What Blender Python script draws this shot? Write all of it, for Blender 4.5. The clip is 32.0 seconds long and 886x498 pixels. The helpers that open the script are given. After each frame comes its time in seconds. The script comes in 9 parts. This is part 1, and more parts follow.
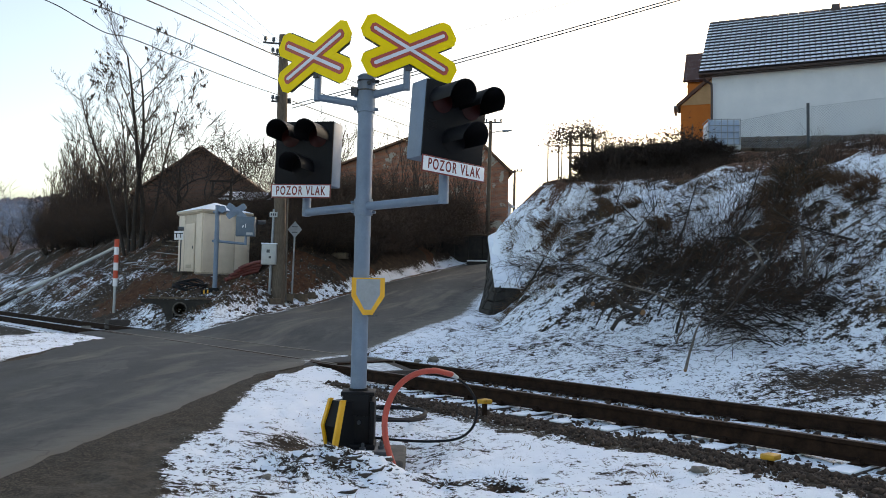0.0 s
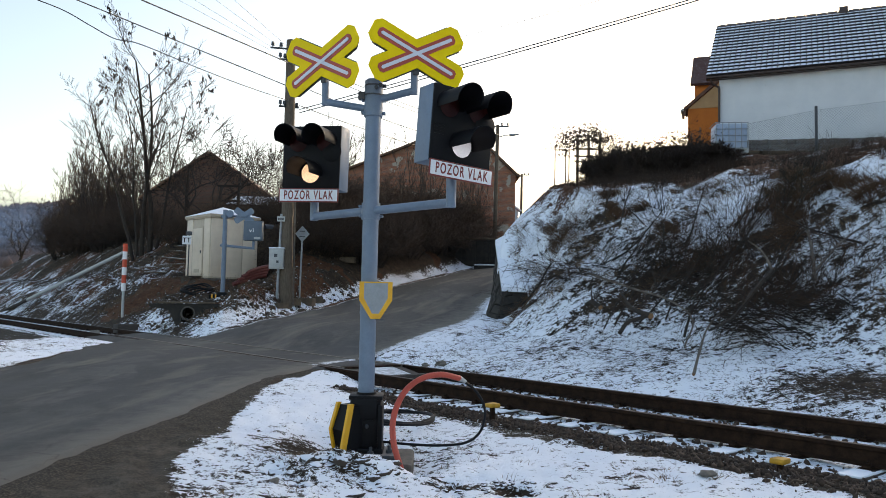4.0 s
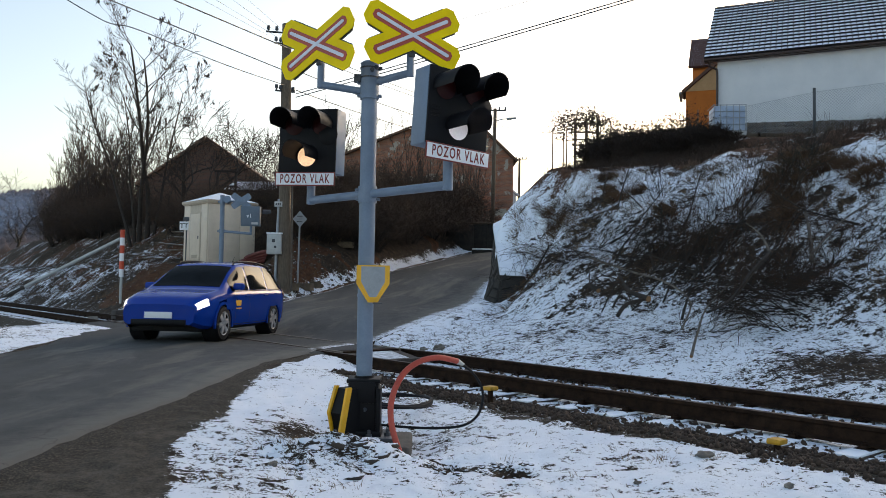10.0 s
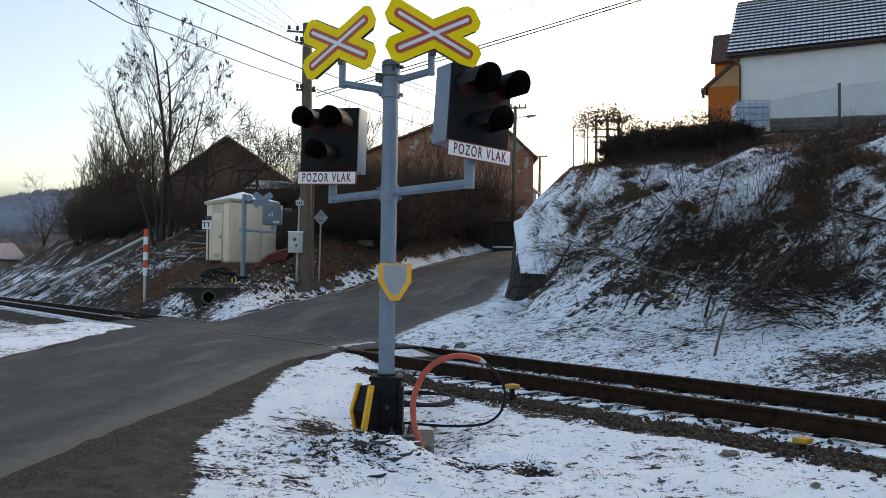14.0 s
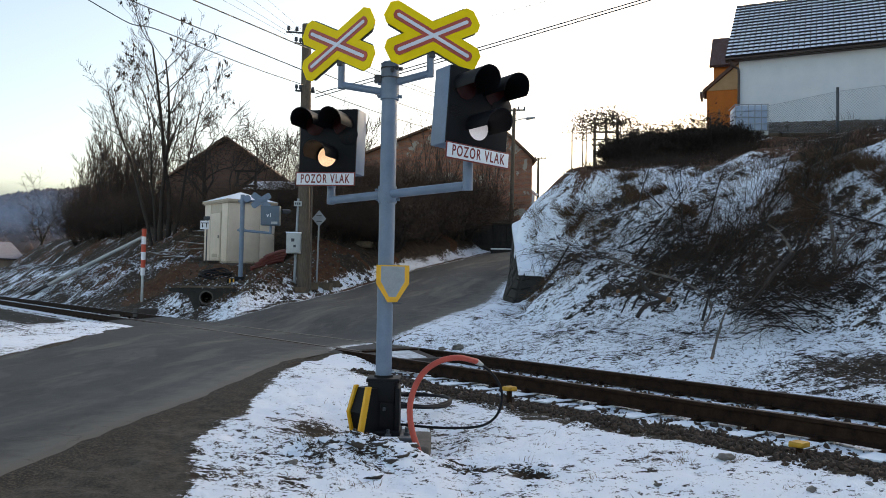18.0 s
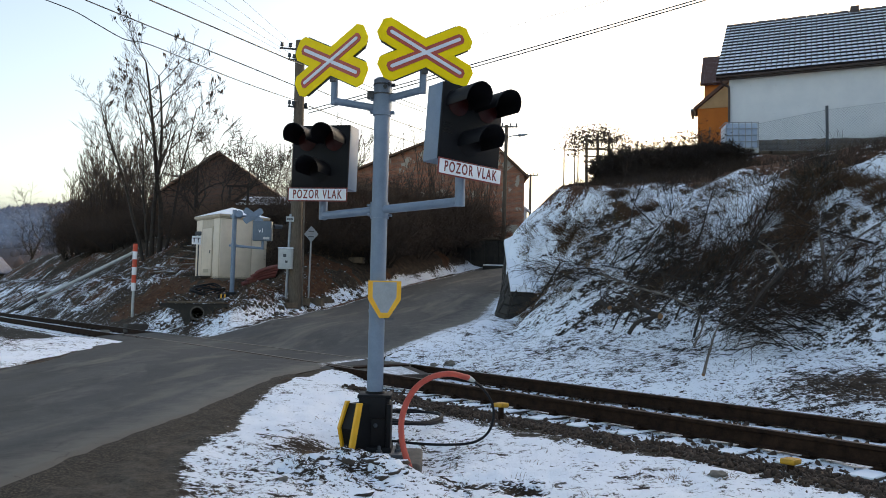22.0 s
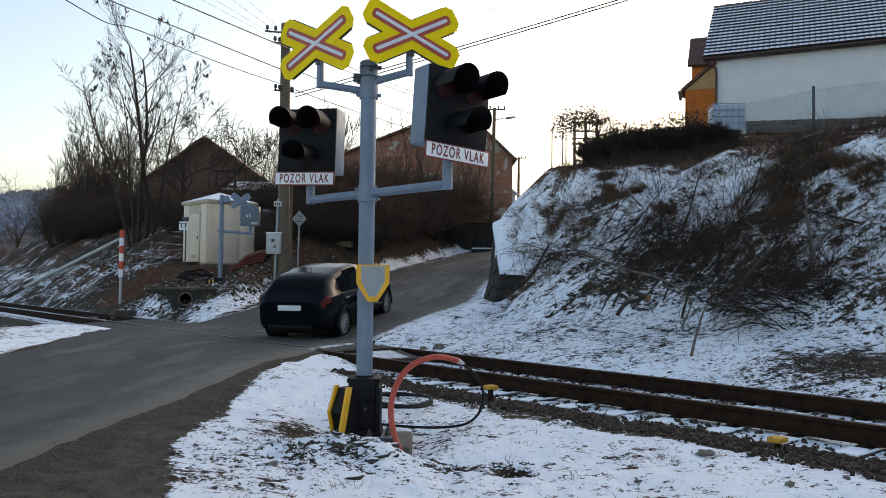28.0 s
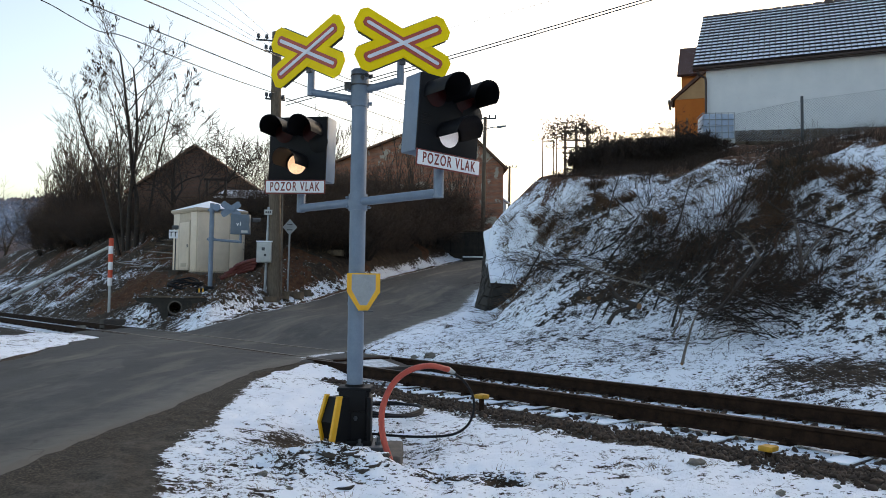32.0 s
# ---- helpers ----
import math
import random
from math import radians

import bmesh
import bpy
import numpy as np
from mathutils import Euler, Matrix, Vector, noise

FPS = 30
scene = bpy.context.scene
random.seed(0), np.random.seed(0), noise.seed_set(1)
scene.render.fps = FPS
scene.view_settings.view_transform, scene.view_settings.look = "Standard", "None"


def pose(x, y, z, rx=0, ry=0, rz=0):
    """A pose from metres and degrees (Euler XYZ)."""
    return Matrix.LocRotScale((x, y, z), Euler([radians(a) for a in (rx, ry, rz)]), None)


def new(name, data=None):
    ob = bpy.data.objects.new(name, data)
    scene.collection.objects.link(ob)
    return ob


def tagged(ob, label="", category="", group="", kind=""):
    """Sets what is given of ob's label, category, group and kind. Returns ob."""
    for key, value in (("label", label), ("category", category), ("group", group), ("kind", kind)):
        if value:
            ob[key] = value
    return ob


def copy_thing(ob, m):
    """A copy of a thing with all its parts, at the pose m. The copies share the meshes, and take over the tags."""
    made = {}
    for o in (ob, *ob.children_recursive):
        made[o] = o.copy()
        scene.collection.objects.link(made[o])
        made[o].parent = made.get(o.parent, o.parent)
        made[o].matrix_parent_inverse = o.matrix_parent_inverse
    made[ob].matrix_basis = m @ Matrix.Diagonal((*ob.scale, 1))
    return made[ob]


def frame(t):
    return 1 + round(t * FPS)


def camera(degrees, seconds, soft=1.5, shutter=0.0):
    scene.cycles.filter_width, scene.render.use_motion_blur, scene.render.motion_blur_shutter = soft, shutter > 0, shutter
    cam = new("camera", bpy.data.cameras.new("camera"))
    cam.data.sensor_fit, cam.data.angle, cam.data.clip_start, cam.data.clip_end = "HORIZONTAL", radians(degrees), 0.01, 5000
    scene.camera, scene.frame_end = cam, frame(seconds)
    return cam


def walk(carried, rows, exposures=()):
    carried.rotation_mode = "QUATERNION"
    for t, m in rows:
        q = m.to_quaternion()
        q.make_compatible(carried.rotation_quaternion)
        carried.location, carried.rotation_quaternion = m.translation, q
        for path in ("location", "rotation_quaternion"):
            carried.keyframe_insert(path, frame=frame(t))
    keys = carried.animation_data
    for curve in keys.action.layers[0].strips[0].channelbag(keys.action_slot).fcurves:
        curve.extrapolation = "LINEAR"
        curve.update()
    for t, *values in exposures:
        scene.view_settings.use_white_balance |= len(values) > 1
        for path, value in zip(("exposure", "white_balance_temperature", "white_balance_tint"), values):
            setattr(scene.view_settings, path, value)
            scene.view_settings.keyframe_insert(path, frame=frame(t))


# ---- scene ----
# ---- camera ----
cam = camera(58.49, 32.0, soft=0.9, shutter=0.08)
PATH = [
    (0, pose(0.0059, -0.0012, 1.5136, 93.366, -1.21, -1.834)),
    (0.5, pose(0.0071, -0.0084, 1.5141, 93.362, -1.082, -1.773)),
    (1, pose(0.0074, -0.0117, 1.5092, 93.419, -1.059, -1.764)),
    (1.5, pose(0.0086, 0.0032, 1.5093, 93.396, -1.009, -1.725)),
    (2, pose(0.0041, 0.0074, 1.5078, 93.436, -0.998, -1.69)),
    (2.5, pose(0.0044, 0.0023, 1.5095, 93.427, -0.97, -1.558)),
    (3, pose(0.0046, -0.0008, 1.5095, 93.56, -1.009, -1.477)),
    (3.5, pose(0.0027, -0.0073, 1.5115, 93.642, -1.085, -1.355)),
    (5.5, pose(0.0013, 0.0027, 1.5049, 93.664, -1.169, -1.283)),
    (6, pose(0.001, -0.0041, 1.5047, 93.653, -1.159, -1.27)),
    (6.5, pose(0.0039, 0.002, 1.5003, 93.643, -1.148, -1.281)),
    (7, pose(0.0055, -0.0052, 1.5028, 93.568, -1.065, -1.373)),
    (7.5, pose(0.0052, 0.0085, 1.5029, 93.516, -0.979, -1.491)),
    (8, pose(0.0073, 0.0005, 1.5027, 93.377, -0.942, -1.427)),
    (8.5, pose(0.0051, 0.0059, 1.5025, 93.216, -0.868, -1.469)),
    (9, pose(0.0077, 0.0006, 1.5001, 93.018, -0.883, -1.449)),
    (9.5, pose(0.0084, 0.0077, 1.5006, 92.73, -0.864, -1.479)),
    (10, pose(0.0118, 0.0126, 1.4951, 92.557, -0.823, -1.433)),
    (10.5, pose(0.0112, 0.0145, 1.4974, 92.355, -0.766, -1.366)),
    (11, pose(0.0061, 0.0028, 1.498, 92.33, -0.716, -1.243)),
    (11.5, pose(0.0034, 0.0125, 1.496, 92.306, -0.699, -1.056)),
    (12, pose(0.001, 0.0116, 1.4947, 92.26, -0.71, -0.763)),
    (12.5, pose(-0.0007, 0.0159, 1.4945, 92.258, -0.702, -0.446)),
    (13, pose(0.0017, 0.0018, 1.4954, 92.303, -0.747, -0.081)),
    (13.5, pose(0.0002, 0.0039, 1.4965, 92.352, -0.716, -0)),
    (14, pose(-0.0026, 0.007, 1.4956, 92.4, -0.729, 0.032)),
    (14.5, pose(-0.003, 0.0092, 1.4923, 92.381, -0.804, 0.079)),
    (16.5, pose(-0.0009, 0.0094, 1.496, 92.262, -1.044, -0.022)),
    (17, pose(-0.0033, 0.0099, 1.4939, 92.255, -1.047, -0.086)),
    (17.5, pose(-0.0022, 0.0107, 1.4968, 92.31, -1.03, -0.102)),
    (18, pose(-0.001, 0.0044, 1.4988, 92.514, -1.064, -0.118)),
    (18.5, pose(0.0017, 0.0042, 1.5006, 92.796, -1, -0.096)),
    (19, pose(-0.0001, 0.0001, 1.4999, 93.101, -0.999, -0.055)),
    (19.5, pose(0.0015, 0.0014, 1.4991, 93.349, -0.998, -0.112)),
    (20, pose(0.001, -0.0044, 1.5005, 93.5, -1.092, -0.206)),
    (20.5, pose(-0.0018, -0.008, 1.5008, 93.594, -1.164, -0.33)),
    (21, pose(-0.0029, -0.0021, 1.5005, 93.676, -1.277, -0.478)),
    (21.5, pose(-0.0005, -0.0027, 1.4985, 93.708, -1.267, -0.595)),
    (22, pose(0.0014, 0.0027, 1.4972, 93.683, -1.211, -0.688)),
    (22.5, pose(0.0003, 0.0022, 1.4974, 93.652, -1.176, -0.717)),
    (23, pose(0.0007, 0.0023, 1.4962, 93.551, -1.132, -0.893)),
    (23.5, pose(0.0054, 0.0082, 1.4953, 93.399, -1.099, -1.044)),
    (24, pose(0.004, 0.0003, 1.4965, 93.241, -1.005, -1.107)),
    (24.5, pose(0.0035, 0.0003, 1.4967, 93.12, -0.948, -1.148)),
    (25, pose(0.0064, 0.0032, 1.4944, 93.043, -0.903, -1.186)),
    (25.5, pose(0.0052, 0.0064, 1.4935, 92.957, -0.844, -1.357)),
    (27.5, pose(0.0102, 0.0182, 1.4941, 92.498, -0.732, -1.431)),
    (28, pose(0.0091, 0.0173, 1.4943, 92.51, -0.659, -1.46)),
    (28.5, pose(0.0118, 0.0213, 1.4924, 92.474, -0.637, -1.587)),
    (29, pose(0.0115, 0.0145, 1.4914, 92.494, -0.594, -1.682)),
    (29.5, pose(0.0124, 0.0195, 1.4905, 92.495, -0.543, -1.759)),
    (30, pose(0.0123, 0.0135, 1.4957, 92.506, -0.512, -1.938)),
    (30.5, pose(0.0168, 0.0212, 1.4977, 92.591, -0.473, -1.927)),
    (31, pose(0.0069, 0.0177, 1.4929, 92.766, -0.492, -1.977)),
    (31.5, pose(0.0087, 0.0252, 1.4917, 92.899, -0.574, -2.031)),
    (32, pose(0.0081, 0.0304, 1.494, 93.144, -0.68, -2.127)),
]
EXPOSURE = 1.39
walk(cam, PATH, [(t, EXPOSURE + e, 7080, 12) for t, e in ((0.0, 0.05), (7.0, 0.03), (9.0, -0.03), (10.5, -0.11), (17.2, -0.12), (18.6, 0.0), (23.5, 0.0), (27.0, -0.10), (29.5, -0.10), (31.0, -0.02), (32.0, 0.0))])

# ---- light: clear winter dusk, the sun behind the hill ----
SUN_EL, SUN_AZ = radians(13), radians(42)
world = bpy.data.worlds.new("sky")
scene.world = world
world.use_nodes = True
wn, wl = world.node_tree.nodes, world.node_tree.links
wn.clear()
sky = wn.new("ShaderNodeTexSky")
sky.sky_type, sky.sun_disc = "NISHITA", False
sky.sun_elevation, sky.sun_rotation = SUN_EL, SUN_AZ
sky.air_density, sky.dust_density, sky.ozone_density = 1.0, 3.0, 1.0
background = wn.new("ShaderNodeBackground")
background.inputs["Strength"].default_value = 0.15
world_out = wn.new("ShaderNodeOutputWorld")
wl.new(sky.outputs[0], background.inputs[0])
wl.new(background.outputs[0], world_out.inputs[0])
sun_data = bpy.data.lights.new("sun", "SUN")
sun_data.energy, sun_data.angle, sun_data.color = 0.5, radians(40), (1.0, 0.95, 0.90)
sun = new("sun", sun_data)
sun.rotation_euler = Euler((radians(90) - SUN_EL, 0, radians(180) - SUN_AZ))

# ---- materials ----
def nodes_of(name):
    m = bpy.data.materials.new(name)
    m.use_nodes = True
    nt = m.node_tree
    nt.nodes.clear()
    out = nt.nodes.new("ShaderNodeOutputMaterial")
    bsdf = nt.nodes.new("ShaderNodeBsdfPrincipled")
    nt.links.new(bsdf.outputs[0], out.inputs[0])
    return m, nt, bsdf


def noise_node(nt, scale, detail=4, rough=0.55, coord="Object", stretch=None, dist=0.0):
    tc = nt.nodes.new("ShaderNodeTexCoord")
    src = tc.outputs[coord]
    if stretch:
        mp = nt.nodes.new("ShaderNodeMapping")
        mp.inputs["Scale"].default_value = stretch
        nt.links.new(src, mp.inputs[0])
        src = mp.outputs[0]
    n = nt.nodes.new("ShaderNodeTexNoise")
    n.inputs["Scale"].default_value, n.inputs["Detail"].default_value = scale, detail
    n.inputs["Roughness"].default_value, n.inputs["Distortion"].default_value = rough, dist
    nt.links.new(src, n.inputs["Vector"])
    return n.outputs["Fac"]


def ramp(nt, fac, stops):
    r = nt.nodes.new("ShaderNodeValToRGB")
    e = r.color_ramp.elements
    while len(e) < len(stops):
        e.new(0.5)
    for el, (p, c) in zip(e, stops):
        el.position, el.color = p, (*c, 1) if len(c) == 3 else c
    nt.links.new(fac, r.inputs[0])
    return r.outputs[0]


def maths(nt, op, a, b=0.0, c=0.0, clamp=False):
    n = nt.nodes.new("ShaderNodeMath")
    n.operation, n.use_clamp = op, clamp
    for i, v in enumerate((a, b, c)):
        if isinstance(v, (int, float)):
            n.inputs[i].default_value = v
        else:
            nt.links.new(v, n.inputs[i])
    return n.outputs[0]


def mix(nt, fac, a, b, mode="MIX"):
    n = nt.nodes.new("ShaderNodeMix")
    n.data_type, n.blend_type = "RGBA", mode
    for i, v in ((0, fac), (6, a), (7, b)):
        if isinstance(v, (int, float)):
            n.inputs[i].default_value = v
        elif isinstance(v, tuple):
            n.inputs[i].default_value = (*v, 1)
        else:
            nt.links.new(v, n.inputs[i])
    return n.outputs[2]


def bump(nt, bsdf, height, strength=0.3, distance=0.01):
    b = nt.nodes.new("ShaderNodeBump")
    b.inputs["Strength"].default_value, b.inputs["Distance"].default_value = strength, distance
    nt.links.new(height, b.inputs["Height"])
    nt.links.new(b.outputs[0], bsdf.inputs["Normal"])


def surf(name, c1, c2, scale=8, rough=0.6, bumpy=0.15, fine=60, metal=0.0, vary=0.0, spots=None, stretch=None, coat=0.0, spec=0.5):
    """A surface that varies from c1 to c2 at a coarse scale, with fine grain; spots: (colour, share) of dirt."""
    m, nt, b = nodes_of(name)
    big = noise_node(nt, scale, 5, 0.6, stretch=stretch)
    small = noise_node(nt, fine, 3, 0.6, stretch=stretch)
    f = maths(nt, "ADD", maths(nt, "MULTIPLY", big, 0.75), maths(nt, "MULTIPLY", small, 0.25))
    col = ramp(nt, f, [(0.34, c1), (0.66, c2)])
    if spots:
        d = noise_node(nt, scale * 2.7, 6, 0.7, dist=0.4)
        mask = ramp(nt, d, [(1 - spots[1] - 0.06, (0, 0, 0)), (1 - spots[1] + 0.05, (1, 1, 1))])
        col = mix(nt, mask, col, spots[0])
    if vary:
        oi = nt.nodes.new("ShaderNodeObjectInfo")
        v = maths(nt, "MULTIPLY_ADD", oi.outputs["Random"], vary, 1 - vary / 2)
        cx = nt.nodes.new("ShaderNodeCombineColor")
        for i in range(3):
            nt.links.new(v, cx.inputs[i])
        col = mix(nt, 1.0, col, cx.outputs[0], "MULTIPLY")
    nt.links.new(col, b.inputs["Base Color"])
    b.inputs["Metallic"].default_value = metal
    r = maths(nt, "MULTIPLY_ADD", big, 0.25, rough - 0.12, clamp=True)
    nt.links.new(r, b.inputs["Roughness"])
    b.inputs["Coat Weight"].default_value = coat
    b.inputs["Specular IOR Level"].default_value = spec
    if bumpy:
        bump(nt, b, f, bumpy, 0.01)
    return m


M = dict(
    mast=surf("blue_grey_paint", (0.115, 0.160, 0.225), (0.165, 0.22, 0.295), 5, 0.45, 0.05, spots=((0.10, 0.10, 0.10), 0.26)),
    russet=surf("russet_brushwood", (0.034, 0.016, 0.008), (0.115, 0.054, 0.026), 1.5, 0.9, 0.0, vary=0.3),
    deadwood=surf("grey_dead_wood", (0.045, 0.035, 0.027), (0.19, 0.155, 0.125), 8, 0.85, 0.3),
    oldyellow=surf("chipped_yellow_paint", (0.40, 0.20, 0.012), (0.58, 0.31, 0.02), 14, 0.6, 0.2, spots=((0.06, 0.04, 0.025), 0.36)),
    mast_dark=surf("dark_steel", (0.03, 0.034, 0.04), (0.06, 0.065, 0.075), 12, 0.5, 0.1),
    black=surf("matt_black_plastic", (0.0025, 0.0025, 0.0035), (0.006, 0.006, 0.008), 10, 0.55, 0.04, spec=0.18),
    yellow=surf("yellow_sheeting", (0.84, 0.58, 0.003), (0.90, 0.66, 0.006), 6, 0.5, 0.02, spec=0.15),
    red=surf("red_sheeting", (0.36, 0.05, 0.03), (0.45, 0.065, 0.04), 6, 0.45, 0.02),
    white=surf("white_enamel", (0.70, 0.70, 0.72), (0.80, 0.80, 0.81), 6, 0.4, 0.03),
    signwhite=surf("white_sheeting", (0.60, 0.62, 0.68), (0.70, 0.71, 0.75), 6, 0.4, 0.02),
    letters=surf("dark_red_paint", (0.16, 0.020, 0.016), (0.22, 0.030, 0.022), 20, 0.5, 0.0),
    orange=surf("orange_yellow_paint", (0.75, 0.36, 0.01), (0.85, 0.44, 0.02), 8, 0.45, 0.05, spots=((0.3, 0.2, 0.08), 0.3)),
    hose=surf("red_corrugated_plastic", (0.38, 0.048, 0.026), (0.47, 0.066, 0.036), 14, 0.5, 0.05, spots=((0.35, 0.13, 0.09), 0.28)),
    rubber=surf("black_cable", (0.005, 0.005, 0.006), (0.012, 0.012, 0.014), 14, 0.6, 0.05, spec=0.2),
    concrete=surf("grey_concrete", (0.060, 0.051, 0.042), (0.145, 0.125, 0.106), 7, 0.85, 0.5, 50),
    rail=surf("rusty_rail", (0.012, 0.0065, 0.0042), (0.038, 0.021, 0.013), 9, 0.85, 0.25, spec=0.1),
    railhead=surf("worn_rail_head", (0.036, 0.023, 0.018), (0.075, 0.052, 0.042), 4, 0.65, 0.1, spec=0.3),
    sleeper=surf("weathered_sleeper", (0.03, 0.024, 0.02), (0.07, 0.056, 0.046), 6, 0.9, 0.5, stretch=(1, 6, 6)),
    cream=surf("cream_panel", (0.61, 0.505, 0.395), (0.70, 0.59, 0.465), 3, 0.6, 0.05, spots=((0.48, 0.40, 0.30), 0.24)),
    cream_dark=surf("cream_trim", (0.42, 0.34, 0.25), (0.50, 0.41, 0.31), 5, 0.6, 0.05),
    snow=surf("clean_snow", (0.76, 0.80, 0.87), (0.88, 0.90, 0.94), 3, 0.85, 0.4, 30),
    plaster=surf("white_plaster", (0.58, 0.60, 0.62), (0.68, 0.69, 0.70), 1.2, 0.9, 0.2, 40, spots=((0.5, 0.5, 0.5), 0.3)),
    ochre=surf("orange_plaster", (0.50, 0.135, 0.018), (0.58, 0.17, 0.028), 2, 0.9, 0.2, 40),
    mortar=surf("grey_mortar", (0.20, 0.17, 0.14), (0.32, 0.27, 0.22), 3, 0.95, 0.4),
    stone=surf("rubble_stone", (0.09, 0.08, 0.07), (0.20, 0.18, 0.15), 5, 0.9, 0.5, vary=0.5),
    tile=surf("dark_roof_tile", (0.05, 0.04, 0.042), (0.10, 0.08, 0.08), 6, 0.8, 0.3, vary=0.4),
    redtile=surf("old_red_roof_tile", (0.10, 0.055, 0.035), (0.17, 0.095, 0.06), 3, 0.85, 0.3, vary=0.4),
    brown=surf("brown_painted_metal", (0.035, 0.019, 0.015), (0.06, 0.032, 0.024), 6, 0.5, 0.05),
    wood=surf("weathered_timber", (0.07, 0.05, 0.035), (0.16, 0.12, 0.085), 3, 0.85, 0.4, 40, vary=0.3, stretch=(6, 6, 1)),
    bark=surf("dark_bark", (0.016, 0.012, 0.009), (0.048, 0.035, 0.026), 6, 0.9, 0.5, vary=0.3),
    twig=surf("bare_twigs", (0.012, 0.0072, 0.0048), (0.036, 0.022, 0.0145), 2, 0.9, 0.0, vary=0.3),
    brush=surf("brown_brushwood", (0.012, 0.007, 0.004), (0.056, 0.031, 0.017), 1.5, 0.9, 0.0, vary=0.3),
    grass=surf("dry_grass", (0.10, 0.062, 0.032), (0.24, 0.155, 0.082), 2, 0.9, 0.0, vary=0.3),
    leaf=surf("withered_leaf", (0.02, 0.014, 0.010), (0.05, 0.034, 0.022), 5, 0.9, 0.0),
    polewood=surf("grey_brown_pole", (0.072, 0.053, 0.037), (0.15, 0.115, 0.082), 5, 0.85, 0.4, stretch=(6, 6, 1)),
    wire=surf("dark_wire", (0.03, 0.03, 0.032), (0.05, 0.05, 0.052), 5, 0.6, 0.0),
    grey=surf("galvanised_steel", (0.24, 0.26, 0.28), (0.34, 0.36, 0.38), 6, 0.5, 0.05, metal=0.4),
    greybox=surf("light_grey_box", (0.36, 0.37, 0.36), (0.46, 0.47, 0.46), 6, 0.55, 0.05),
    bluebox=surf("grey_blue_box", (0.075, 0.105, 0.14), (0.10, 0.135, 0.175), 6, 0.5, 0.05),
    redpost=surf("red_post_paint", (0.48, 0.05, 0.02), (0.6, 0.08, 0.03), 6, 0.5, 0.05),
    duct=surf("dark_red_duct", (0.09, 0.016, 0.013), (0.15, 0.027, 0.02), 6, 0.55, 0.05),
    tank=surf("translucent_tank", (0.24, 0.32, 0.46), (0.40, 0.48, 0.60), 2.5, 0.45, 0.05),
)

M["wallstone"] = surf("dark_wall_stone", (0.014, 0.012, 0.010), (0.044, 0.037, 0.029), 4, 0.9, 0.5, spots=((0.075, 0.066, 0.054), 0.22))
M["darkstone"] = surf("brown_rubble_stone", (0.050, 0.035, 0.023), (0.135, 0.098, 0.064), 5, 0.9, 0.5, vary=0.6)
M["olive"] = surf("olive_brown_twigs", (0.009, 0.008, 0.0045), (0.037, 0.030, 0.017), 1.5, 0.9, 0.0, vary=0.3)
M["sapling"] = surf("brown_sapling_bark", (0.022, 0.015, 0.011), (0.070, 0.046, 0.034), 1.5, 0.9, 0.0, vary=0.3)
M["thicket"] = surf("brown_thicket_twigs", (0.028, 0.017, 0.011), (0.084, 0.051, 0.033), 1.2, 0.9, 0.0, vary=0.4)
M["rust_litter"] = surf("rusty_litter", (0.028, 0.016, 0.010), (0.13, 0.072, 0.040), 0.5, 0.9, 0.0)
M["litter"] = surf("dark_grass_litter", (0.012, 0.010, 0.008), (0.050, 0.038, 0.026), 3, 0.9, 0.0)


# ---- mesh helpers ----
def smooth(a, b, x):
    t = np.clip((x - a) / (b - a), 0, 1)
    return t * t * (3 - 2 * t)


def lattice(ix, iy, seed):
    v = np.sin(ix * 127.1 + iy * 311.7 + seed * 74.7) * 43758.5453
    return v - np.floor(v)


def vnoise(x, y, seed=0):
    x, y = np.asarray(x, float), np.asarray(y, float)
    ix, iy = np.floor(x), np.floor(y)
    fx, fy = x - ix, y - iy
    fx, fy = fx * fx * (3 - 2 * fx), fy * fy * (3 - 2 * fy)
    a, b = lattice(ix, iy, seed), lattice(ix + 1, iy, seed)
    c, d = lattice(ix, iy + 1, seed), lattice(ix + 1, iy + 1, seed)
    return a + (b - a) * fx + (c - a) * fy + (a - b - c + d) * fx * fy - 0.5


def fractal(x, y, scale, octaves=4, seed=0):
    out, amp = 0.0, 1.0
    for o in range(octaves):
        out = out + amp * vnoise(x * scale, y * scale, seed + o * 7)
        scale, amp = scale * 2.03, amp * 0.5
    return out


def thing(name, label, category, group="", kind="", at=(0, 0, 0), rz=0.0):
    ob = tagged(new(name), label, category, group, kind)
    ob.matrix_basis = pose(*at, 0, 0, rz)
    ob.empty_display_size = 0.1
    return ob


def part(name, bm, material, parent=None, label="", flat=False):
    """Links a bmesh as one mesh object under a thing or a part."""
    me = bpy.data.meshes.new(name)
    bm.to_mesh(me)
    bm.free()
    if not flat:
        for p in me.polygons:
            p.use_smooth = True
        me.set_sharp_from_angle(angle=radians(35))
    mats = material if isinstance(material, (list, tuple)) else [material]
    for m in mats:
        me.materials.append(M[m] if isinstance(m, str) else m)
    ob = new(name, me)
    if parent:
        ob.parent = parent
    if label:
        tagged(ob, label)
    return ob


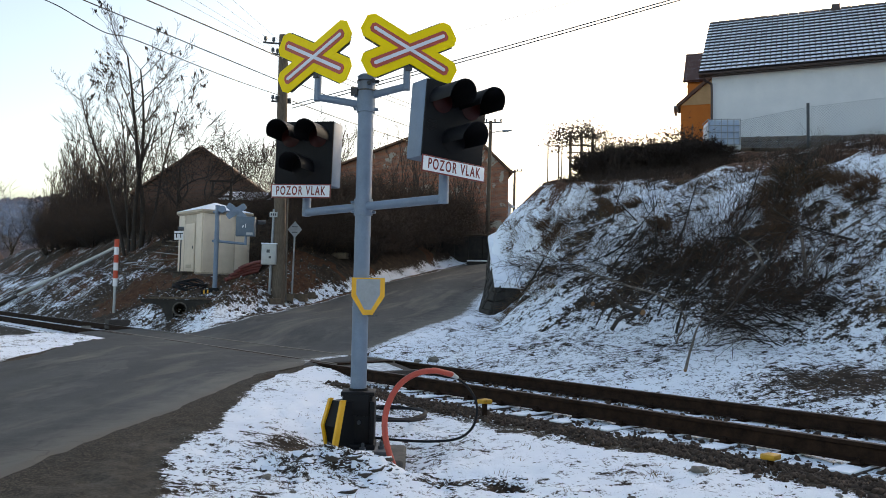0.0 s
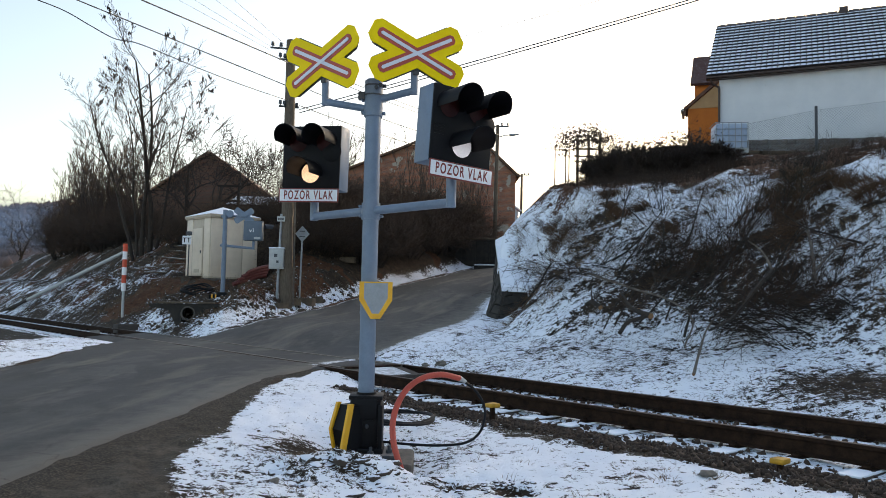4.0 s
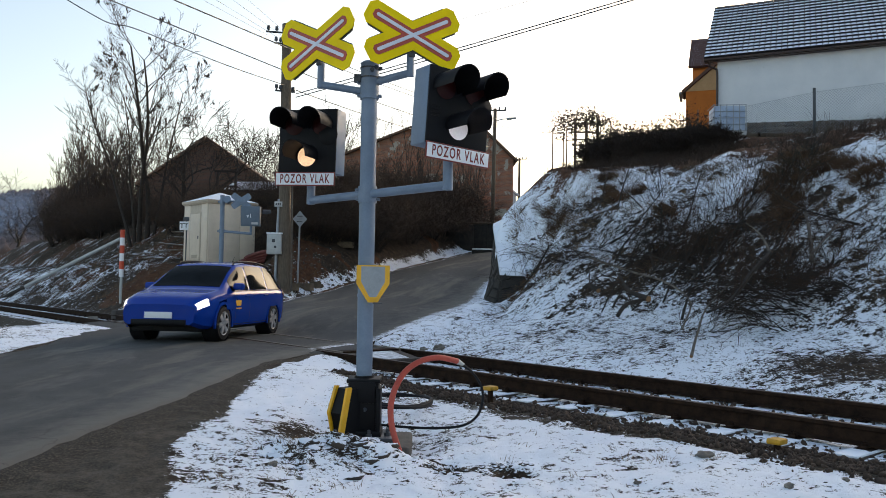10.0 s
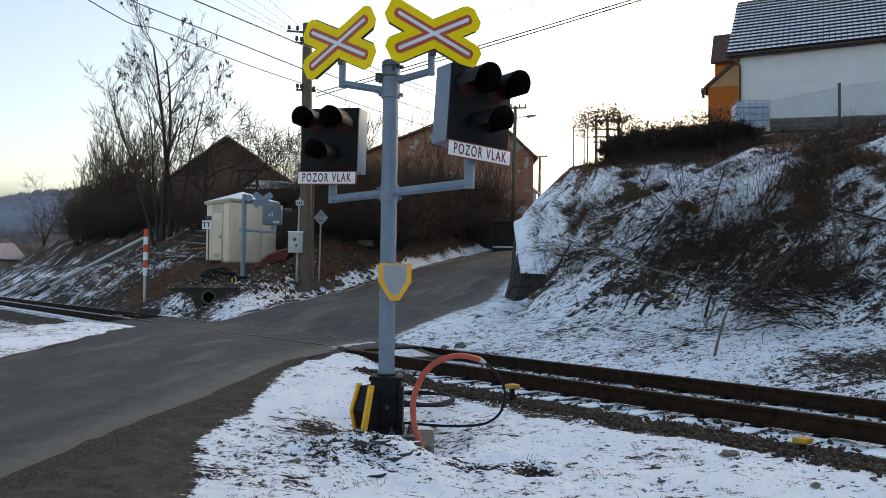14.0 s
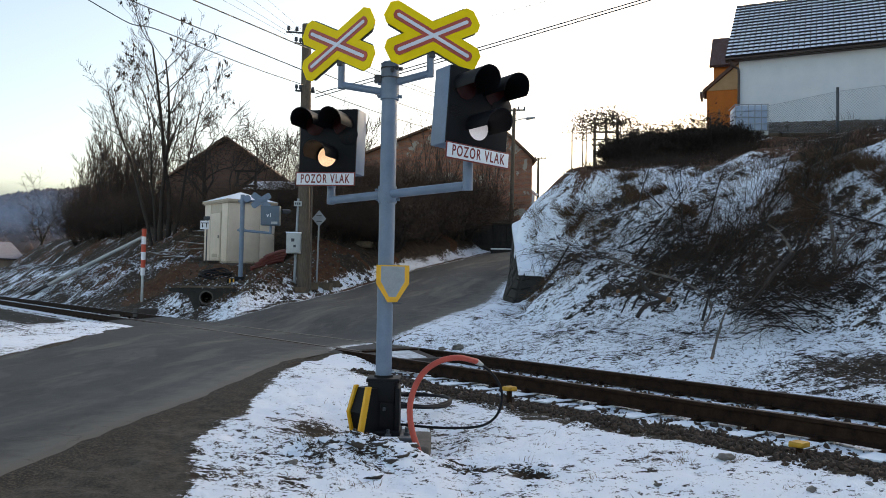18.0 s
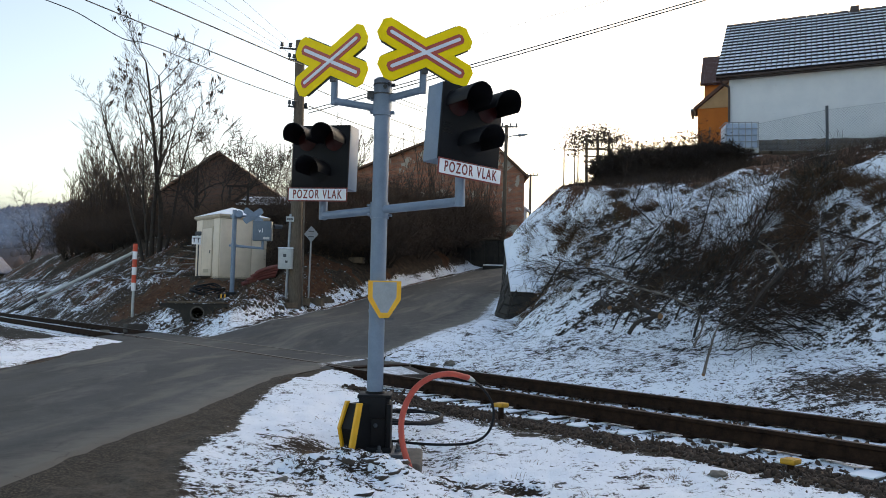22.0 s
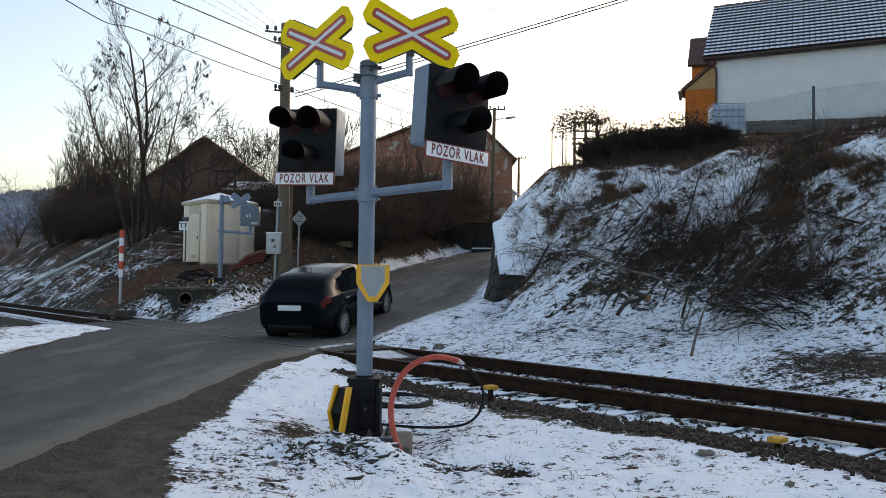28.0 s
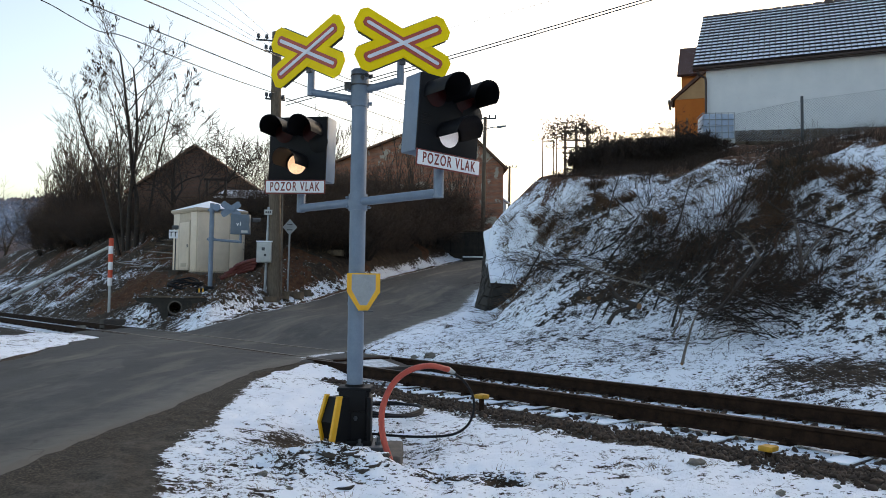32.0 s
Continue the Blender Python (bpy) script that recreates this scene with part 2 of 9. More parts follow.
def box(bm, x0, x1, y0, y1, z0, z1, bevel=0.0, m=None, index=0):
    r = bmesh.ops.create_cube(bm, size=1)
    vs = r["verts"]
    for v in vs:
        v.co = Vector((x0 + (v.co.x + 0.5) * (x1 - x0), y0 + (v.co.y + 0.5) * (y1 - y0), z0 + (v.co.z + 0.5) * (z1 - z0)))
    faces = {f for v in vs for f in v.link_faces}
    for f in faces:
        f.material_index = index
    if bevel:
        es = list({e for v in vs for e in v.link_edges})
        r = bmesh.ops.bevel(bm, geom=es, offset=bevel, segments=2, profile=0.5, affect="EDGES", material=index)
        vs = list({v for f in r["faces"] for v in f.verts} | {v for v in vs if v.is_valid})
    if m is not None:
        for v in vs:
            v.co = m @ v.co
    return vs


def tube(bm, a, b, r0, r1=None, seg=12, caps=True):
    r1 = r0 if r1 is None else r1
    a, b = Vector(a), Vector(b)
    q = (b - a).to_track_quat("Z", "Y").to_matrix()
    rings = []
    for p, r in ((a, r0), (b, r1)):
        rings.append([bm.verts.new(p + q @ Vector((r * math.cos(2 * math.pi * i / seg), r * math.sin(2 * math.pi * i / seg), 0))) for i in range(seg)])
    for i in range(seg):
        j = (i + 1) % seg
        bm.faces.new((rings[0][i], rings[0][j], rings[1][j], rings[1][i]))
    if caps:
        bm.faces.new(list(reversed(rings[0])))
        bm.faces.new(rings[1])
    return rings


def pipe(bm, pts, radius, seg=8, ridged=0.0):
    """A bent pipe through the points; ridged: depth of alternate rings."""
    pts = [Vector(p) for p in pts]
    rings, up = [], None
    for i, p in enumerate(pts):
        d = (pts[min(i + 1, len(pts) - 1)] - pts[max(i - 1, 0)]).normalized()
        if up is None:
            up = d.orthogonal().normalized()
        up = (up - d * up.dot(d)).normalized()
        side = d.cross(up)
        r = radius[i] if isinstance(radius, (list, tuple)) else radius
        r = r - (ridged if i % 2 else 0)
        rings.append([bm.verts.new(p + (up * math.cos(2 * math.pi * k / seg) + side * math.sin(2 * math.pi * k / seg)) * r) for k in range(seg)])
    for a, b in zip(rings, rings[1:]):
        for k in range(seg):
            j = (k + 1) % seg
            bm.faces.new((a[k], a[j], b[j], b[k]))
    bm.faces.new(list(reversed(rings[0])))
    bm.faces.new(rings[-1])


def curve_points(keys, n):
    """n points on a smooth line through the keys."""
    k = [Vector(p) for p in keys]
    k = [2 * k[0] - k[1]] + k + [2 * k[-1] - k[-2]]
    out = []
    spans = len(k) - 3
    for i in range(n):
        u = i / (n - 1) * spans
        j = min(int(u), spans - 1)
        t = u - j
        a, b, c, d = k[j:j + 4]
        out.append(0.5 * ((2 * b) + (c - a) * t + (2 * a - 5 * b + 4 * c - d) * t * t + (3 * b - a - 3 * c + d) * t ** 3))
    return out


def prism(bm, outline, y0, y1, index=0):
    """An outline in x and z, pulled from y0 to y1."""
    a = [bm.verts.new((x, y0, z)) for x, z in outline]
    b = [bm.verts.new((x, y1, z)) for x, z in outline]
    fs = [bm.faces.new(a), bm.faces.new(list(reversed(b)))]
    n = len(a)
    for i in range(n):
        j = (i + 1) % n
        fs.append(bm.faces.new((a[j], a[i], b[i], b[j])))
    for f in fs:
        f.material_index = index
    return a + b


def sheet(name, xs, ys, zs, material, attributes=None, kind="structure", label="", category=""):
    """A mesh from a grid of places."""
    h, w = xs.shape
    me = bpy.data.meshes.new(name)
    co = np.stack([xs, ys, zs], -1).reshape(-1, 3)
    i = np.arange(h * w).reshape(h, w)
    f = np.stack([i[:-1, :-1], i[:-1, 1:], i[1:, 1:], i[1:, :-1]], -1).reshape(-1, 4)
    me.vertices.add(len(co))
    me.vertices.foreach_set("co", co.ravel())
    me.loops.add(f.size)
    me.loops.foreach_set("vertex_index", f.ravel())
    me.polygons.add(len(f))
    me.polygons.foreach_set("loop_start", np.arange(0, f.size, 4))
    me.update(calc_edges=True)
    me.validate()
    me.polygons.foreach_set("use_smooth", np.ones(len(me.polygons), bool))
    for key, v in (attributes or {}).items():
        a = me.attributes.new(key, "FLOAT", "POINT")
        a.data.foreach_set("value", np.ascontiguousarray(v, np.float32).ravel())
    me.materials.append(material)
    return tagged(new(name, me), label, category, "", kind)


# ---- plan: the track runs straight, n metres across it and s metres along it ----
TD, TN = (-0.627, 0.779), (0.779, 0.627)
RAIL_NEAR, RAIL_FAR, RAIL_TOP = 7.32, 8.78, 0.32


def across(x, y):
    return TN[0] * x + TN[1] * y


def on_track(s, n, z=0.0):
    return Vector((TD[0] * s + TN[0] * n, TD[1] * s + TN[1] * n, z))


TRACK_TURN = math.degrees(math.atan2(TD[1], TD[0]))

EDGE_R = [(-30, -6.5), (-4, -4.5), (3, -3.5), (5.7, -2.95), (7.3, -2.80), (8.3, -2.66), (9.6, -2.47), (12, -2.2), (14.5, -1.65), (16.1, -0.87), (16.9, -0.27), (17.7, 0.2), (18.85, 0.65), (20.1, 1.12), (21.1, 1.47), (22, 1.6), (24.5, 2.0), (27, 2.75), (32, 4.4), (40, 6.9), (60, 14.0), (90, 24.0)]
EDGE_L = [(-30, -13.0), (-6, -9.0), (5, -7.6), (13, -7.0), (18, -7.4), (20.5, -7.6), (23, -5.55), (26.7, -4.25), (30, -2.9), (33, -1.04), (42, 2.9), (60, 10.5), (90, 20.0)]
ROAD_Z = [(-40, 0.0), (-2, 0.05), (2.7, 0.2), (4.6, 0.30), (5.8, 0.345), (7.0, 0.325), (9.1, 0.32), (10, 0.55), (11.5, 0.80), (13, 0.92), (15.4, 1.2), (20, 2.1), (28.6, 3.3), (40, 4.4), (80, 6.0)]
BANK_R = [(-60, 0.0), (4.4, 0.0), (6.2, 0.10), (9.2, 0.14), (10, 0.38), (12, 0.85), (14, 2.2), (16, 3.9), (17.5, 4.75), (20, 5.4), (24.6, 6.62), (25.9, 7.02), (27, 7.08), (29, 7.2), (32, 8.0), (60, 11.0), (160, 24.0), (900, 60.0)]
BANK_L = [(-60, 0.0), (4.4, 0.05), (6.2, 0.10), (9.2, 0.14), (9.8, 0.5), (12.3, 2.1), (14.0, 2.35), (15.0, 3.2), (17, 4.6), (24, 5.2), (40, 6.0), (160, 8.0), (900, 12.0)]


# patches of scrub on the bank: along the track, across it, reach of each, how many, size, kind, turn
SCRUB = [
    (11.5, 13.6, 0.55, 0.35, 2, 0.8, "bowed", 205), (10.6, 14.2, 0.5, 0.45, 2, 0.8, "swept", 25), (9.9, 13.7, 0.4, 0.35, 2, 0.9, "swept", 20),
    (8.9, 13.8, 0.45, 0.4, 3, 0.95, "swept", 25), (8.2, 14.4, 0.4, 0.4, 3, 0.9, "swept", 35), (7.6, 13.5, 0.45, 0.4, 2, 0.9, "swept", 30),
    (7.7, 15.4, 0.4, 0.4, 3, 0.85, "swept", 45), (7.9, 16.4, 0.35, 0.4, 2, 0.75, "swept", 45), (6.2, 12.5, 0.35, 0.35, 6, 0.8, "bowed", 150),
    (5.9, 13.2, 0.35, 0.35, 4, 0.8, "swept", 60), (6.9, 14.4, 0.4, 0.4, 1, 0.8, "swept", 40), (10.3, 15.4, 0.3, 0.3, 1, 0.75, "thin", 50),
    (11.9, 14.9, 0.4, 0.4, 1, 0.55, "swept", 20), (9.4, 15.2, 0.5, 0.3, 1, 0.7, "thin", 40), (5.3, 14.6, 0.3, 0.4, 1, 0.6, "swept", 45),
    (13.2, 15.2, 0.5, 0.4, 1, 0.45, "bowed", 200), (5.3, 12.7, 0.35, 0.3, 4, 0.75, "bowed", 150), (7.0, 13.0, 0.35, 0.3, 3, 0.8, "swept", 25),
]


def table(rows, v):
    r = np.array(rows)
    out = 0
    for o in (-0.3, 0.0, 0.3):
        out = out + np.interp(np.asarray(v, float) + o, r[:, 0], r[:, 1])
    return out / 3


def road_z(x, y):
    return table(ROAD_Z, across(x, y))


def hummock(s, n):
    """Swept tussocks under the snow of the bank."""
    return fractal((s - n) * 0.85, (s + n) * 1.9, 1.0, 3, 61)


def ground_z(x, y, rough=True):
    x, y = np.asarray(x, float), np.asarray(y, float)
    n = across(x, y)
    qr, ql = (x - table(EDGE_R, y)) * 0.85, (table(EDGE_L, y) - x) * 0.85
    zr = road_z(x, y)
    right = table(BANK_R, n)
    left = table(BANK_L, n)
    # low valley where the line leaves, far to the side
    left = left - smooth(30, 70, -x) * smooth(10, 20, n) * 5.5
    rear = smooth(20.7, 23.7, y)
    wall = rear * smooth(0.05, 0.35, qr)
    # level garden ground behind the crest, away from the house
    flat = smooth(0.36, 0.27, x / np.maximum(y, 1)) * smooth(17.5, 20.0, n) * smooth(60, 45, n)
    right = right * (1 - flat) + np.minimum(right, 4.92 + 0.19 * (n - 17.5)) * flat
    cut = zr + np.maximum(qr, 0) * (0.16 + 1.0 * smooth(1.0, 3.0, qr)) + wall * (1.5 + 0.10 * np.clip(y - 22, 0, 10) + 1.0 * smooth(-0.1, 1.4, qr) * smooth(22.5, 25, y))
    verge = zr + np.maximum(ql, 0) * (0.12 + 0.55 * smooth(0.4, 1.6, ql))
    past = smooth(8.6, 9.6, n)
    r = np.where(past > 0, right * (1 - past) + np.minimum(right, cut) * past, right)
    l = np.where(past > 0, left * (1 - past) + np.minimum(left, verge) * past, left)
    z = np.where(qr > -2.4, r, l)
    # on the near side the ground meets the edge of the road and falls off gently
    s = TD[0] * x + TD[1] * y
    away = smooth(22.8, 24.4, s)
    here = smooth(7.2 - 0.75 * away, 5.8 - 0.5 * away, n)
    z = z * (1 - here) + here * np.maximum(z, zr - 0.01 - np.where(qr > ql, 0.11, 0.02) * np.maximum(np.maximum(qr, ql), 0))
    z = z - 0.20 * smooth(22.8, 25.0, s) * smooth(2.5, 4.8, n) * smooth(6.6, 5.8, n)
    near = smooth(1.2, -0.1, np.maximum(qr, ql)) * (1 - wall)
    z = z * (1 - near) + np.minimum(z, zr) * near
    z = np.where(np.maximum(qr, ql) < 0.25 - 0.2 * rear, np.minimum(z, zr - 0.02 * smooth(0.25, -0.05, np.maximum(qr, ql))), z)
    bed = smooth(5.9, 6.5, n) * smooth(9.9, 9.3, n)
    # hollows before the hut, by the wall's foot and beside the plinth
    z = z - 0.62 * np.exp(-((x + 6.6) / 1.5) ** 2 - ((y - 29.5) / 2.2) ** 2) - 0.45 * np.exp(-((x + 6.9) / 0.6) ** 2 - ((y - 26.5) / 1.0) ** 2)
    z = z - 0.42 * np.exp(-((x - 1.8) / 0.9) ** 2 - ((y - 18.9) / 2.3) ** 2) - 0.16 * np.exp(-((x + 0.06) / 0.2) ** 2 - ((y - 7.1) / 0.3) ** 2)
    # spoil round the mast, and the hole dug beside it
    heap = np.exp(-((x + 0.62) / 0.62) ** 2 - ((y - 6.86) / 0.32) ** 2)
    pit = 1.3 * np.exp(-((x - 0.30) / 0.13) ** 2 - ((y - 6.58) / 0.12) ** 2) + np.exp(-((x - 0.72) / 0.17) ** 2 - ((y - 6.36) / 0.13) ** 2) + 0.5 * np.exp(-((x - 0.55) / 0.38) ** 2 - ((y - 6.72) / 0.10) ** 2)
    z = z + 0.15 * heap - 0.13 * pit - 0.13 * np.exp(-((x + 0.5) / 0.75) ** 4 - ((y - 7.75) / 0.5) ** 4)
    if rough:
        z = z + (0.9 * heap + 0.6 * pit) * (0.13 * fractal(x, y, 5.5, 4, 51) + 0.05 * fractal(x, y, 22, 2, 52))
        off = smooth(-0.2, 0.6, np.maximum(qr, ql)) * (1 - 0.8 * np.exp(-((x + 0.5) / 0.75) ** 4 - ((y - 7.7) / 0.6) ** 4))
        amp = (0.05 + 0.10 * smooth(10, 14, n)) * off * (1 - 0.7 * bed)
        z = z + amp * fractal(x, y, 0.9, 4, 3) + 0.05 * off * fractal(x, y, 5.0, 3, 11) * (1 - 0.5 * bed)
        z = z + 0.17 * hummock(s, n) * smooth(11.2, 13.0, n) * smooth(20, 18, n) * smooth(0.5, 1.6, qr)
        # uneven spoil and rubble round the hut
        dug = smooth(9.6, 10.6, n) * smooth(16.5, 14.5, n) * smooth(0.5, 1.5, ql) * smooth(24, 16, -x)
        z = z + dug * (0.30 * fractal(x, y, 1.1, 4, 81) + 0.12 * fractal(x, y, 4.5, 3, 82))
        z = z + 0.9 * fractal(x, y, 0.12, 3, 5) * smooth(11, 15, n) * smooth(1, 5, np.maximum(qr, ql)) * 0.8
    # the ground rises to the end of the paving on the near side
    fill = smooth(9.9, 11.3, s) * smooth(23.4, 22.4, s) * smooth(7.26, 7.16, n) * smooth(5.2, 6.0, n)
    z = z * (1 - fill) + np.maximum(z, 0.29) * fill
    # shoulders fall off gently from the road beyond the track
    side = np.maximum(qr, ql)
    z = np.where(side > 0, np.maximum(z, zr - 0.012 - 0.20 * side - 2.0 * smooth(9.2, 8.95, n)), z)
    # levelled pad under the hut
    pad = smooth(3.0, 2.1, np.hypot(x + 8.0, y - 32.3))
    return z * (1 - pad) + np.minimum(z, 2.13) * pad


def ground_at(x, y):
    return float(ground_z(np.array([x]), np.array([y]))[0])


# ---- ground ----
def ground_material():
    m, nt, b = nodes_of("snowy_ground")
    def attr(k):
        a = nt.nodes.new("ShaderNodeAttribute")
        a.attribute_name = k
        return a.outputs["Fac"]
    snow, soil = attr("snow"), attr("soil")
    big = noise_node(nt, 0.9, 4, 0.6)
    mid = noise_node(nt, 6, 6, 0.68, dist=0.3)
    streak = noise_node(nt, 10, 5, 0.7, stretch=(0.5, 1.3, 1.0), dist=0.6)
    fine = noise_node(nt, 50, 5, 0.75)
    earth = ramp(nt, mid, [(0.3, (0.017, 0.011, 0.007)), (0.5, (0.044, 0.030, 0.020)), (0.7, (0.098, 0.064, 0.041))])
    rusty = ramp(nt, maths(nt, "ADD", maths(nt, "MULTIPLY", mid, 0.6), maths(nt, "MULTIPLY", fine, 0.4)), [(0.32, (0.024, 0.012, 0.007)), (0.5, (0.085, 0.038, 0.019)), (0.68, (0.19, 0.090, 0.045))])
    gravel = ramp(nt, fine, [(0.32, (0.010, 0.008, 0.006)), (0.5, (0.042, 0.035, 0.026)), (0.70, (0.15, 0.125, 0.095))])
    packed = ramp(nt, maths(nt, "ADD", maths(nt, "MULTIPLY", mid, 0.5), maths(nt, "MULTIPLY", fine, 0.5)), [(0.35, (0.038, 0.033, 0.026)), (0.5, (0.070, 0.060, 0.047)), (0.65, (0.125, 0.106, 0.082))])
    gravel = mix(nt, maths(nt, "MULTIPLY", attr("packed"), ramp(nt, mid, [(0.30, (0.2, 0.2, 0.2)), (0.55, (1, 1, 1))])), gravel, packed)
    base = mix(nt, ramp(nt, soil, [(0.45, (0, 0, 0)), (0.55, (1, 1, 1))]), mix(nt, ramp(nt, soil, [(0.0, (0, 0, 0)), (0.4, (1, 1, 1))]), earth, gravel), rusty)
    white = ramp(nt, big, [(0.3, (0.85, 0.89, 0.965)), (0.7, (0.93, 0.955, 0.995))])
    v = maths(nt, "ADD", maths(nt, "MULTIPLY", mid, 0.42), maths(nt, "MULTIPLY", streak, 0.4))
    v = maths(nt, "ADD", v, maths(nt, "MULTIPLY", fine, 0.32))
    speck = noise_node(nt, 19, 4, 0.7, dist=0.4)
    v = maths(nt, "ADD", v, maths(nt, "MULTIPLY_ADD", speck, 0.34, -0.17))
    v = maths(nt, "ADD", v, maths(nt, "MULTIPLY", big, 0.12))
    v = maths(nt, "ADD", v, maths(nt, "MULTIPLY_ADD", snow, 0.40, -0.20))
    mask = ramp(nt, v, [(0.628, (0, 0, 0)), (0.656, (1, 1, 1))])
    nt.links.new(mix(nt, mask, base, white), b.inputs["Base Color"])
    b.inputs["Roughness"].default_value = 0.9
    b.inputs["Specular IOR Level"].default_value = 0.2
    h = maths(nt, "ADD", maths(nt, "MULTIPLY", mask, 0.6), maths(nt, "MULTIPLY", fine, 0.8))
    bump(nt, b, maths(nt, "ADD", h, maths(nt, "MULTIPLY", maths(nt, "ADD", mid, maths(nt, "MULTIPLY", streak, 0.6)), 0.9)), 0.6, 0.034)
    return m


def ground():
    fan = np.radians(np.concatenate([np.linspace(-180, -42, 30)[:-1], np.linspace(-42, 42, 420), np.linspace(42, 180, 30)[1:]]))
    rad = np.concatenate([[0.01, 0.8, 1.6, 2.4], np.geomspace(3.2, 110, 420), np.geomspace(118, 2500, 26)])
    a, r = np.meshgrid(fan, rad)
    x, y = r * np.sin(a) + 0.37, r * np.cos(a) - 0.53
    z = ground_z(x, y)
    n, s = across(x, y), TD[0] * x + TD[1] * y
    qr, ql = x - table(EDGE_R, y), table(EDGE_L, y) - x
    right = qr > -2
    wob = fractal(x, y, 0.6, 3, 21)
    snow = np.full_like(x, 0.70) + 0.25 * fractal(x, y, 0.8, 3, 41)
    strip = smooth(6.1, 6.35, n + 0.35 * wob) * smooth(6.95, 6.7, n) * smooth(10.2, 9.2, s)
    snow = snow * (1 - strip) + (0.36 + 0.5 * fractal(x, y, 2.0, 3, 48)) * strip
    snow = np.where((n >= 6.95) & (n < 9.3), 0.66, snow)
    snow = np.where((n > 5.4) & (n < 9.8) & (s > 23.0), np.where((n > 5.65 + 0.5 * wob) & (n < 6.5), 0.50, 0.62), snow)
    snow = np.where(n >= 9.3, np.where(right, 0.65 + 0.22 * fractal(x, y, 0.7, 3, 42), 0.42), snow)
    slope = smooth(11.3, 13.5, n) * right
    scrub = np.exp(-((s - 8.8) / 2.6) ** 2 - ((n - 14.0) / 1.5) ** 2)
    snow = snow - slope * (0.10 * smooth(0.0, 0.35, fractal(x, y, 0.5, 3, 33)) + 0.18 * scrub - 0.05 * smooth(14.5, 16, n))
    steep = hummock(s + 0.06, n + 0.06) - hummock(s - 0.06, n - 0.06)
    snow = snow + slope * 0.05 * smooth(12.5, 14.5, n) - 0.24 * slope * smooth(0.06, 0.34, steep) * smooth(18.5, 17.5, n)
    crest = smooth(17.4, 18.4, n + 0.8 * wob) * right
    snow = snow * (1 - crest) + (0.25 + 0.6 * fractal(x, y, 1.3, 3, 49)) * crest
    snow = np.where((~right) & (n > 9.3), 0.42 - 0.34 * smooth(14.5, 16.0, n + wob) * smooth(17, 11, -x) - 0.16 * smooth(12.5, 15.5, n) + 0.24 * wob + 0.50 * fractal(x, y, 2.2, 3, 44), snow)
    snow = snow - 0.14 * np.exp(-((x + 0.62) / 0.7) ** 2 - ((y - 6.8) / 0.45) ** 2) - 0.85 * np.exp(-((x - 0.30) / 0.17) ** 2 - ((y - 6.58) / 0.13) ** 2) - 0.6 * np.exp(-((x - 0.72) / 0.19) ** 2 - ((y - 6.38) / 0.13) ** 2)
    snow = snow - 0.35 * np.exp(-((x + 1.15) / 0.28) ** 2 - ((y - 7.65) / 0.35) ** 2)
    yard = np.exp(-(((x + 10.7) / 2.4) ** 2 + ((y - 31.8) / 2.4) ** 2))
    court = np.exp(-(((x + 6.4) / 2.6) ** 2 + ((y - 29.5) / 2.6) ** 2))
    snow = snow - 0.60 * yard - 0.30 * court + 0.28 * np.exp(-(((x + 9.6) / 1.6) ** 2 + ((y - 27.2) / 1.3) ** 2))
    snow = snow - 0.24 * np.exp(-((s - 4.4) / 1.0) ** 2 - ((n - 10.5) / 0.65) ** 2) - 0.12 * (n < 6.6) * smooth(20, 23, s) - 0.16 * (n < 6.6) * (s > 24) * smooth(5.0, 6.2, n)
    # thin snow over dead grass under the scrub, darkened to stand in for contact shade
    for s0, n0, ds, dn, count, size, kind, turn in SCRUB:
        if kind != "thin":
            snow = snow - 0.022 * count * np.exp(-((s - s0 + 0.2) / (ds + 0.25)) ** 2 - ((n - n0 - 0.25) / (dn + 0.22)) ** 2)
    edge = np.maximum(qr, ql)
    verge = smooth(0.1, 0.5, edge) * smooth(1.6, 0.9, edge) * smooth(9.4, 10.4, n) * np.where(right, smooth(14.0, 12.5, n), 1.0)
    snow = snow * (1 - verge) + (0.72 + 0.3 * fractal(x, y, 3.0, 2, 47)) * verge
    limit = np.interp(y, [3, 5, 6.7, 8.5, 11, 13.5], [2.2, 1.5, 0.85, 0.5, 0.3, 0.15])
    shoulder = smooth(0.12, -0.12, qr + 0.35 * wob - limit) * smooth(14, 13, y) * (qr > -1)
    snow = snow * (1 - shoulder)
    snow = np.where((edge < np.where(n < 9.4, 0.06, -0.25) + 0.3 * wob), 0.05, snow)
    snow = np.where(r > 120, 0.35, snow)
    soil = np.where((n > 5.7) & (n < 9.4), 0.3, 0.0)
    soil = np.where(shoulder > 0.3, 0.38, soil)
    soil = np.maximum(soil, np.where(right & (n > 17.4), 0.8, 0))
    soil = np.maximum(soil, np.where((~right) & (n > 10.2) & (wob > 0.06), 0.75, 0))
    soil = np.maximum(soil, np.where(yard > 0.5, 0.8, 0))
    packed = smooth(0.25, 0.6, qr + 0.4 * wob) * smooth(8.6, 7.0, y) * (shoulder > 0.3)
    sheet("ground", x, y, z, ground_material(), {"snow": np.clip(snow, 0, 1), "soil": soil, "packed": packed}, label="thinly snow-covered ground with dry grass and bare soil", category="ground")


ground()


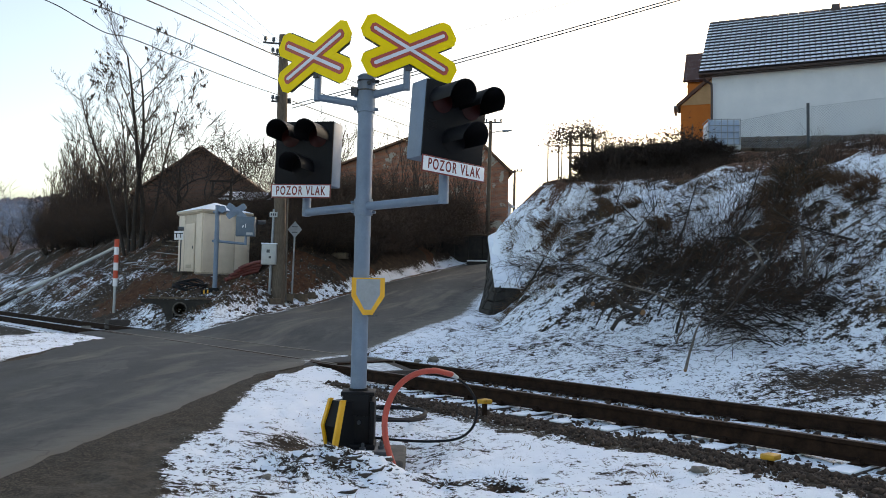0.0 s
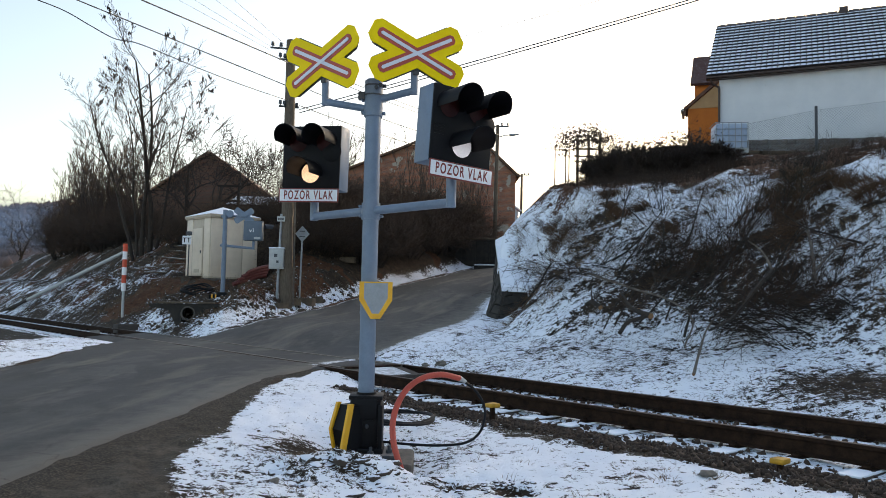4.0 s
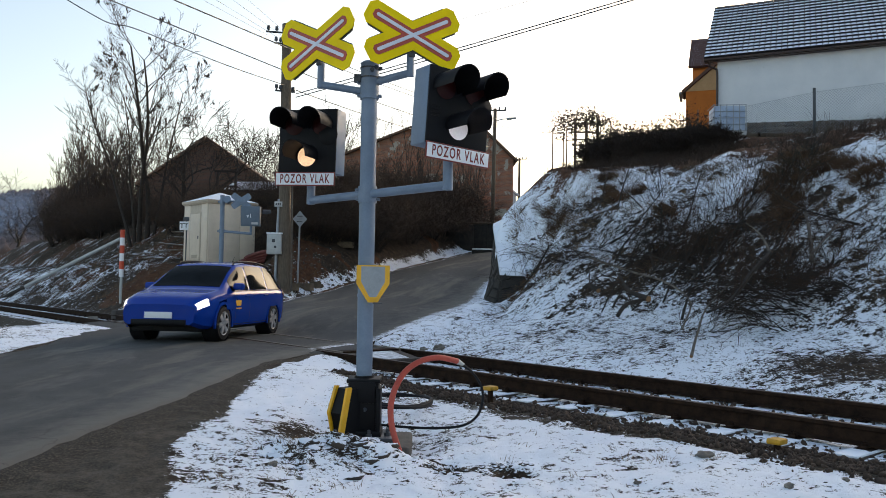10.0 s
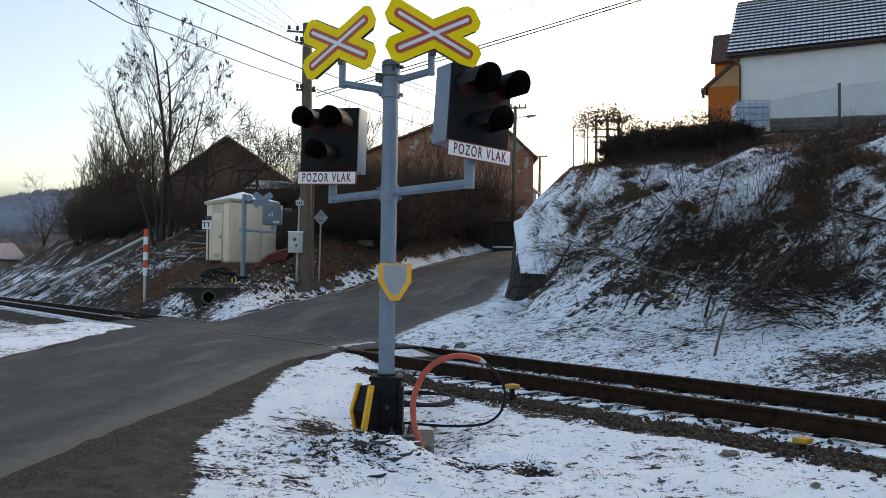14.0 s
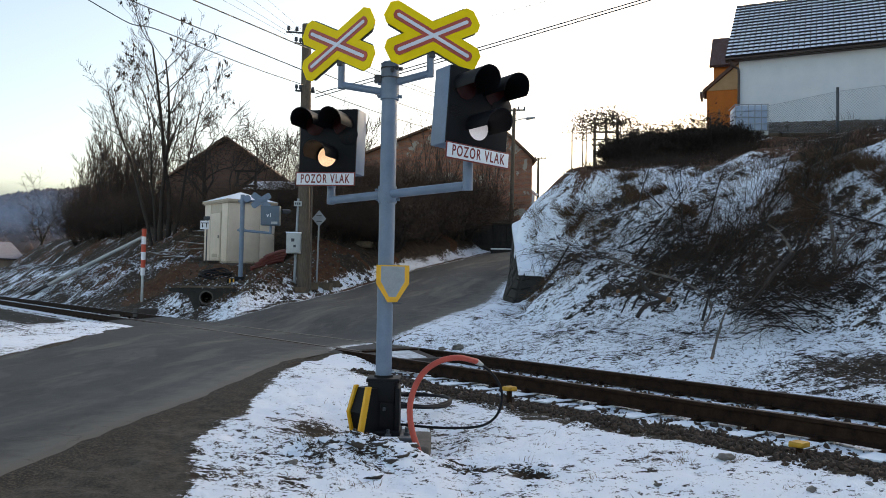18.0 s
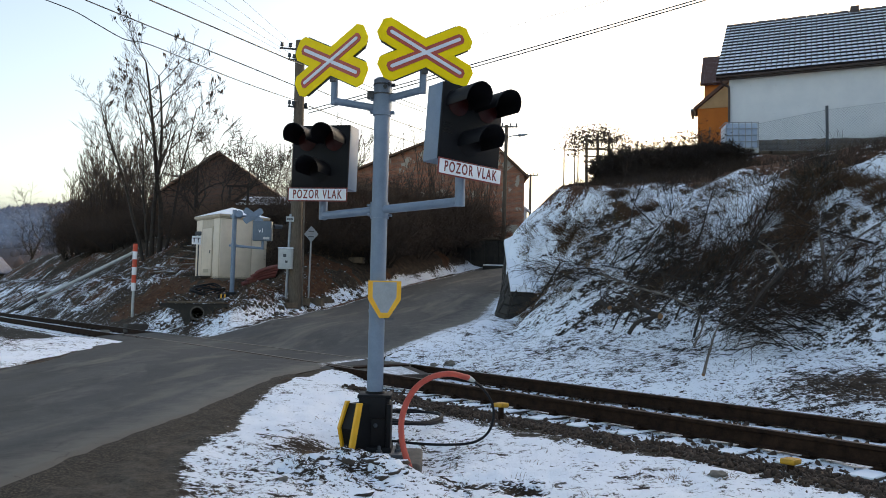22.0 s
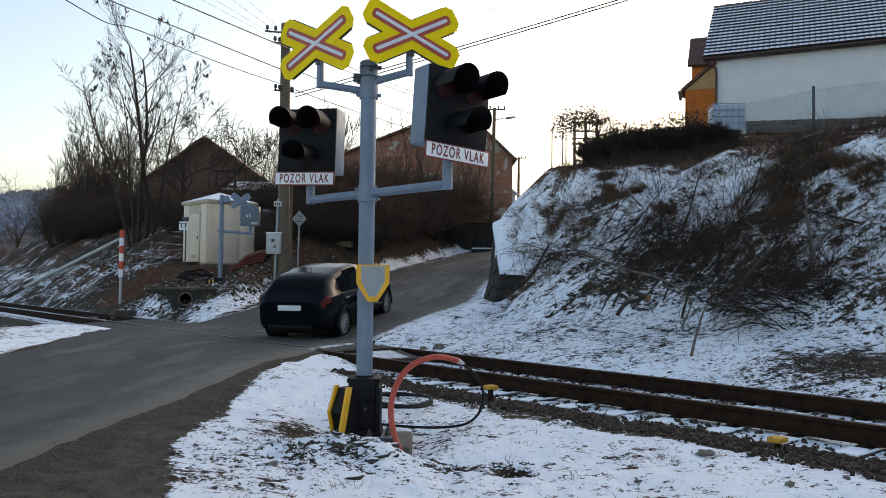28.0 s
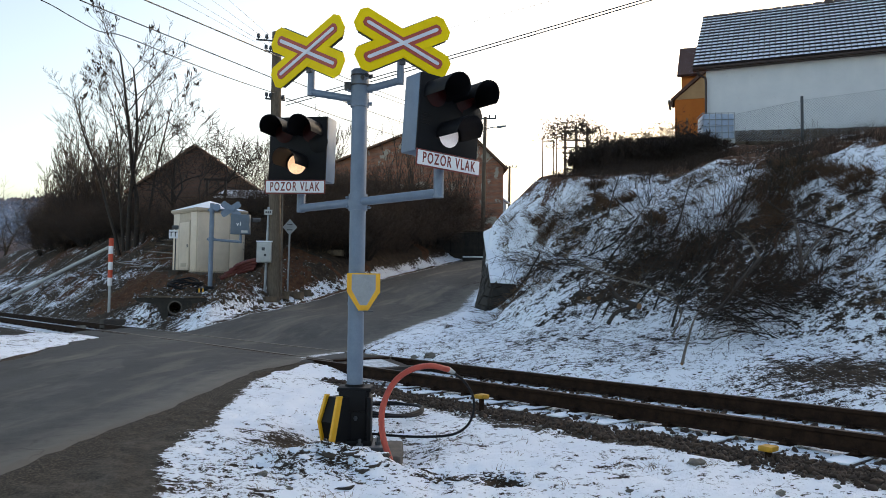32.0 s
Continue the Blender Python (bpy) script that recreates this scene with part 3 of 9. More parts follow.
# ---- road ----
def road_material():
    m, nt, b = nodes_of("worn_asphalt")
    big = noise_node(nt, 0.5, 4, 0.55, stretch=(1.6, 0.35, 1))
    mid = noise_node(nt, 3.5, 5, 0.65, dist=0.5)
    fine = noise_node(nt, 70, 4, 0.75)
    f = maths(nt, "ADD", maths(nt, "MULTIPLY", big, 0.36), maths(nt, "ADD", maths(nt, "MULTIPLY", mid, 0.30), maths(nt, "MULTIPLY", fine, 0.34)))
    col = ramp(nt, f, [(0.36, (0.030, 0.031, 0.031)), (0.5, (0.051, 0.052, 0.050)), (0.64, (0.088, 0.088, 0.083))])
    # worn wheel tracks and long stripes that follow the road
    lane = nt.nodes.new("ShaderNodeAttribute")
    lane.attribute_name = "lane"
    run = nt.nodes.new("ShaderNodeAttribute")
    run.attribute_name = "run"
    along = nt.nodes.new("ShaderNodeCombineXYZ")
    nt.links.new(maths(nt, "MULTIPLY", lane.outputs["Fac"], 7.0), along.inputs[0])
    nt.links.new(maths(nt, "MULTIPLY", run.outputs["Fac"], 0.22), along.inputs[1])
    stripe = nt.nodes.new("ShaderNodeTexNoise")
    stripe.inputs["Scale"].default_value, stripe.inputs["Detail"].default_value, stripe.inputs["Roughness"].default_value = 1.0, 4, 0.55
    nt.links.new(along.outputs[0], stripe.inputs["Vector"])
    col = mix(nt, ramp(nt, stripe.outputs["Fac"], [(0.38, (0.75, 0.75, 0.75)), (0.52, (0, 0, 0))]), col, (0.050, 0.051, 0.052))
    col = mix(nt, ramp(nt, stripe.outputs["Fac"], [(0.54, (0, 0, 0)), (0.70, (0.75, 0.75, 0.75))]), col, (0.155, 0.138, 0.115))
    patch = noise_node(nt, 1.1, 3, 0.5, stretch=(1.0, 0.45, 1), dist=1.2)
    col = mix(nt, ramp(nt, patch, [(0.60, (0, 0, 0)), (0.64, (0.5, 0.5, 0.5))]), col, (0.092, 0.089, 0.084))
    # pale dusty rim along the crumbled edge
    rim = maths(nt, "ADD", lane.outputs["Fac"], maths(nt, "MULTIPLY_ADD", mid, 0.16, -0.08))
    col = mix(nt, ramp(nt, rim, [(0.86, (0, 0, 0)), (0.97, (0.7, 0.7, 0.7))]), col, (0.150, 0.138, 0.118))
    salt = noise_node(nt, 0.8, 5, 0.7, stretch=(1.2, 0.4, 1))
    col = mix(nt, ramp(nt, salt, [(0.58, (0, 0, 0)), (0.75, (0.45, 0.45, 0.45))]), col, (0.17, 0.162, 0.15))
    # crumbled spots and fine cracks
    crack = nt.nodes.new("ShaderNodeTexVoronoi")
    crack.feature = "DISTANCE_TO_EDGE"
    crack.inputs["Scale"].default_value = 0.55
    tc = nt.nodes.new("ShaderNodeTexCoord")
    warp = nt.nodes.new("ShaderNodeVectorMath")
    wn = nt.nodes.new("ShaderNodeTexNoise")
    wn.inputs["Scale"].default_value, wn.inputs["Detail"].default_value = 1.8, 5
    nt.links.new(tc.outputs["Object"], wn.inputs["Vector"])
    nt.links.new(tc.outputs["Object"], warp.inputs[0])
    nt.links.new(wn.outputs["Color"], warp.inputs[1])
    nt.links.new(warp.outputs[0], crack.inputs["Vector"])
    line = ramp(nt, crack.outputs["Distance"], [(0.0, (1, 1, 1)), (0.012, (0, 0, 0))])
    gate = ramp(nt, noise_node(nt, 0.35, 2, 0.5), [(0.56, (0, 0, 0)), (0.68, (0.55, 0.55, 0.55))])
    col = mix(nt, maths(nt, "MULTIPLY", line, gate), col, (0.018, 0.017, 0.015))
    col = mix(nt, ramp(nt, noise_node(nt, 9, 5, 0.7), [(0.64, (0, 0, 0)), (0.72, (0.6, 0.6, 0.6))]), col, (0.035, 0.030, 0.024))
    dust = nt.nodes.new("ShaderNodeAttribute")
    dust.attribute_name = "dust"
    grain = noise_node(nt, 22, 6, 0.75)
    k = maths(nt, "ADD", dust.outputs["Fac"], maths(nt, "MULTIPLY_ADD", maths(nt, "ADD", maths(nt, "MULTIPLY", grain, 0.6), maths(nt, "MULTIPLY", mid, 0.4)), 3.0, -1.5))
    col = mix(nt, ramp(nt, k, [(0.55, (0, 0, 0)), (0.95, (0.9, 0.9, 0.9))]), col, (0.80, 0.83, 0.88))
    nt.links.new(col, b.inputs["Base Color"])
    nt.links.new(maths(nt, "MULTIPLY_ADD", big, -0.2, 0.95), b.inputs["Roughness"])
    b.inputs["Specular IOR Level"].default_value = 0.25
    bump(nt, b, maths(nt, "ADD", fine, maths(nt, "MULTIPLY", mid, 0.8)), 0.35, 0.006)
    return m


def road():
    ys = np.concatenate([np.linspace(-30, 4, 40), np.linspace(4.2, 45, 240), np.linspace(45.5, 90, 40)])
    u = np.concatenate([np.linspace(0, 0.12, 10)[:-1], np.linspace(0.12, 0.88, 30), np.linspace(0.88, 1, 10)[1:]])
    yy, uu = np.meshgrid(ys, u, indexing="ij")
    l, r = table(EDGE_L, yy), table(EDGE_R, yy)
    l = l - 0.25 * vnoise(yy * 1.7, yy * 0, 3) - 0.1 * vnoise(yy * 6, yy * 0, 4)
    r = r + (0.12 * vnoise(yy * 1.5, yy * 0, 5) + 0.07 * vnoise(yy * 6.5, yy * 0, 6) + 0.03 * vnoise(yy * 17, yy * 0, 7)) * (1 - 0.6 * smooth(11, 14, yy))
    x = l + (r - l) * uu
    z = road_z(x, yy) + 0.01 * fractal(x, yy, 0.8, 2, 9) - 0.03 * ((uu < 0.006) | (uu > 0.994))
    far = smooth(12.5, 15, yy)
    dust = np.maximum(smooth(0.55, 0.0, (r - x)) * far, smooth(0.45, 0.0, (x - l)) * smooth(20, 23, yy)) * 0.95
    sheet("road", x, yy, z, M["asphalt"], {"dust": dust, "lane": uu, "run": yy}, label="worn grey asphalt village road over the rails", category="road")
    # the paving goes on beside the rails, where the road meets them at a slant
    s, n = np.meshgrid(np.linspace(9.0, 27.0, 60), np.linspace(6.3, 9.12, 12), indexing="ij")
    x, y = TD[0] * s + TN[0] * n, TD[1] * s + TN[1] * n
    z = np.full_like(x, 0.312) + 0.008 * fractal(x, y, 0.8, 2, 9)
    z = z - 0.25 * smooth(23.0, 23.9, s - 0.75 * (n - 6.9) + 0.5 * vnoise(n * 1.3, n * 0, 8)) - 0.2 * smooth(11.75, 11.3, s + 0.25 * vnoise(n * 2.0, n * 0, 18))
    z = np.where((n < 6.45) | (n > 9.05), z - 0.08, z)
    sheet("crossing_deck", x, y, z, M["asphalt"], {"dust": np.zeros_like(x), "lane": 0.45 + 0.2 * (s - 17.0) / 8.0, "run": y}, label="asphalt paving between the rails of the crossing", category="road")


M["asphalt"] = road_material()
road()


# ---- railway track ----
def rail_outline():
    half = [(0.0, 0.0), (0.036, 0.0), (0.036, -0.030), (0.030, -0.038), (0.010, -0.048), (0.008, -0.12), (0.012, -0.140), (0.065, -0.158), (0.065, -0.172), (0.0, -0.172)]
    return half[1:-1] + [(-x, z) for x, z in reversed(half[1:-1])]


def rail(n):
    ob = thing("rail", "rusty steel rail with a dull worn head", "rail", "rails of the line")
    out = rail_outline()
    bm = bmesh.new()
    vs = prism(bm, out, -60.0, 130.0)
    for v in vs:
        s = v.co.y
        v.co = on_track(s, n + v.co.x, RAIL_TOP + v.co.z)
    part("web", bm, "rail", ob)
    bm = bmesh.new()
    vs = prism(bm, [(-0.033, 0.0005), (0.033, 0.0005), (0.027, 0.004), (-0.027, 0.004)], -60.0, 130.0)
    for v in vs:
        v.co = on_track(v.co.y, n + v.co.x, RAIL_TOP + v.co.z)
    part("head", bm, "railhead", ob)
    return ob


rails = [rail(RAIL_NEAR), rail(RAIL_FAR)]


def sleepers():
    bm = bmesh.new()
    box(bm, -1.25, 1.25, -0.12, 0.12, -0.14, 0.0, 0.015)
    box(bm, -1.22, 1.22, -0.105, 0.095, -0.005, 0.018, 0.009, index=1)
    first = None
    mid = (RAIL_NEAR + RAIL_FAR) / 2
    turn = math.degrees(math.atan2(TN[1], TN[0]))
    rnd = random.Random(3)
    k = 0
    for s in np.arange(-12.0, 60.0, 0.62):
        if 9.3 < s < 23.9:
            continue
        p = on_track(s, mid, RAIL_TOP - 0.20)
        m = pose(p.x, p.y, p.z, 0, 0, turn + rnd.uniform(-1, 1))
        if first is None:
            ob = part("sleeper", bm, ["sleeper", "snow"])
            tagged(ob, "weathered timber sleeper half buried in ballast and snow", "sleeper", "sleepers under the rails")
            ob.matrix_basis = m
            first = ob
        else:
            copy_thing(first, m)


def rail_clips():
    """Ribbed plate and bolts under each rail, at the sleepers nearest the camera."""
    bm = bmesh.new()
    box(bm, -0.16, 0.16, -0.08, 0.08, -0.012, 0.006, 0.004)
    for sx in (-0.10, 0.10):
        tube(bm, (sx, 0, 0.0), (sx, 0, 0.065), 0.014, seg=8)
        tube(bm, (sx, 0, 0.03), (sx, 0, 0.052), 0.026, seg=6)
        box(bm, sx - 0.045, sx + 0.045, -0.035, 0.035, 0.012, 0.03, 0.004)
    first = None
    turn = math.degrees(math.atan2(TN[1], TN[0]))
    for s in np.arange(-12.0, 46.0, 0.62):
        if 9.3 < s < 23.9:
            continue
        for r, n in zip(rails, (RAIL_NEAR, RAIL_FAR)):
            p = on_track(s, n, RAIL_TOP - 0.185)
            if first is None:
                ob = first = part("rail_fastening", bm, "rail", r)
            else:
                ob = new("rail_fastening", first.data)
                ob.parent = r
            ob.matrix_basis = pose(p.x, p.y, p.z, 0, 0, turn)


sleepers()
rail_clips()


M["dusty_steel"] = surf("dusty_rail_steel", (0.060, 0.052, 0.044), (0.15, 0.135, 0.115), 5, 0.7, 0.2)


def groove_edges():
    """Flange grooves: steel check strips inside the rails, set in the paving."""
    for n, side in ((RAIL_NEAR, 1), (RAIL_FAR, -1)):
        bm = bmesh.new()
        vs = prism(bm, [(0.0, 0.0), (0.075, 0.0), (0.075, -0.08), (0.0, -0.08)], 11.4, 23.6)
        for v in vs:
            v.co = on_track(v.co.y, n + side * (0.085 + v.co.x), RAIL_TOP + 0.012 + v.co.z)
        vs = prism(bm, [(-0.048, -0.006), (-0.004, -0.006), (-0.004, -0.08), (-0.048, -0.08)], 11.4, 23.6, 1)
        for v in vs:
            v.co = on_track(v.co.y, n + side * (0.085 + v.co.x), RAIL_TOP + 0.012 + v.co.z)
        bmesh.ops.recalc_face_normals(bm, faces=bm.faces)
        ob = part("guard_rail", bm, ["dusty_steel", "rail"], flat=True)
        tagged(ob, "rusty steel guard strip set in the paving along a rail", "guard rail", "guard strips of the crossing")


groove_edges()


M["dusting"] = surf("thin_snow_dusting", (0.30, 0.32, 0.34), (0.80, 0.83, 0.88), 9, 0.85, 0.3, 40)


def crossing_end():
    """Timber ramp closing the paving between the rails, with snow lying on it."""
    ob = thing("crossing_ramp", "worn timber end ramp of the crossing with snow on it", "ramp")
    def plank(s0, s1, z0, z1, mat, name, thick=0.05, n0=RAIL_NEAR + 0.14, n1=RAIL_FAR - 0.14, label=""):
        bm = bmesh.new()
        c = []
        for s, z in ((s0, z0), (s1, z1)):
            c += [on_track(s, n0, z), on_track(s, n1, z), on_track(s, n1, z - thick), on_track(s, n0, z - thick)]
        v = [bm.verts.new(p) for p in c]
        for f in ((0, 1, 5, 4), (1, 2, 6, 5), (2, 3, 7, 6), (3, 0, 4, 7), (0, 3, 2, 1), (4, 5, 6, 7)):
            bm.faces.new([v[i] for i in f])
        bmesh.ops.recalc_face_normals(bm, faces=bm.faces)
        part(name, bm, mat, ob, label, flat=True)
    plank(11.55, 11.38, 0.335, 0.33, "rail", "end_beam", 0.16)
    plank(11.36, 10.75, 0.30, 0.21, "sleeper", "ramp_board", 0.04)
    plank(11.34, 10.78, 0.308, 0.222, "dusting", "snow_cover", 0.008, RAIL_NEAR + 0.45, RAIL_FAR - 0.35, "thin snow cover")
    plank(10.73, 10.62, 0.235, 0.23, "sleeper", "end_beam", 0.12)


crossing_end()


# ---- crossing signal beside the road ----
def glow_material(name, colour, strength):
    m, nt, b = nodes_of(name)
    cell = nt.nodes.new("ShaderNodeTexVoronoi")
    cell.inputs["Scale"].default_value = 70
    tc = nt.nodes.new("ShaderNodeTexCoord")
    nt.links.new(tc.outputs["Object"], cell.inputs["Vector"])
    v = maths(nt, "MULTIPLY_ADD", cell.outputs["Distance"], -strength, strength * 1.25)
    b.inputs["Base Color"].default_value = (*colour, 1)
    b.inputs["Emission Color"].default_value = (*colour, 1)
    b.inputs["Roughness"].default_value = 0.2
    nt.links.new(v, b.inputs["Emission Strength"])
    return m


def lens_material(name, colour):
    m, nt, b = nodes_of(name)
    b.inputs["Base Color"].default_value = (*colour, 1)
    b.inputs["Roughness"].default_value = 0.45
    b.inputs["Specular IOR Level"].default_value = 0.2
    f = noise_node(nt, 45, 2, 0.5)
    bump(nt, b, f, 0.4, 0.004)
    return m


M["lamp_lit"] = glow_material("lit_lamp", (1.0, 0.66, 0.40), 0.44)
# same lamp seen off axis: its dimmer light is put into the glow colour
M["lamp_cool"] = glow_material("lit_lamp_aside", (0.90, 0.84, 0.86), 0.12)
M["lens_red"] = lens_material("red_lens", (0.026, 0.0025, 0.0025))


def words(text, size, material, parent, m, name="lettering", stretch=1.0, gap=1.0, bold=0.012):
    """Raised letters, standing upright and facing -y at the pose m."""
    cu = bpy.data.curves.new(name, "FONT")
    cu.body, cu.size, cu.extrude, cu.align_x, cu.align_y = text, size, 0.0012, "CENTER", "CENTER"
    cu.offset = size * bold
    cu.space_character = gap
    tmp = new(name, cu)
    bpy.context.view_layer.update()
    me = bpy.data.meshes.new_from_object(tmp)
    bpy.data.objects.remove(tmp)
    me.transform(m @ Matrix.Rotation(radians(90), 4, "X") @ Matrix.Diagonal((stretch, 1, 1, 1)))
    me.materials.clear()
    me.materials.append(M[material])
    ob = new(name, me)
    ob.parent = parent
    return ob


def bar(bm, a, b, width, thick, y, cut):
    """A flat bar in the x-z plane from a to b with cut corners, its front at y."""
    a, b = Vector(a), Vector(b)
    d = (b - a).normalized()
    nrm = Vector((-d.y, d.x))
    w = width / 2
    pts = [a - d * 0 + nrm * (w - cut), a + d * cut + nrm * w, b - d * cut + nrm * w, b + nrm * (w - cut), b - nrm * (w - cut), b - d * cut - nrm * w, a + d * cut - nrm * w, a - nrm * (w - cut)]
    prism(bm, [(p.x, p.y) for p in reversed(pts)], y, y + thick)


def warning_cross(root, m, w, h):
    """St Andrew's cross on its yellow plate; w, h: reach of the white stripes."""
    ends = [((-w / 2, h / 2), (w / 2, -h / 2)), ((-w / 2, -h / 2), (w / 2, h / 2))]
    plate = None
    for name, mat, grow, width, cut, y0 in (("cross_plate", "yellow", 0.105, 0.255, 0.055, 0.0), ("red_cross", "red", 0.030, 0.100, 0.025, -0.005), ("white_cross", "signwhite", 0.0, 0.034, 0.012, -0.010)):
        bm = bmesh.new()
        for i, (a, b) in enumerate(ends):
            a, b = Vector(a), Vector(b)
            d = (b - a).normalized()
            bar(bm, a - d * grow, b + d * grow, width, 0.012 - 0.002 * i if not y0 else 0.005, y0 - 0.0015 * i, cut)
        bmesh.ops.transform(bm, matrix=m, verts=bm.verts)
        ob = part(name, bm, mat, root if plate is None else plate, flat=True)
        if plate is None:
            plate = ob
    bm = bmesh.new()
    for (a, b) in ends:
        bar(bm, Vector(a) * 1.18, Vector(b) * 1.18, 0.275, 0.012, 0.018, 0.05)
    bmesh.ops.transform(bm, matrix=m, verts=bm.verts)
    part("backing", bm, "mast_dark", plate, flat=True)
    bm = bmesh.new()
    box(bm, -0.03, 0.03, 0.025, 0.055, -0.2, 0.06, 0.004)
    bmesh.ops.transform(bm, matrix=m, verts=bm.verts)
    part("clamp", bm, "mast_dark", plate)
    return plate


def hood(bm, cx, cz, r, length, y=0.0):
    """A long visor: a cut-away tube, thin walled, with a slanted mouth."""
    seg = 22
    span = radians(212)
    rings = []
    for out, rr in ((0, r), (1, r), (1, r - 0.006), (0, r - 0.006)):
        ring = []
        for i in range(seg + 1):
            a = radians(90) - span / 2 + span * i / seg
            low = (1 - math.sin(a)) / 2
            ln = length * (1 - 0.30 * low ** 1.2) if out else 0
            ring.append(bm.verts.new((cx + rr * math.cos(a), y - ln, cz + rr * math.sin(a))))
        rings.append(ring)
    for a, b in zip(rings, rings[1:] + rings[:1]):
        for i in range(seg):
            bm.faces.new((a[i], a[i + 1], b[i + 1], b[i]))


def disc(bm, cx, cz, r, y, bulge=0.0, seg=24):
    tip = bm.verts.new((cx, y - bulge, cz))
    last = None
    for k in (0.5, 1.0):
        ring = [bm.verts.new((cx + r * k * math.cos(2 * math.pi * i / seg), y - bulge * (1 - k * k), cz + r * k * math.sin(2 * math.pi * i / seg))) for i in range(seg)]
        for i in range(seg):
            j = (i + 1) % seg
            if last is None:
                bm.faces.new((tip, ring[i], ring[j]))
            else:
                bm.faces.new((last[i], ring[i], ring[j], last[j]))
        last = ring


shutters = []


def signal_head(root, m, w, h, lit="lamp_lit"):
    """Three lamps in a flat housing with a black front, and the name plate under it."""
    bm = bmesh.new()
    box(bm, -w / 2, w / 2, 0.012, 0.24, -h / 2, h / 2, 0.012)
    bmesh.ops.transform(bm, matrix=m, verts=bm.verts)
    head = part("signal_head", bm, "mast", root, "blue-grey steel housing with a black front panel")
    bm = bmesh.new()
    box(bm, -w / 2 + 0.004, w / 2 - 0.004, -0.006, 0.012, -h / 2 + 0.004, h / 2 - 0.004, 0.004)
    for i in range(4):
        box(bm, -w / 2 + 0.03, -w / 2 + 0.13, -0.012, -0.005, -0.10 + 0.028 * i, -0.09 + 0.028 * i)
    bmesh.ops.transform(bm, matrix=m, verts=bm.verts)
    part("front_panel", bm, "black", head)
    for cx, cz, lens in ((-0.155, 0.165, "lens_red"), (0.155, 0.165, "lens_red"), (0.0, -0.165, lit)):
        bm = bmesh.new()
        hood(bm, cx, cz, 0.128, 0.36, -0.006)
        bmesh.ops.transform(bm, matrix=m, verts=bm.verts)
        part("visor", bm, "black", head)
        bm = bmesh.new()
        disc(bm, cx, cz, 0.103, -0.012, 0.022)
        bmesh.ops.transform(bm, matrix=m, verts=bm.verts)
        part("lens", bm, lens, head, "warm white flashing lens" if lens == lit else "unlit red lens")
    # added blade, pivoted at the front panel, that blocks the steady white lamp
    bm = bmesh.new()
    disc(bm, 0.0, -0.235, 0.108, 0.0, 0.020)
    blade = part("flasher_blade", bm, "black", head, "added dark blade that hides the lit lens to make it flash")
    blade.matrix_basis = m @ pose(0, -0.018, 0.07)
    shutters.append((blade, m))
    bm = bmesh.new()
    box(bm, -w / 2 - 0.012, w / 2 + 0.012, -0.040, -0.030, -h / 2 - 0.135, -h / 2 + 0.01, 0.003)
    bmesh.ops.transform(bm, matrix=m, verts=bm.verts)
    part("name_plate", bm, "letters", head, "white plate with a dark red rim")
    bm = bmesh.new()
    box(bm, -w / 2, w / 2, -0.044, -0.036, -h / 2 - 0.123, -h / 2 - 0.002, 0.002)
    bmesh.ops.transform(bm, matrix=m, verts=bm.verts)
    part("plate_face", bm, "white", head)
    words("POZOR VLAK", 0.128, "letters", head, m @ pose(0, -0.0455, -h / 2 - 0.064), stretch=w / 1.10, gap=1.28, bold=0.018)
    for k in range(4):
        bm = bmesh.new()
        tube(bm, (-w / 2 + 0.12 + 0.14 * k, -0.05, -h / 2 + 0.001), (-w / 2 + 0.12 + 0.14 * k, 0.02, -h / 2 + 0.001), 0.006, seg=8)
        bmesh.ops.transform(bm, matrix=m, verts=bm.verts)
        part("bolt", bm, "mast_dark", head)
    return head


MAST = Vector((-0.546, 7.74, 0.0))


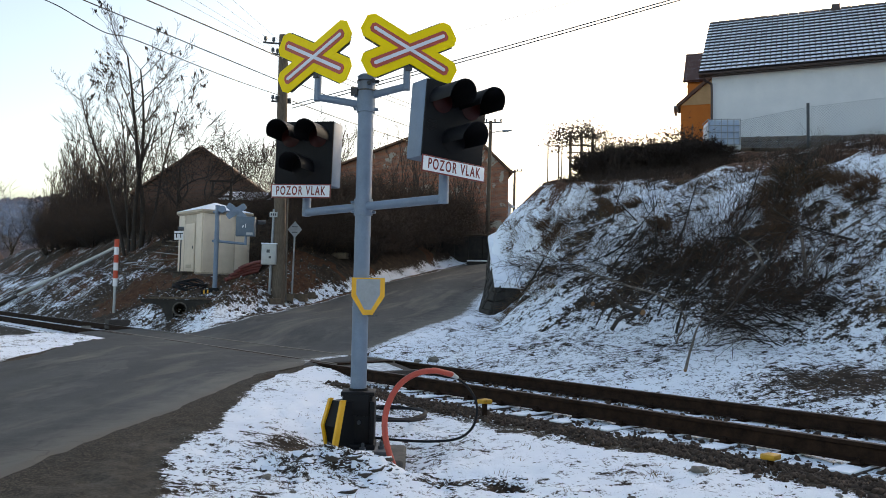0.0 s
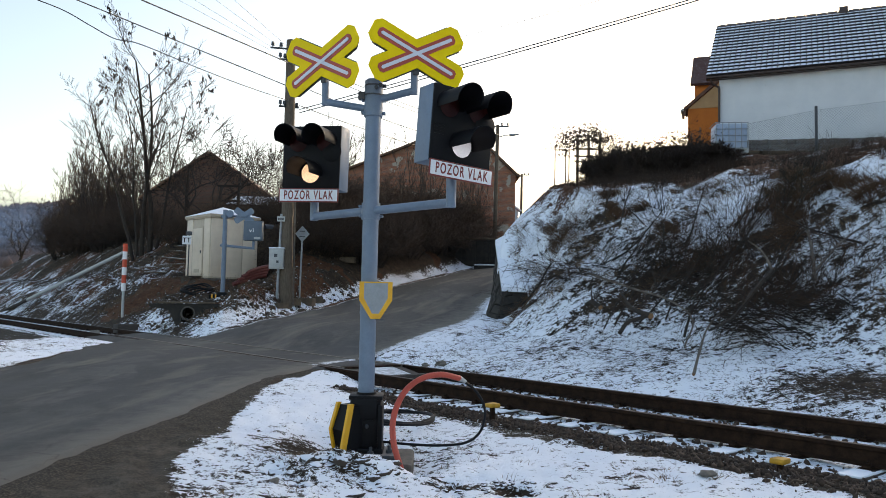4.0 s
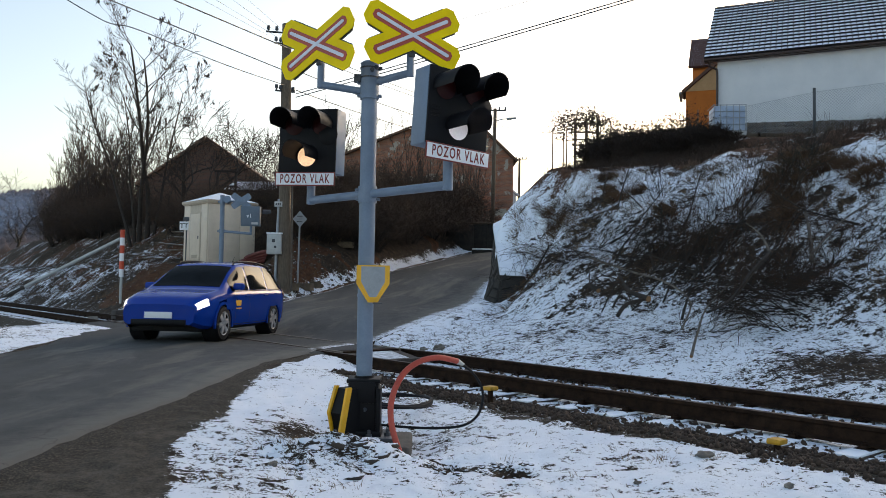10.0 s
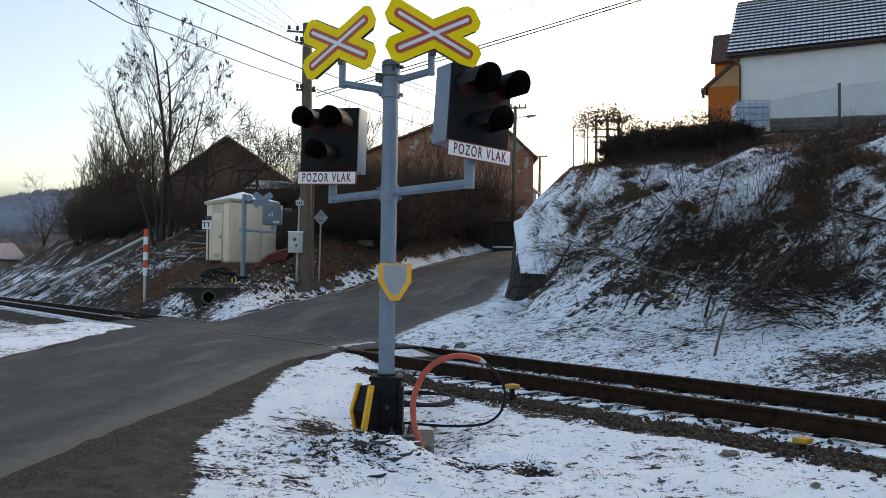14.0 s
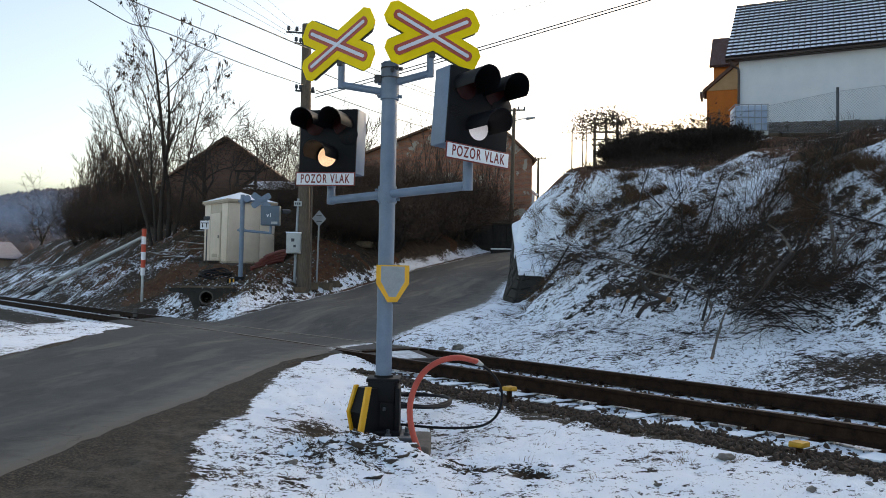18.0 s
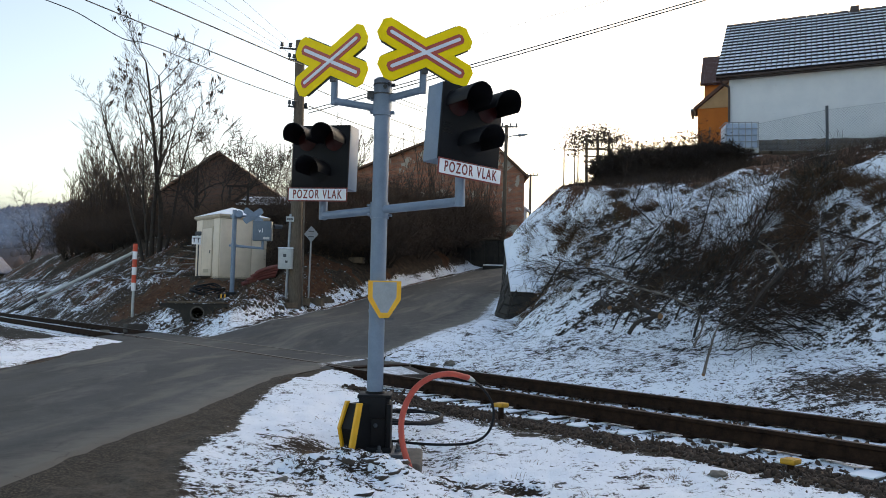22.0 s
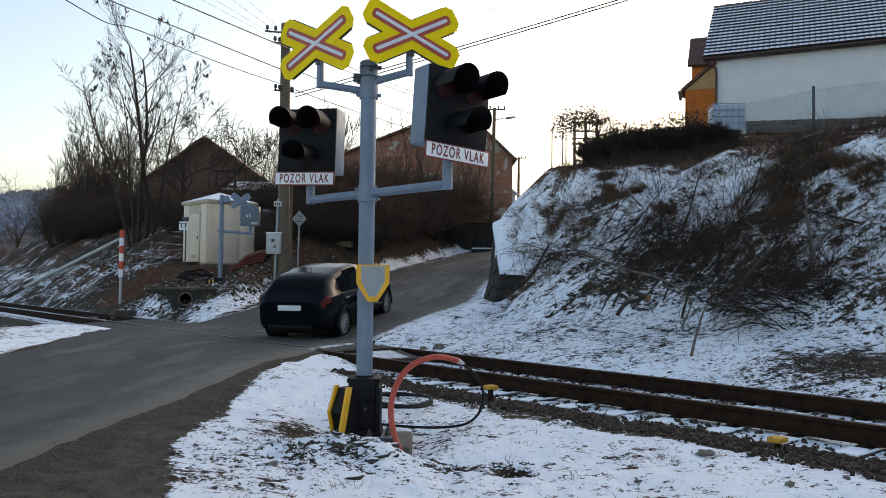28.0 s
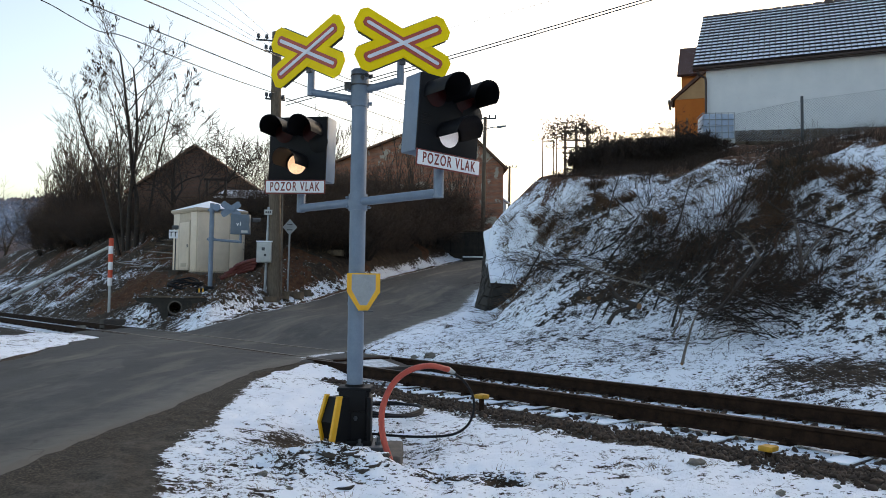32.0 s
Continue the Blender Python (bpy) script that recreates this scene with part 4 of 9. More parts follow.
def crossing_signal():
    root = thing("crossing_signal", "blue-grey crossing signal mast with two lamp heads and yellow crosses", "signal", at=tuple(MAST))
    inv = Matrix.Translation(-MAST)

    def unit(x, y, z, tilt, roll, yaw):
        return inv @ pose(x, y, z, tilt, roll, yaw)

    bm = bmesh.new()
    tube(bm, (0, 0, 0.5), (0, 0, 3.62), 0.078, 0.078, 24)
    part("mast", bm, "mast", root)
    bm = bmesh.new()
    tube(bm, (0, 0, 3.50), (0, 0, 3.655), 0.09, 0.09, 24)
    tube(bm, (0, 0, 3.655), (0, 0, 3.675), 0.094, 0.07, 24)
    part("cap", bm, "mast", root)
    for z in (3.505, 3.60):
        bm = bmesh.new()
        tube(bm, (0, 0, z), (0, 0, z + 0.014), 0.096, 0.096, 24)
        box(bm, 0.085, 0.125, -0.035, 0.0, z - 0.008, z + 0.022, 0.003)
        part("clamp_band", bm, "mast_dark", root, "dark steel clamp band")
    for z0, z1 in ((3.30, 3.50), (2.28, 2.44)):
        bm = bmesh.new()
        tube(bm, (0, 0, z0), (0, 0, z1), 0.092, 0.092, 20)
        for sx in (-1, 1):
            for zz in (z0 + 0.035, z1 - 0.035):
                box(bm, sx * 0.09 - 0.025, sx * 0.09 + 0.03, -0.03, 0.03, zz - 0.012, zz + 0.012, 0.003)
                tube(bm, (sx * 0.115, -0.05, zz), (sx * 0.115, 0.05, zz), 0.008, seg=8)
        part("collar", bm, "mast", root)
    bm = bmesh.new()
    box(bm, -0.15, -0.085, -0.05, 0.0, 3.46, 3.54, 0.004)
    part("cable_box", bm, "mast_dark", root)
    bm = bmesh.new()
    tube(bm, (0.03, -0.09, 3.57), (0.03, -0.12, 3.57), 0.02, seg=10)
    part("cable_gland", bm, "mast_dark", root)
    bm = bmesh.new()
    tube(bm, (0.07, -0.07, 3.60), (0.07, -0.10, 3.60), 0.02, seg=10)
    part("cable_gland", bm, "mast_dark", root)

    heads = (((-1.222, 8.29, 2.975), (0.5, 1.4, -17), 0.655, 0.68), ((0.298, 6.84, 3.015), (0.5, 3.4, 33), 0.65, 0.68))
    for (p, turn, w, h) in heads:
        m = unit(*p, *turn)
        signal_head(root, m, w, h, "lamp_lit" if p[0] < -1 else "lamp_cool")
        foot = m @ Vector((0.0, 0.12, -h / 2))
        end = Vector((foot.x, foot.y, 2.365))
        bm = bmesh.new()
        tube(bm, (0, 0, 2.365), end, 0.042, 0.042, 16)
        tube(bm, end - Vector((0, 0, 0.042)), foot, 0.045, 0.045, 16)
        part("arm", bm, "mast", root)
        bm = bmesh.new()
        box(bm, foot.x - 0.11, foot.x + 0.11, foot.y - 0.05, foot.y + 0.05, foot.z - 0.012, foot.z + 0.003, 0.003)
        part("bracket", bm, "mast_dark", root)
    for p, turn, w, h, za in (((-1.075, 7.74, 3.84), (0, -1.2, -34), 0.70, 0.352, (3.37, 3.455)), ((-0.123, 7.52, 3.88), (-3, -0.8, 18), 0.715, 0.355, (3.46, 3.535))):
        m = unit(*p, *turn)
        warning_cross(root, m, w, h)
        top = m @ Vector((0.0, 0.075, 0.0))
        bend = Vector((top.x, top.y, za[1]))
        bm = bmesh.new()
        tube(bm, (0, 0, za[0]), bend, 0.036, 0.036, 16)
        tube(bm, bend - Vector((0, 0, 0.036)), Vector((bend.x, bend.y, top.z - 0.05)), 0.036, 0.036, 16)
        part("cross_arm", bm, "mast", root)

    # small shield plate with a yellow rim
    m = inv @ pose(-0.468, 7.60, 1.49, 0, 0, 6)
    out = [(-0.158, 0.178), (0.158, 0.178), (0.158, 0.0), (0.045, -0.178), (-0.045, -0.178), (-0.158, 0.0)]
    bm = bmesh.new()
    prism(bm, out, 0.0, 0.03)
    bmesh.ops.transform(bm, matrix=m, verts=bm.verts)
    shield = part("shield", bm, "orange", root, "yellow-rimmed grey shield plate", flat=True)
    bm = bmesh.new()
    prism(bm, [(x * 0.72, z * 0.82 + 0.020) for x, z in out], -0.004, 0.002)
    bmesh.ops.transform(bm, matrix=m, verts=bm.verts)
    part("shield_face", bm, "grey", shield, flat=True)
    bm = bmesh.new()
    box(bm, 0.0, 0.09, -0.03, 0.02, -0.19, -0.176)
    bmesh.ops.transform(bm, matrix=m, verts=bm.verts)
    part("shield_fitting", bm, "mast_dark", shield)
    bm = bmesh.new()
    tube(bm, (0, 0, 1.36), (0, 0, 1.39), 0.083, 0.083, 20)
    tube(bm, (0, 0, 1.58), (0, 0, 1.61), 0.083, 0.083, 20)
    box(bm, 0.02, 0.09, -0.12, 0.0, 1.42, 1.56, 0.004)
    part("strap", bm, "mast", root)

    # foot: a black cast box, its slanted cover with yellow edges
    bm = bmesh.new()
    box(bm, -0.14, 0.15, -0.15, 0.16, 0.04, 0.575, 0.018)
    box(bm, -0.13, 0.12, -0.17, -0.14, 0.36, 0.56, 0.01)
    box(bm, -0.155, 0.165, -0.165, 0.175, 0.545, 0.585, 0.012)
    tube(bm, (0, 0, 0.57), (0, 0, 0.605), 0.098, 0.092, 20)
    box(bm, 0.125, 0.17, -0.185, 0.12, 0.04, 0.50, 0.012)
    box(bm, -0.17, 0.18, -0.19, 0.19, 0.035, 0.10, 0.015)
    foot = part("foot_box", bm, "black", root, "black cast-iron mast foot")
    m = Matrix.Translation((-0.085, -0.075, 0)) @ Matrix.Rotation(radians(-46), 4, "Z")
    side = [(0.06, 0.50), (-0.12, 0.495), (-0.205, 0.27), (-0.155, 0.07), (0.06, 0.05)]
    bm = bmesh.new()
    vs = prism(bm, [(x, z) for x, z in side], -0.10, 0.10)
    bmesh.ops.transform(bm, matrix=m @ Matrix.Rotation(radians(90), 4, "Z"), verts=bm.verts)
    part("cover", bm, "black", foot, flat=True)
    for sy in (-0.115, 0.095):
        bm = bmesh.new()
        edge = [(-0.105, 0.515), (-0.145, 0.515), (-0.226, 0.27), (-0.180, 0.075), (-0.145, 0.08), (-0.188, 0.27)] if sy > 0 else [(-0.120, 0.515), (-0.172, 0.515), (-0.262, 0.075), (-0.205, 0.08)]
        prism(bm, edge, sy, sy + 0.034)
        bmesh.ops.transform(bm, matrix=m @ Matrix.Rotation(radians(90), 4, "Z"), verts=bm.verts)
        part("edge_stripe", bm, "orange", foot, "yellow edge stripe", flat=True)
    bm = bmesh.new()
    box(bm, -0.30, 0.30, -0.26, 0.22, 0.005, 0.05, 0.008)
    part("flange", bm, "mast_dark", root)
    for sx, sy in ((-0.25, -0.2), (0.24, -0.12), (0.24, 0.16), (0.07, -0.225)):
        bm = bmesh.new()
        tube(bm, (sx, sy, 0.04), (sx, sy, 0.12), 0.016, seg=8)
        tube(bm, (sx, sy, 0.05), (sx, sy, 0.078), 0.030, seg=6)
        part("anchor_bolt", bm, "mast_dark", root)
    bm = bmesh.new()
    tube(bm, (0.02, -0.16, 0.30), (0.03, -0.17, 0.30), 0.02, seg=10)
    part("lock", bm, "mast_dark", root)
    return root


crossing_signal()


# ---- things beside the signal ----
def plinth():
    bm = bmesh.new()
    box(bm, -0.46, 0.47, -0.42, 0.36, -0.30, 0.006, 0.03)
    bmesh.ops.subdivide_edges(bm, edges=bm.edges[:], cuts=2, use_grid_fill=True)
    for v in bm.verts:
        v.co += 0.012 * noise.noise_vector(v.co * 7)
        v.co.z = min(v.co.z, 0.004)
    ob = part("concrete_plinth", bm, "concrete", None, flat=False)
    ob.location = (MAST.x, MAST.y, 0)
    tagged(ob, "cracked grey concrete plinth under the signal mast", "plinth")


plinth()


def red_hose():
    ob = thing("cable_duct", "red corrugated cable duct bending out of the ground", "hose")
    pts = curve_points([(-0.124, 7.050, -0.115), (-0.161, 7.050, -0.018), (-0.249, 7.150, 0.229), (-0.257, 7.250, 0.444), (-0.171, 7.350, 0.648), (-0.022, 7.450, 0.765), (0.169, 7.550, 0.801), (0.357, 7.650, 0.757)], 90)
    bm = bmesh.new()
    pipe(bm, pts, 0.029, 14, 0.003)
    part("duct", bm, "hose", ob)
    bm = bmesh.new()
    tube(bm, (0.351, 7.650, 0.757), (0.413, 7.680, 0.723), 0.030, 0.016, 12)
    part("tape", bm, "greybox", ob, "grey tape at the cable's end")
    return ob


def black_cable():
    ob = thing("loose_cable", "black cable leaving the duct and coiled on the snow", "cable")
    pts = curve_points([(0.396, 7.670, 0.729), (0.509, 7.720, 0.639), (0.600, 7.800, 0.489), (0.615, 7.900, 0.321), (0.562, 8.000, 0.170), (0.416, 7.880, 0.105), (0.165, 7.840, 0.086), (-0.112, 7.840, 0.092), (-0.409, 7.900, 0.104)], 60)
    bm = bmesh.new()
    pipe(bm, pts, 0.013, 8)
    part("lead", bm, "rubber", ob)
    for k, (r, dx, dz) in enumerate(((0.40, 0.0, 0.0), (0.38, 0.02, 0.015), (0.34, 0.05, 0.02))):
        pts = []
        for i in range(49):
            a = 2 * math.pi * i / 48 + k * 0.7
            x, y = -0.27 + dx + r * math.cos(a), 9.0 + r * 1.3 * math.sin(a)
            pts.append((x, y, 0.01 + max(ground_at(-0.27, 8.6), ground_at(-0.27, 9.3)) + 0.03 + dz + 0.01 * math.sin(3 * a + k)))
        bm = bmesh.new()
        pipe(bm, pts, 0.015, 8)
        part("coil", bm, "rubber", ob)
    return ob


red_hose()
black_cable()


def marker_post(x, y, z0, width, tall, name="yellow_marker"):
    ob = thing(name, "short dark peg with a chipped yellow cap beside the rail", "marker", "yellow track markers", at=(x, y, z0), rz=TRACK_TURN)
    bm = bmesh.new()
    box(bm, -width * 0.15, width * 0.15, -0.03, 0.03, -0.1, tall, 0.006)
    part("peg", bm, "rail", ob)
    bm = bmesh.new()
    box(bm, -width / 2, width / 2, -0.07, 0.07, tall, tall + 0.05, 0.015)
    for v in bm.verts:
        v.co += 0.008 * noise.noise_vector(v.co * 12 + Vector((x, y, 0)))
    part("cap", bm, "oldyellow", ob, "chipped yellow cap")


marker_post(*(0.815, 9.300, 0.166), 0.13, 0.10)
marker_post(*(3.049, 6.750, 0.055), 0.13, 0.12)


# ---- beyond the track: hut, second signal, poles ----
def relay_hut():
    c = (-8.418, 31.000, 2.189)
    ob = thing("relay_hut", "cream panelled relay hut with a snowy pyramid roof", "hut", at=(c[0], c[1], c[2] - 0.02), rz=42)
    L = 2.1
    H = 2.42
    bm = bmesh.new()
    box(bm, 0.02, L - 0.02, 0.02, L - 0.02, 0.0, H, 0.02)
    body = part("body", bm, "cream_dark", ob)
    for k in range(3):
        bm = bmesh.new()
        x = 0.03 + k * 0.69
        box(bm, x, x + 0.66, -0.004, 0.03, 0.06, H - 0.06, 0.006)
        part("panel", bm, "cream", ob)
    for y0, y1 in ((0.06, 0.55), (1.52, 2.04)):
        bm = bmesh.new()
        box(bm, -0.004, 0.03, y0, y1, 0.06, H - 0.06, 0.006)
        part("panel", bm, "cream", ob)
    bm = bmesh.new()
    box(bm, -0.02, 0.03, 0.57, 1.50, 0.06, 2.06, 0.006)
    part("door_frame", bm, "cream_dark", ob)
    bm = bmesh.new()
    box(bm, -0.032, 0.0, 0.64, 1.43, 0.10, 1.99, 0.008)
    door = part("door", bm, "cream", ob, "cream steel door")
    bm = bmesh.new()
    box(bm, -0.06, -0.02, 0.70, 0.74, 0.98, 1.10, 0.006)
    part("handle", bm, "mast_dark", door)
    bm = bmesh.new()
    box(bm, -0.045, -0.02, 0.80, 1.25, 0.22, 0.36, 0.006)
    part("vent", bm, "cream_dark", door)
    for z0 in (0.0, H - 0.05):
        bm = bmesh.new()
        box(bm, -0.03, L + 0.03, -0.03, L + 0.03, z0, z0 + 0.05, 0.006)
        part("frame", bm, "cream_dark", ob)
    bm = bmesh.new()
    box(bm, -0.07, L + 0.07, -0.07, L + 0.07, H, H + 0.10, 0.012)
    part("fascia", bm, "cream_dark", ob, "beige roof fascia")
    bm = bmesh.new()
    a = [bm.verts.new(p) for p in ((-0.06, -0.06, H + 0.104), (L + 0.06, -0.06, H + 0.104), (L + 0.06, L + 0.06, H + 0.104), (-0.06, L + 0.06, H + 0.104))]
    t = bm.verts.new((L / 2, L / 2, H + 0.52))
    for i in range(4):
        bm.faces.new((a[i], a[(i + 1) % 4], t))
    bm.faces.new(list(reversed(a)))
    part("roof", bm, "snow", ob, "snow-covered low pyramid roof", flat=True)
    bm = bmesh.new()
    box(bm, -0.45, 0.0, 0.6, 1.5, -0.35, 0.03, 0.02)
    for i in range(5):
        box(bm, -0.55, -0.02, 0.55 + 0.2 * i, 0.72 + 0.2 * i, 0.03, 0.07, 0.005)
    part("step", bm, "sleeper", ob, "dark plank step before the door")
    bm = bmesh.new()
    box(bm, -0.06, L + 0.06, -0.06, L + 0.06, -0.5, -0.002, 0.02)
    part("footing", bm, "concrete", ob)


relay_hut()


def second_signal():
    b = (-7.106, 28.000, 1.572)
    ob = thing("crossing_signal", "blue-grey signal mast across the track, seen from behind", "signal", at=(b[0], b[1], b[2] - 0.3))
    bm = bmesh.new()
    tube(bm, (0, 0, 0.2), (0, 0, 3.25), 0.08, 0.08, 16)
    part("mast", bm, "mast", ob)
    bm = bmesh.new()
    box(bm, -0.16, 0.16, -0.16, 0.16, -0.2, 0.34, 0.02)
    box(bm, -0.42, -0.10, -0.24, 0.06, -0.25, 0.26, 0.03)
    foot = part("foot_box", bm, "black", ob)
    for x in (-0.33, -0.20):
        bm = bmesh.new()
        box(bm, x, x + 0.05, -0.255, -0.235, -0.24, 0.26, 0.004)
        part("edge_stripe", bm, "orange", foot, "yellow edge stripe")
    bm = bmesh.new()
    tube(bm, (0, 0, 1.98), (1.04, -0.1, 1.90), 0.045, 0.045, 12)
    tube(bm, (1.04, -0.1, 1.86), (1.04, -0.1, 2.2), 0.045, 0.045, 12)
    part("arm", bm, "mast", ob)
    for z0 in (1.92, 2.95):
        bm = bmesh.new()
        tube(bm, (0, 0, z0), (0, 0, z0 + 0.14), 0.1, 0.1, 16)
        box(bm, -0.15, 0.15, -0.04, 0.04, z0 + 0.03, z0 + 0.1, 0.005)
        part("collar", bm, "mast", ob)
    bm = bmesh.new()
    box(bm, 0.70, 1.36, -0.22, 0.05, 2.17, 2.86, 0.02)
    head = part("signal_head", bm, "bluebox", ob, "closed grey-blue back of a lamp head")
    words("v1", 0.20, "white", head, pose(1.0, -0.224, 2.52))
    bm = bmesh.new()
    box(bm, 1.08, 1.30, -0.226, -0.219, 2.22, 2.30)
    part("type_plate", bm, "greybox", head)
    bm = bmesh.new()
    hood(bm, 0.0, 0.0, 0.12, 0.3)
    bmesh.ops.transform(bm, matrix=pose(1.38, 0.12, 2.66, 0, 0, 120), verts=bm.verts)
    part("visor", bm, "mast_dark", head)
    bm = bmesh.new()
    bar(bm, (0.35, 3.28), (0.98, 2.82), 0.22, 0.03, -0.05, 0.04)
    bar(bm, (0.35, 2.84), (0.98, 3.26), 0.22, 0.03, -0.055, 0.04)
    part("cross_back", bm, "mast", ob, "grey back of a warning cross")
    bm = bmesh.new()
    tube(bm, (0, 0, 3.02), (0.68, -0.02, 3.05), 0.036, seg=10)
    box(bm, 0.55, 0.80, -0.09, -0.05, 2.98, 3.12, 0.005)
    part("cross_arm", bm, "mast", ob)
    bm = bmesh.new()
    tube(bm, (0.18, 0.05, 3.05), (0.20, -0.18, 3.10), 0.10, 0.13, 14)
    part("bell", bm, "mast", ob)


second_signal()


def striped_post():
    b = (-11.316, 30.000, 1.000)
    ob = thing("marker_post", "slim post with red and white bands beside the track", "post", at=b)
    z0 = 0.0
    bm = bmesh.new()
    tube(bm, (0, 0, -0.4), (0, 0, 0.62), 0.05, 0.05, 12)
    part("stem", bm, "greybox", ob)
    z0, k = 0.60, 0
    while z0 < 2.35:
        bm = bmesh.new()
        tube(bm, (0, 0, z0), (0, 0, z0 + 0.295), 0.085, 0.085, 14)
        part("band", bm, "white" if k % 2 == 0 else "redpost", ob, "white band" if k % 2 == 0 else "red band")
        z0 += 0.295
        k += 1


striped_post()


def utility_pole():
    b, t = (-4.887, 28.000, 1.511), (-4.992, 28.000, 10.686)
    ob = thing("utility_pole", "weathered concrete power pole with a bracket of insulators", "pole", at=b)
    top = Vector(t) - Vector(b)
    bm = bmesh.new()
    vs = []
    tube(bm, (0, 0, -0.5), top, 0.235, 0.165, 12)
    part("shaft", bm, "polewood", ob)
    bm = bmesh.new()
    tube(bm, (-0.30, -0.1, -0.3), (-0.22, -0.12, 2.9), 0.05, 0.045, 10)
    part("conduit", bm, "grey", ob)
    bm = bmesh.new()
    tube(bm, (0.27, -0.05, -0.3), (0.20, -0.05, 5.6), 0.03, 0.03, 8)
    part("conduit", bm, "concrete", ob)
    bm = bmesh.new()
    box(bm, -0.56, -0.06, -0.40, -0.12, 0.95, 1.66, 0.015)
    bx = part("meter_box", bm, "greybox", ob, "light grey meter cabinet")
    bm = bmesh.new()
    box(bm, -0.58, -0.04, -0.42, -0.10, 1.66, 1.70, 0.01)
    part("lid", bm, "snow", bx)
    bm = bmesh.new()
    box(bm, -0.53, -0.09, -0.413, -0.398, 0.98, 1.62, 0.006)
    part("door", bm, "greybox", bx)
    for x, z, w in ((-0.38, 1.36, 0.11), (-0.30, 1.16, 0.08)):
        bm = bmesh.new()
        box(bm, x, x + w, -0.42, -0.41, z, z + w)
        part("sticker", bm, "mast_dark", bx)
    bm = bmesh.new()
    box(bm, -0.35, -0.08, -0.24, -0.20, 2.62, 2.80, 0.005)
    tag = part("number_plate", bm, "greybox", ob, "small white pole plate")
    bm = bmesh.new()
    for i in range(3):
        box(bm, -0.31 + 0.07 * i, -0.265 + 0.07 * i, -0.247, -0.239, 2.67, 2.75)
    part("marking", bm, "mast_dark", tag)
    for i in range(3):
        bm = bmesh.new()
        z = 3.4 + 1.25 * i
        tube(bm, (0, 0, z), (0, 0, z + 0.05), 0.235 - i * 0.02, seg=12)
        part("strap", bm, "mast_dark", ob)
    for z, l in ((top.z - 0.35, 1.1), (top.z - 0.75, 0.6), (top.z - 2.45, 0.5)):
        bm = bmesh.new()
        tube(bm, (top.x - l * 0.62, -0.25, z), (top.x + l * 0.6, 0.2, z + 0.06), 0.035, seg=8)
        part("crossarm", bm, "mast_dark", ob)
        for u in (-0.55, -0.3, 0.3, 0.5):
            bm = bmesh.new()
            p = Vector((top.x + l * u, -0.2 + 0.35 * (u + 0.5), z + 0.02))
            tube(bm, p, p + Vector((0, 0, 0.07)), 0.02, seg=8)
            tube(bm, p + Vector((0, 0, 0.07)), p + Vector((0, 0, 0.2)), 0.065, 0.05, seg=10)
            part("insulator", bm, "mast_dark", ob)


utility_pole()


def diamond_sign():
    b = (-4.568, 29.000, 1.623)
    ob = thing("road_sign", "grey back of a diamond road sign on a thin post", "road sign", at=b)
    bm = bmesh.new()
    tube(bm, (0, 0, -0.3), (0.04, 0, 2.45), 0.032, seg=10)
    part("post", bm, "grey", ob)
    bm = bmesh.new()
    vs = prism(bm, [(0.04, 1.88), (0.30, 2.18), (0.04, 2.48), (-0.22, 2.18)], -0.05, -0.03)
    part("plate", bm, "grey", ob, "bare metal back of the diamond plate", flat=True)
    for z in (2.08, 2.28):
        bm = bmesh.new()
        box(bm, -0.06, 0.14, -0.075, -0.05, z - 0.015, z + 0.015, 0.004)
        part("clamp", bm, "mast_dark", ob)


diamond_sign()


def distance_board():
    b = (-9.509, 31.500, 3.153)
    ob = thing("track_sign", "small white board with two black letters", "sign", at=(b[0], b[1], b[2]))
    bm = bmesh.new()
    tube(bm, (0.10, 0.08, -1.2), (0.10, 0.08, 0.75), 0.025, seg=8)
    part("post", bm, "mast_dark", ob)
    bm = bmesh.new()
    box(bm, -0.15, 0.20, 0.0, 0.02, 0.34, 0.68, 0.004)
    bd = part("board", bm, "white", ob)
    words("TT", 0.27, "black", bd, pose(0.025, -0.004, 0.50))
    bm = bmesh.new()
    box(bm, -0.02, 0.22, -0.03, 0.05, 0.70, 0.86, 0.02)
    part("lamp", bm, "mast_dark", ob)


distance_board()


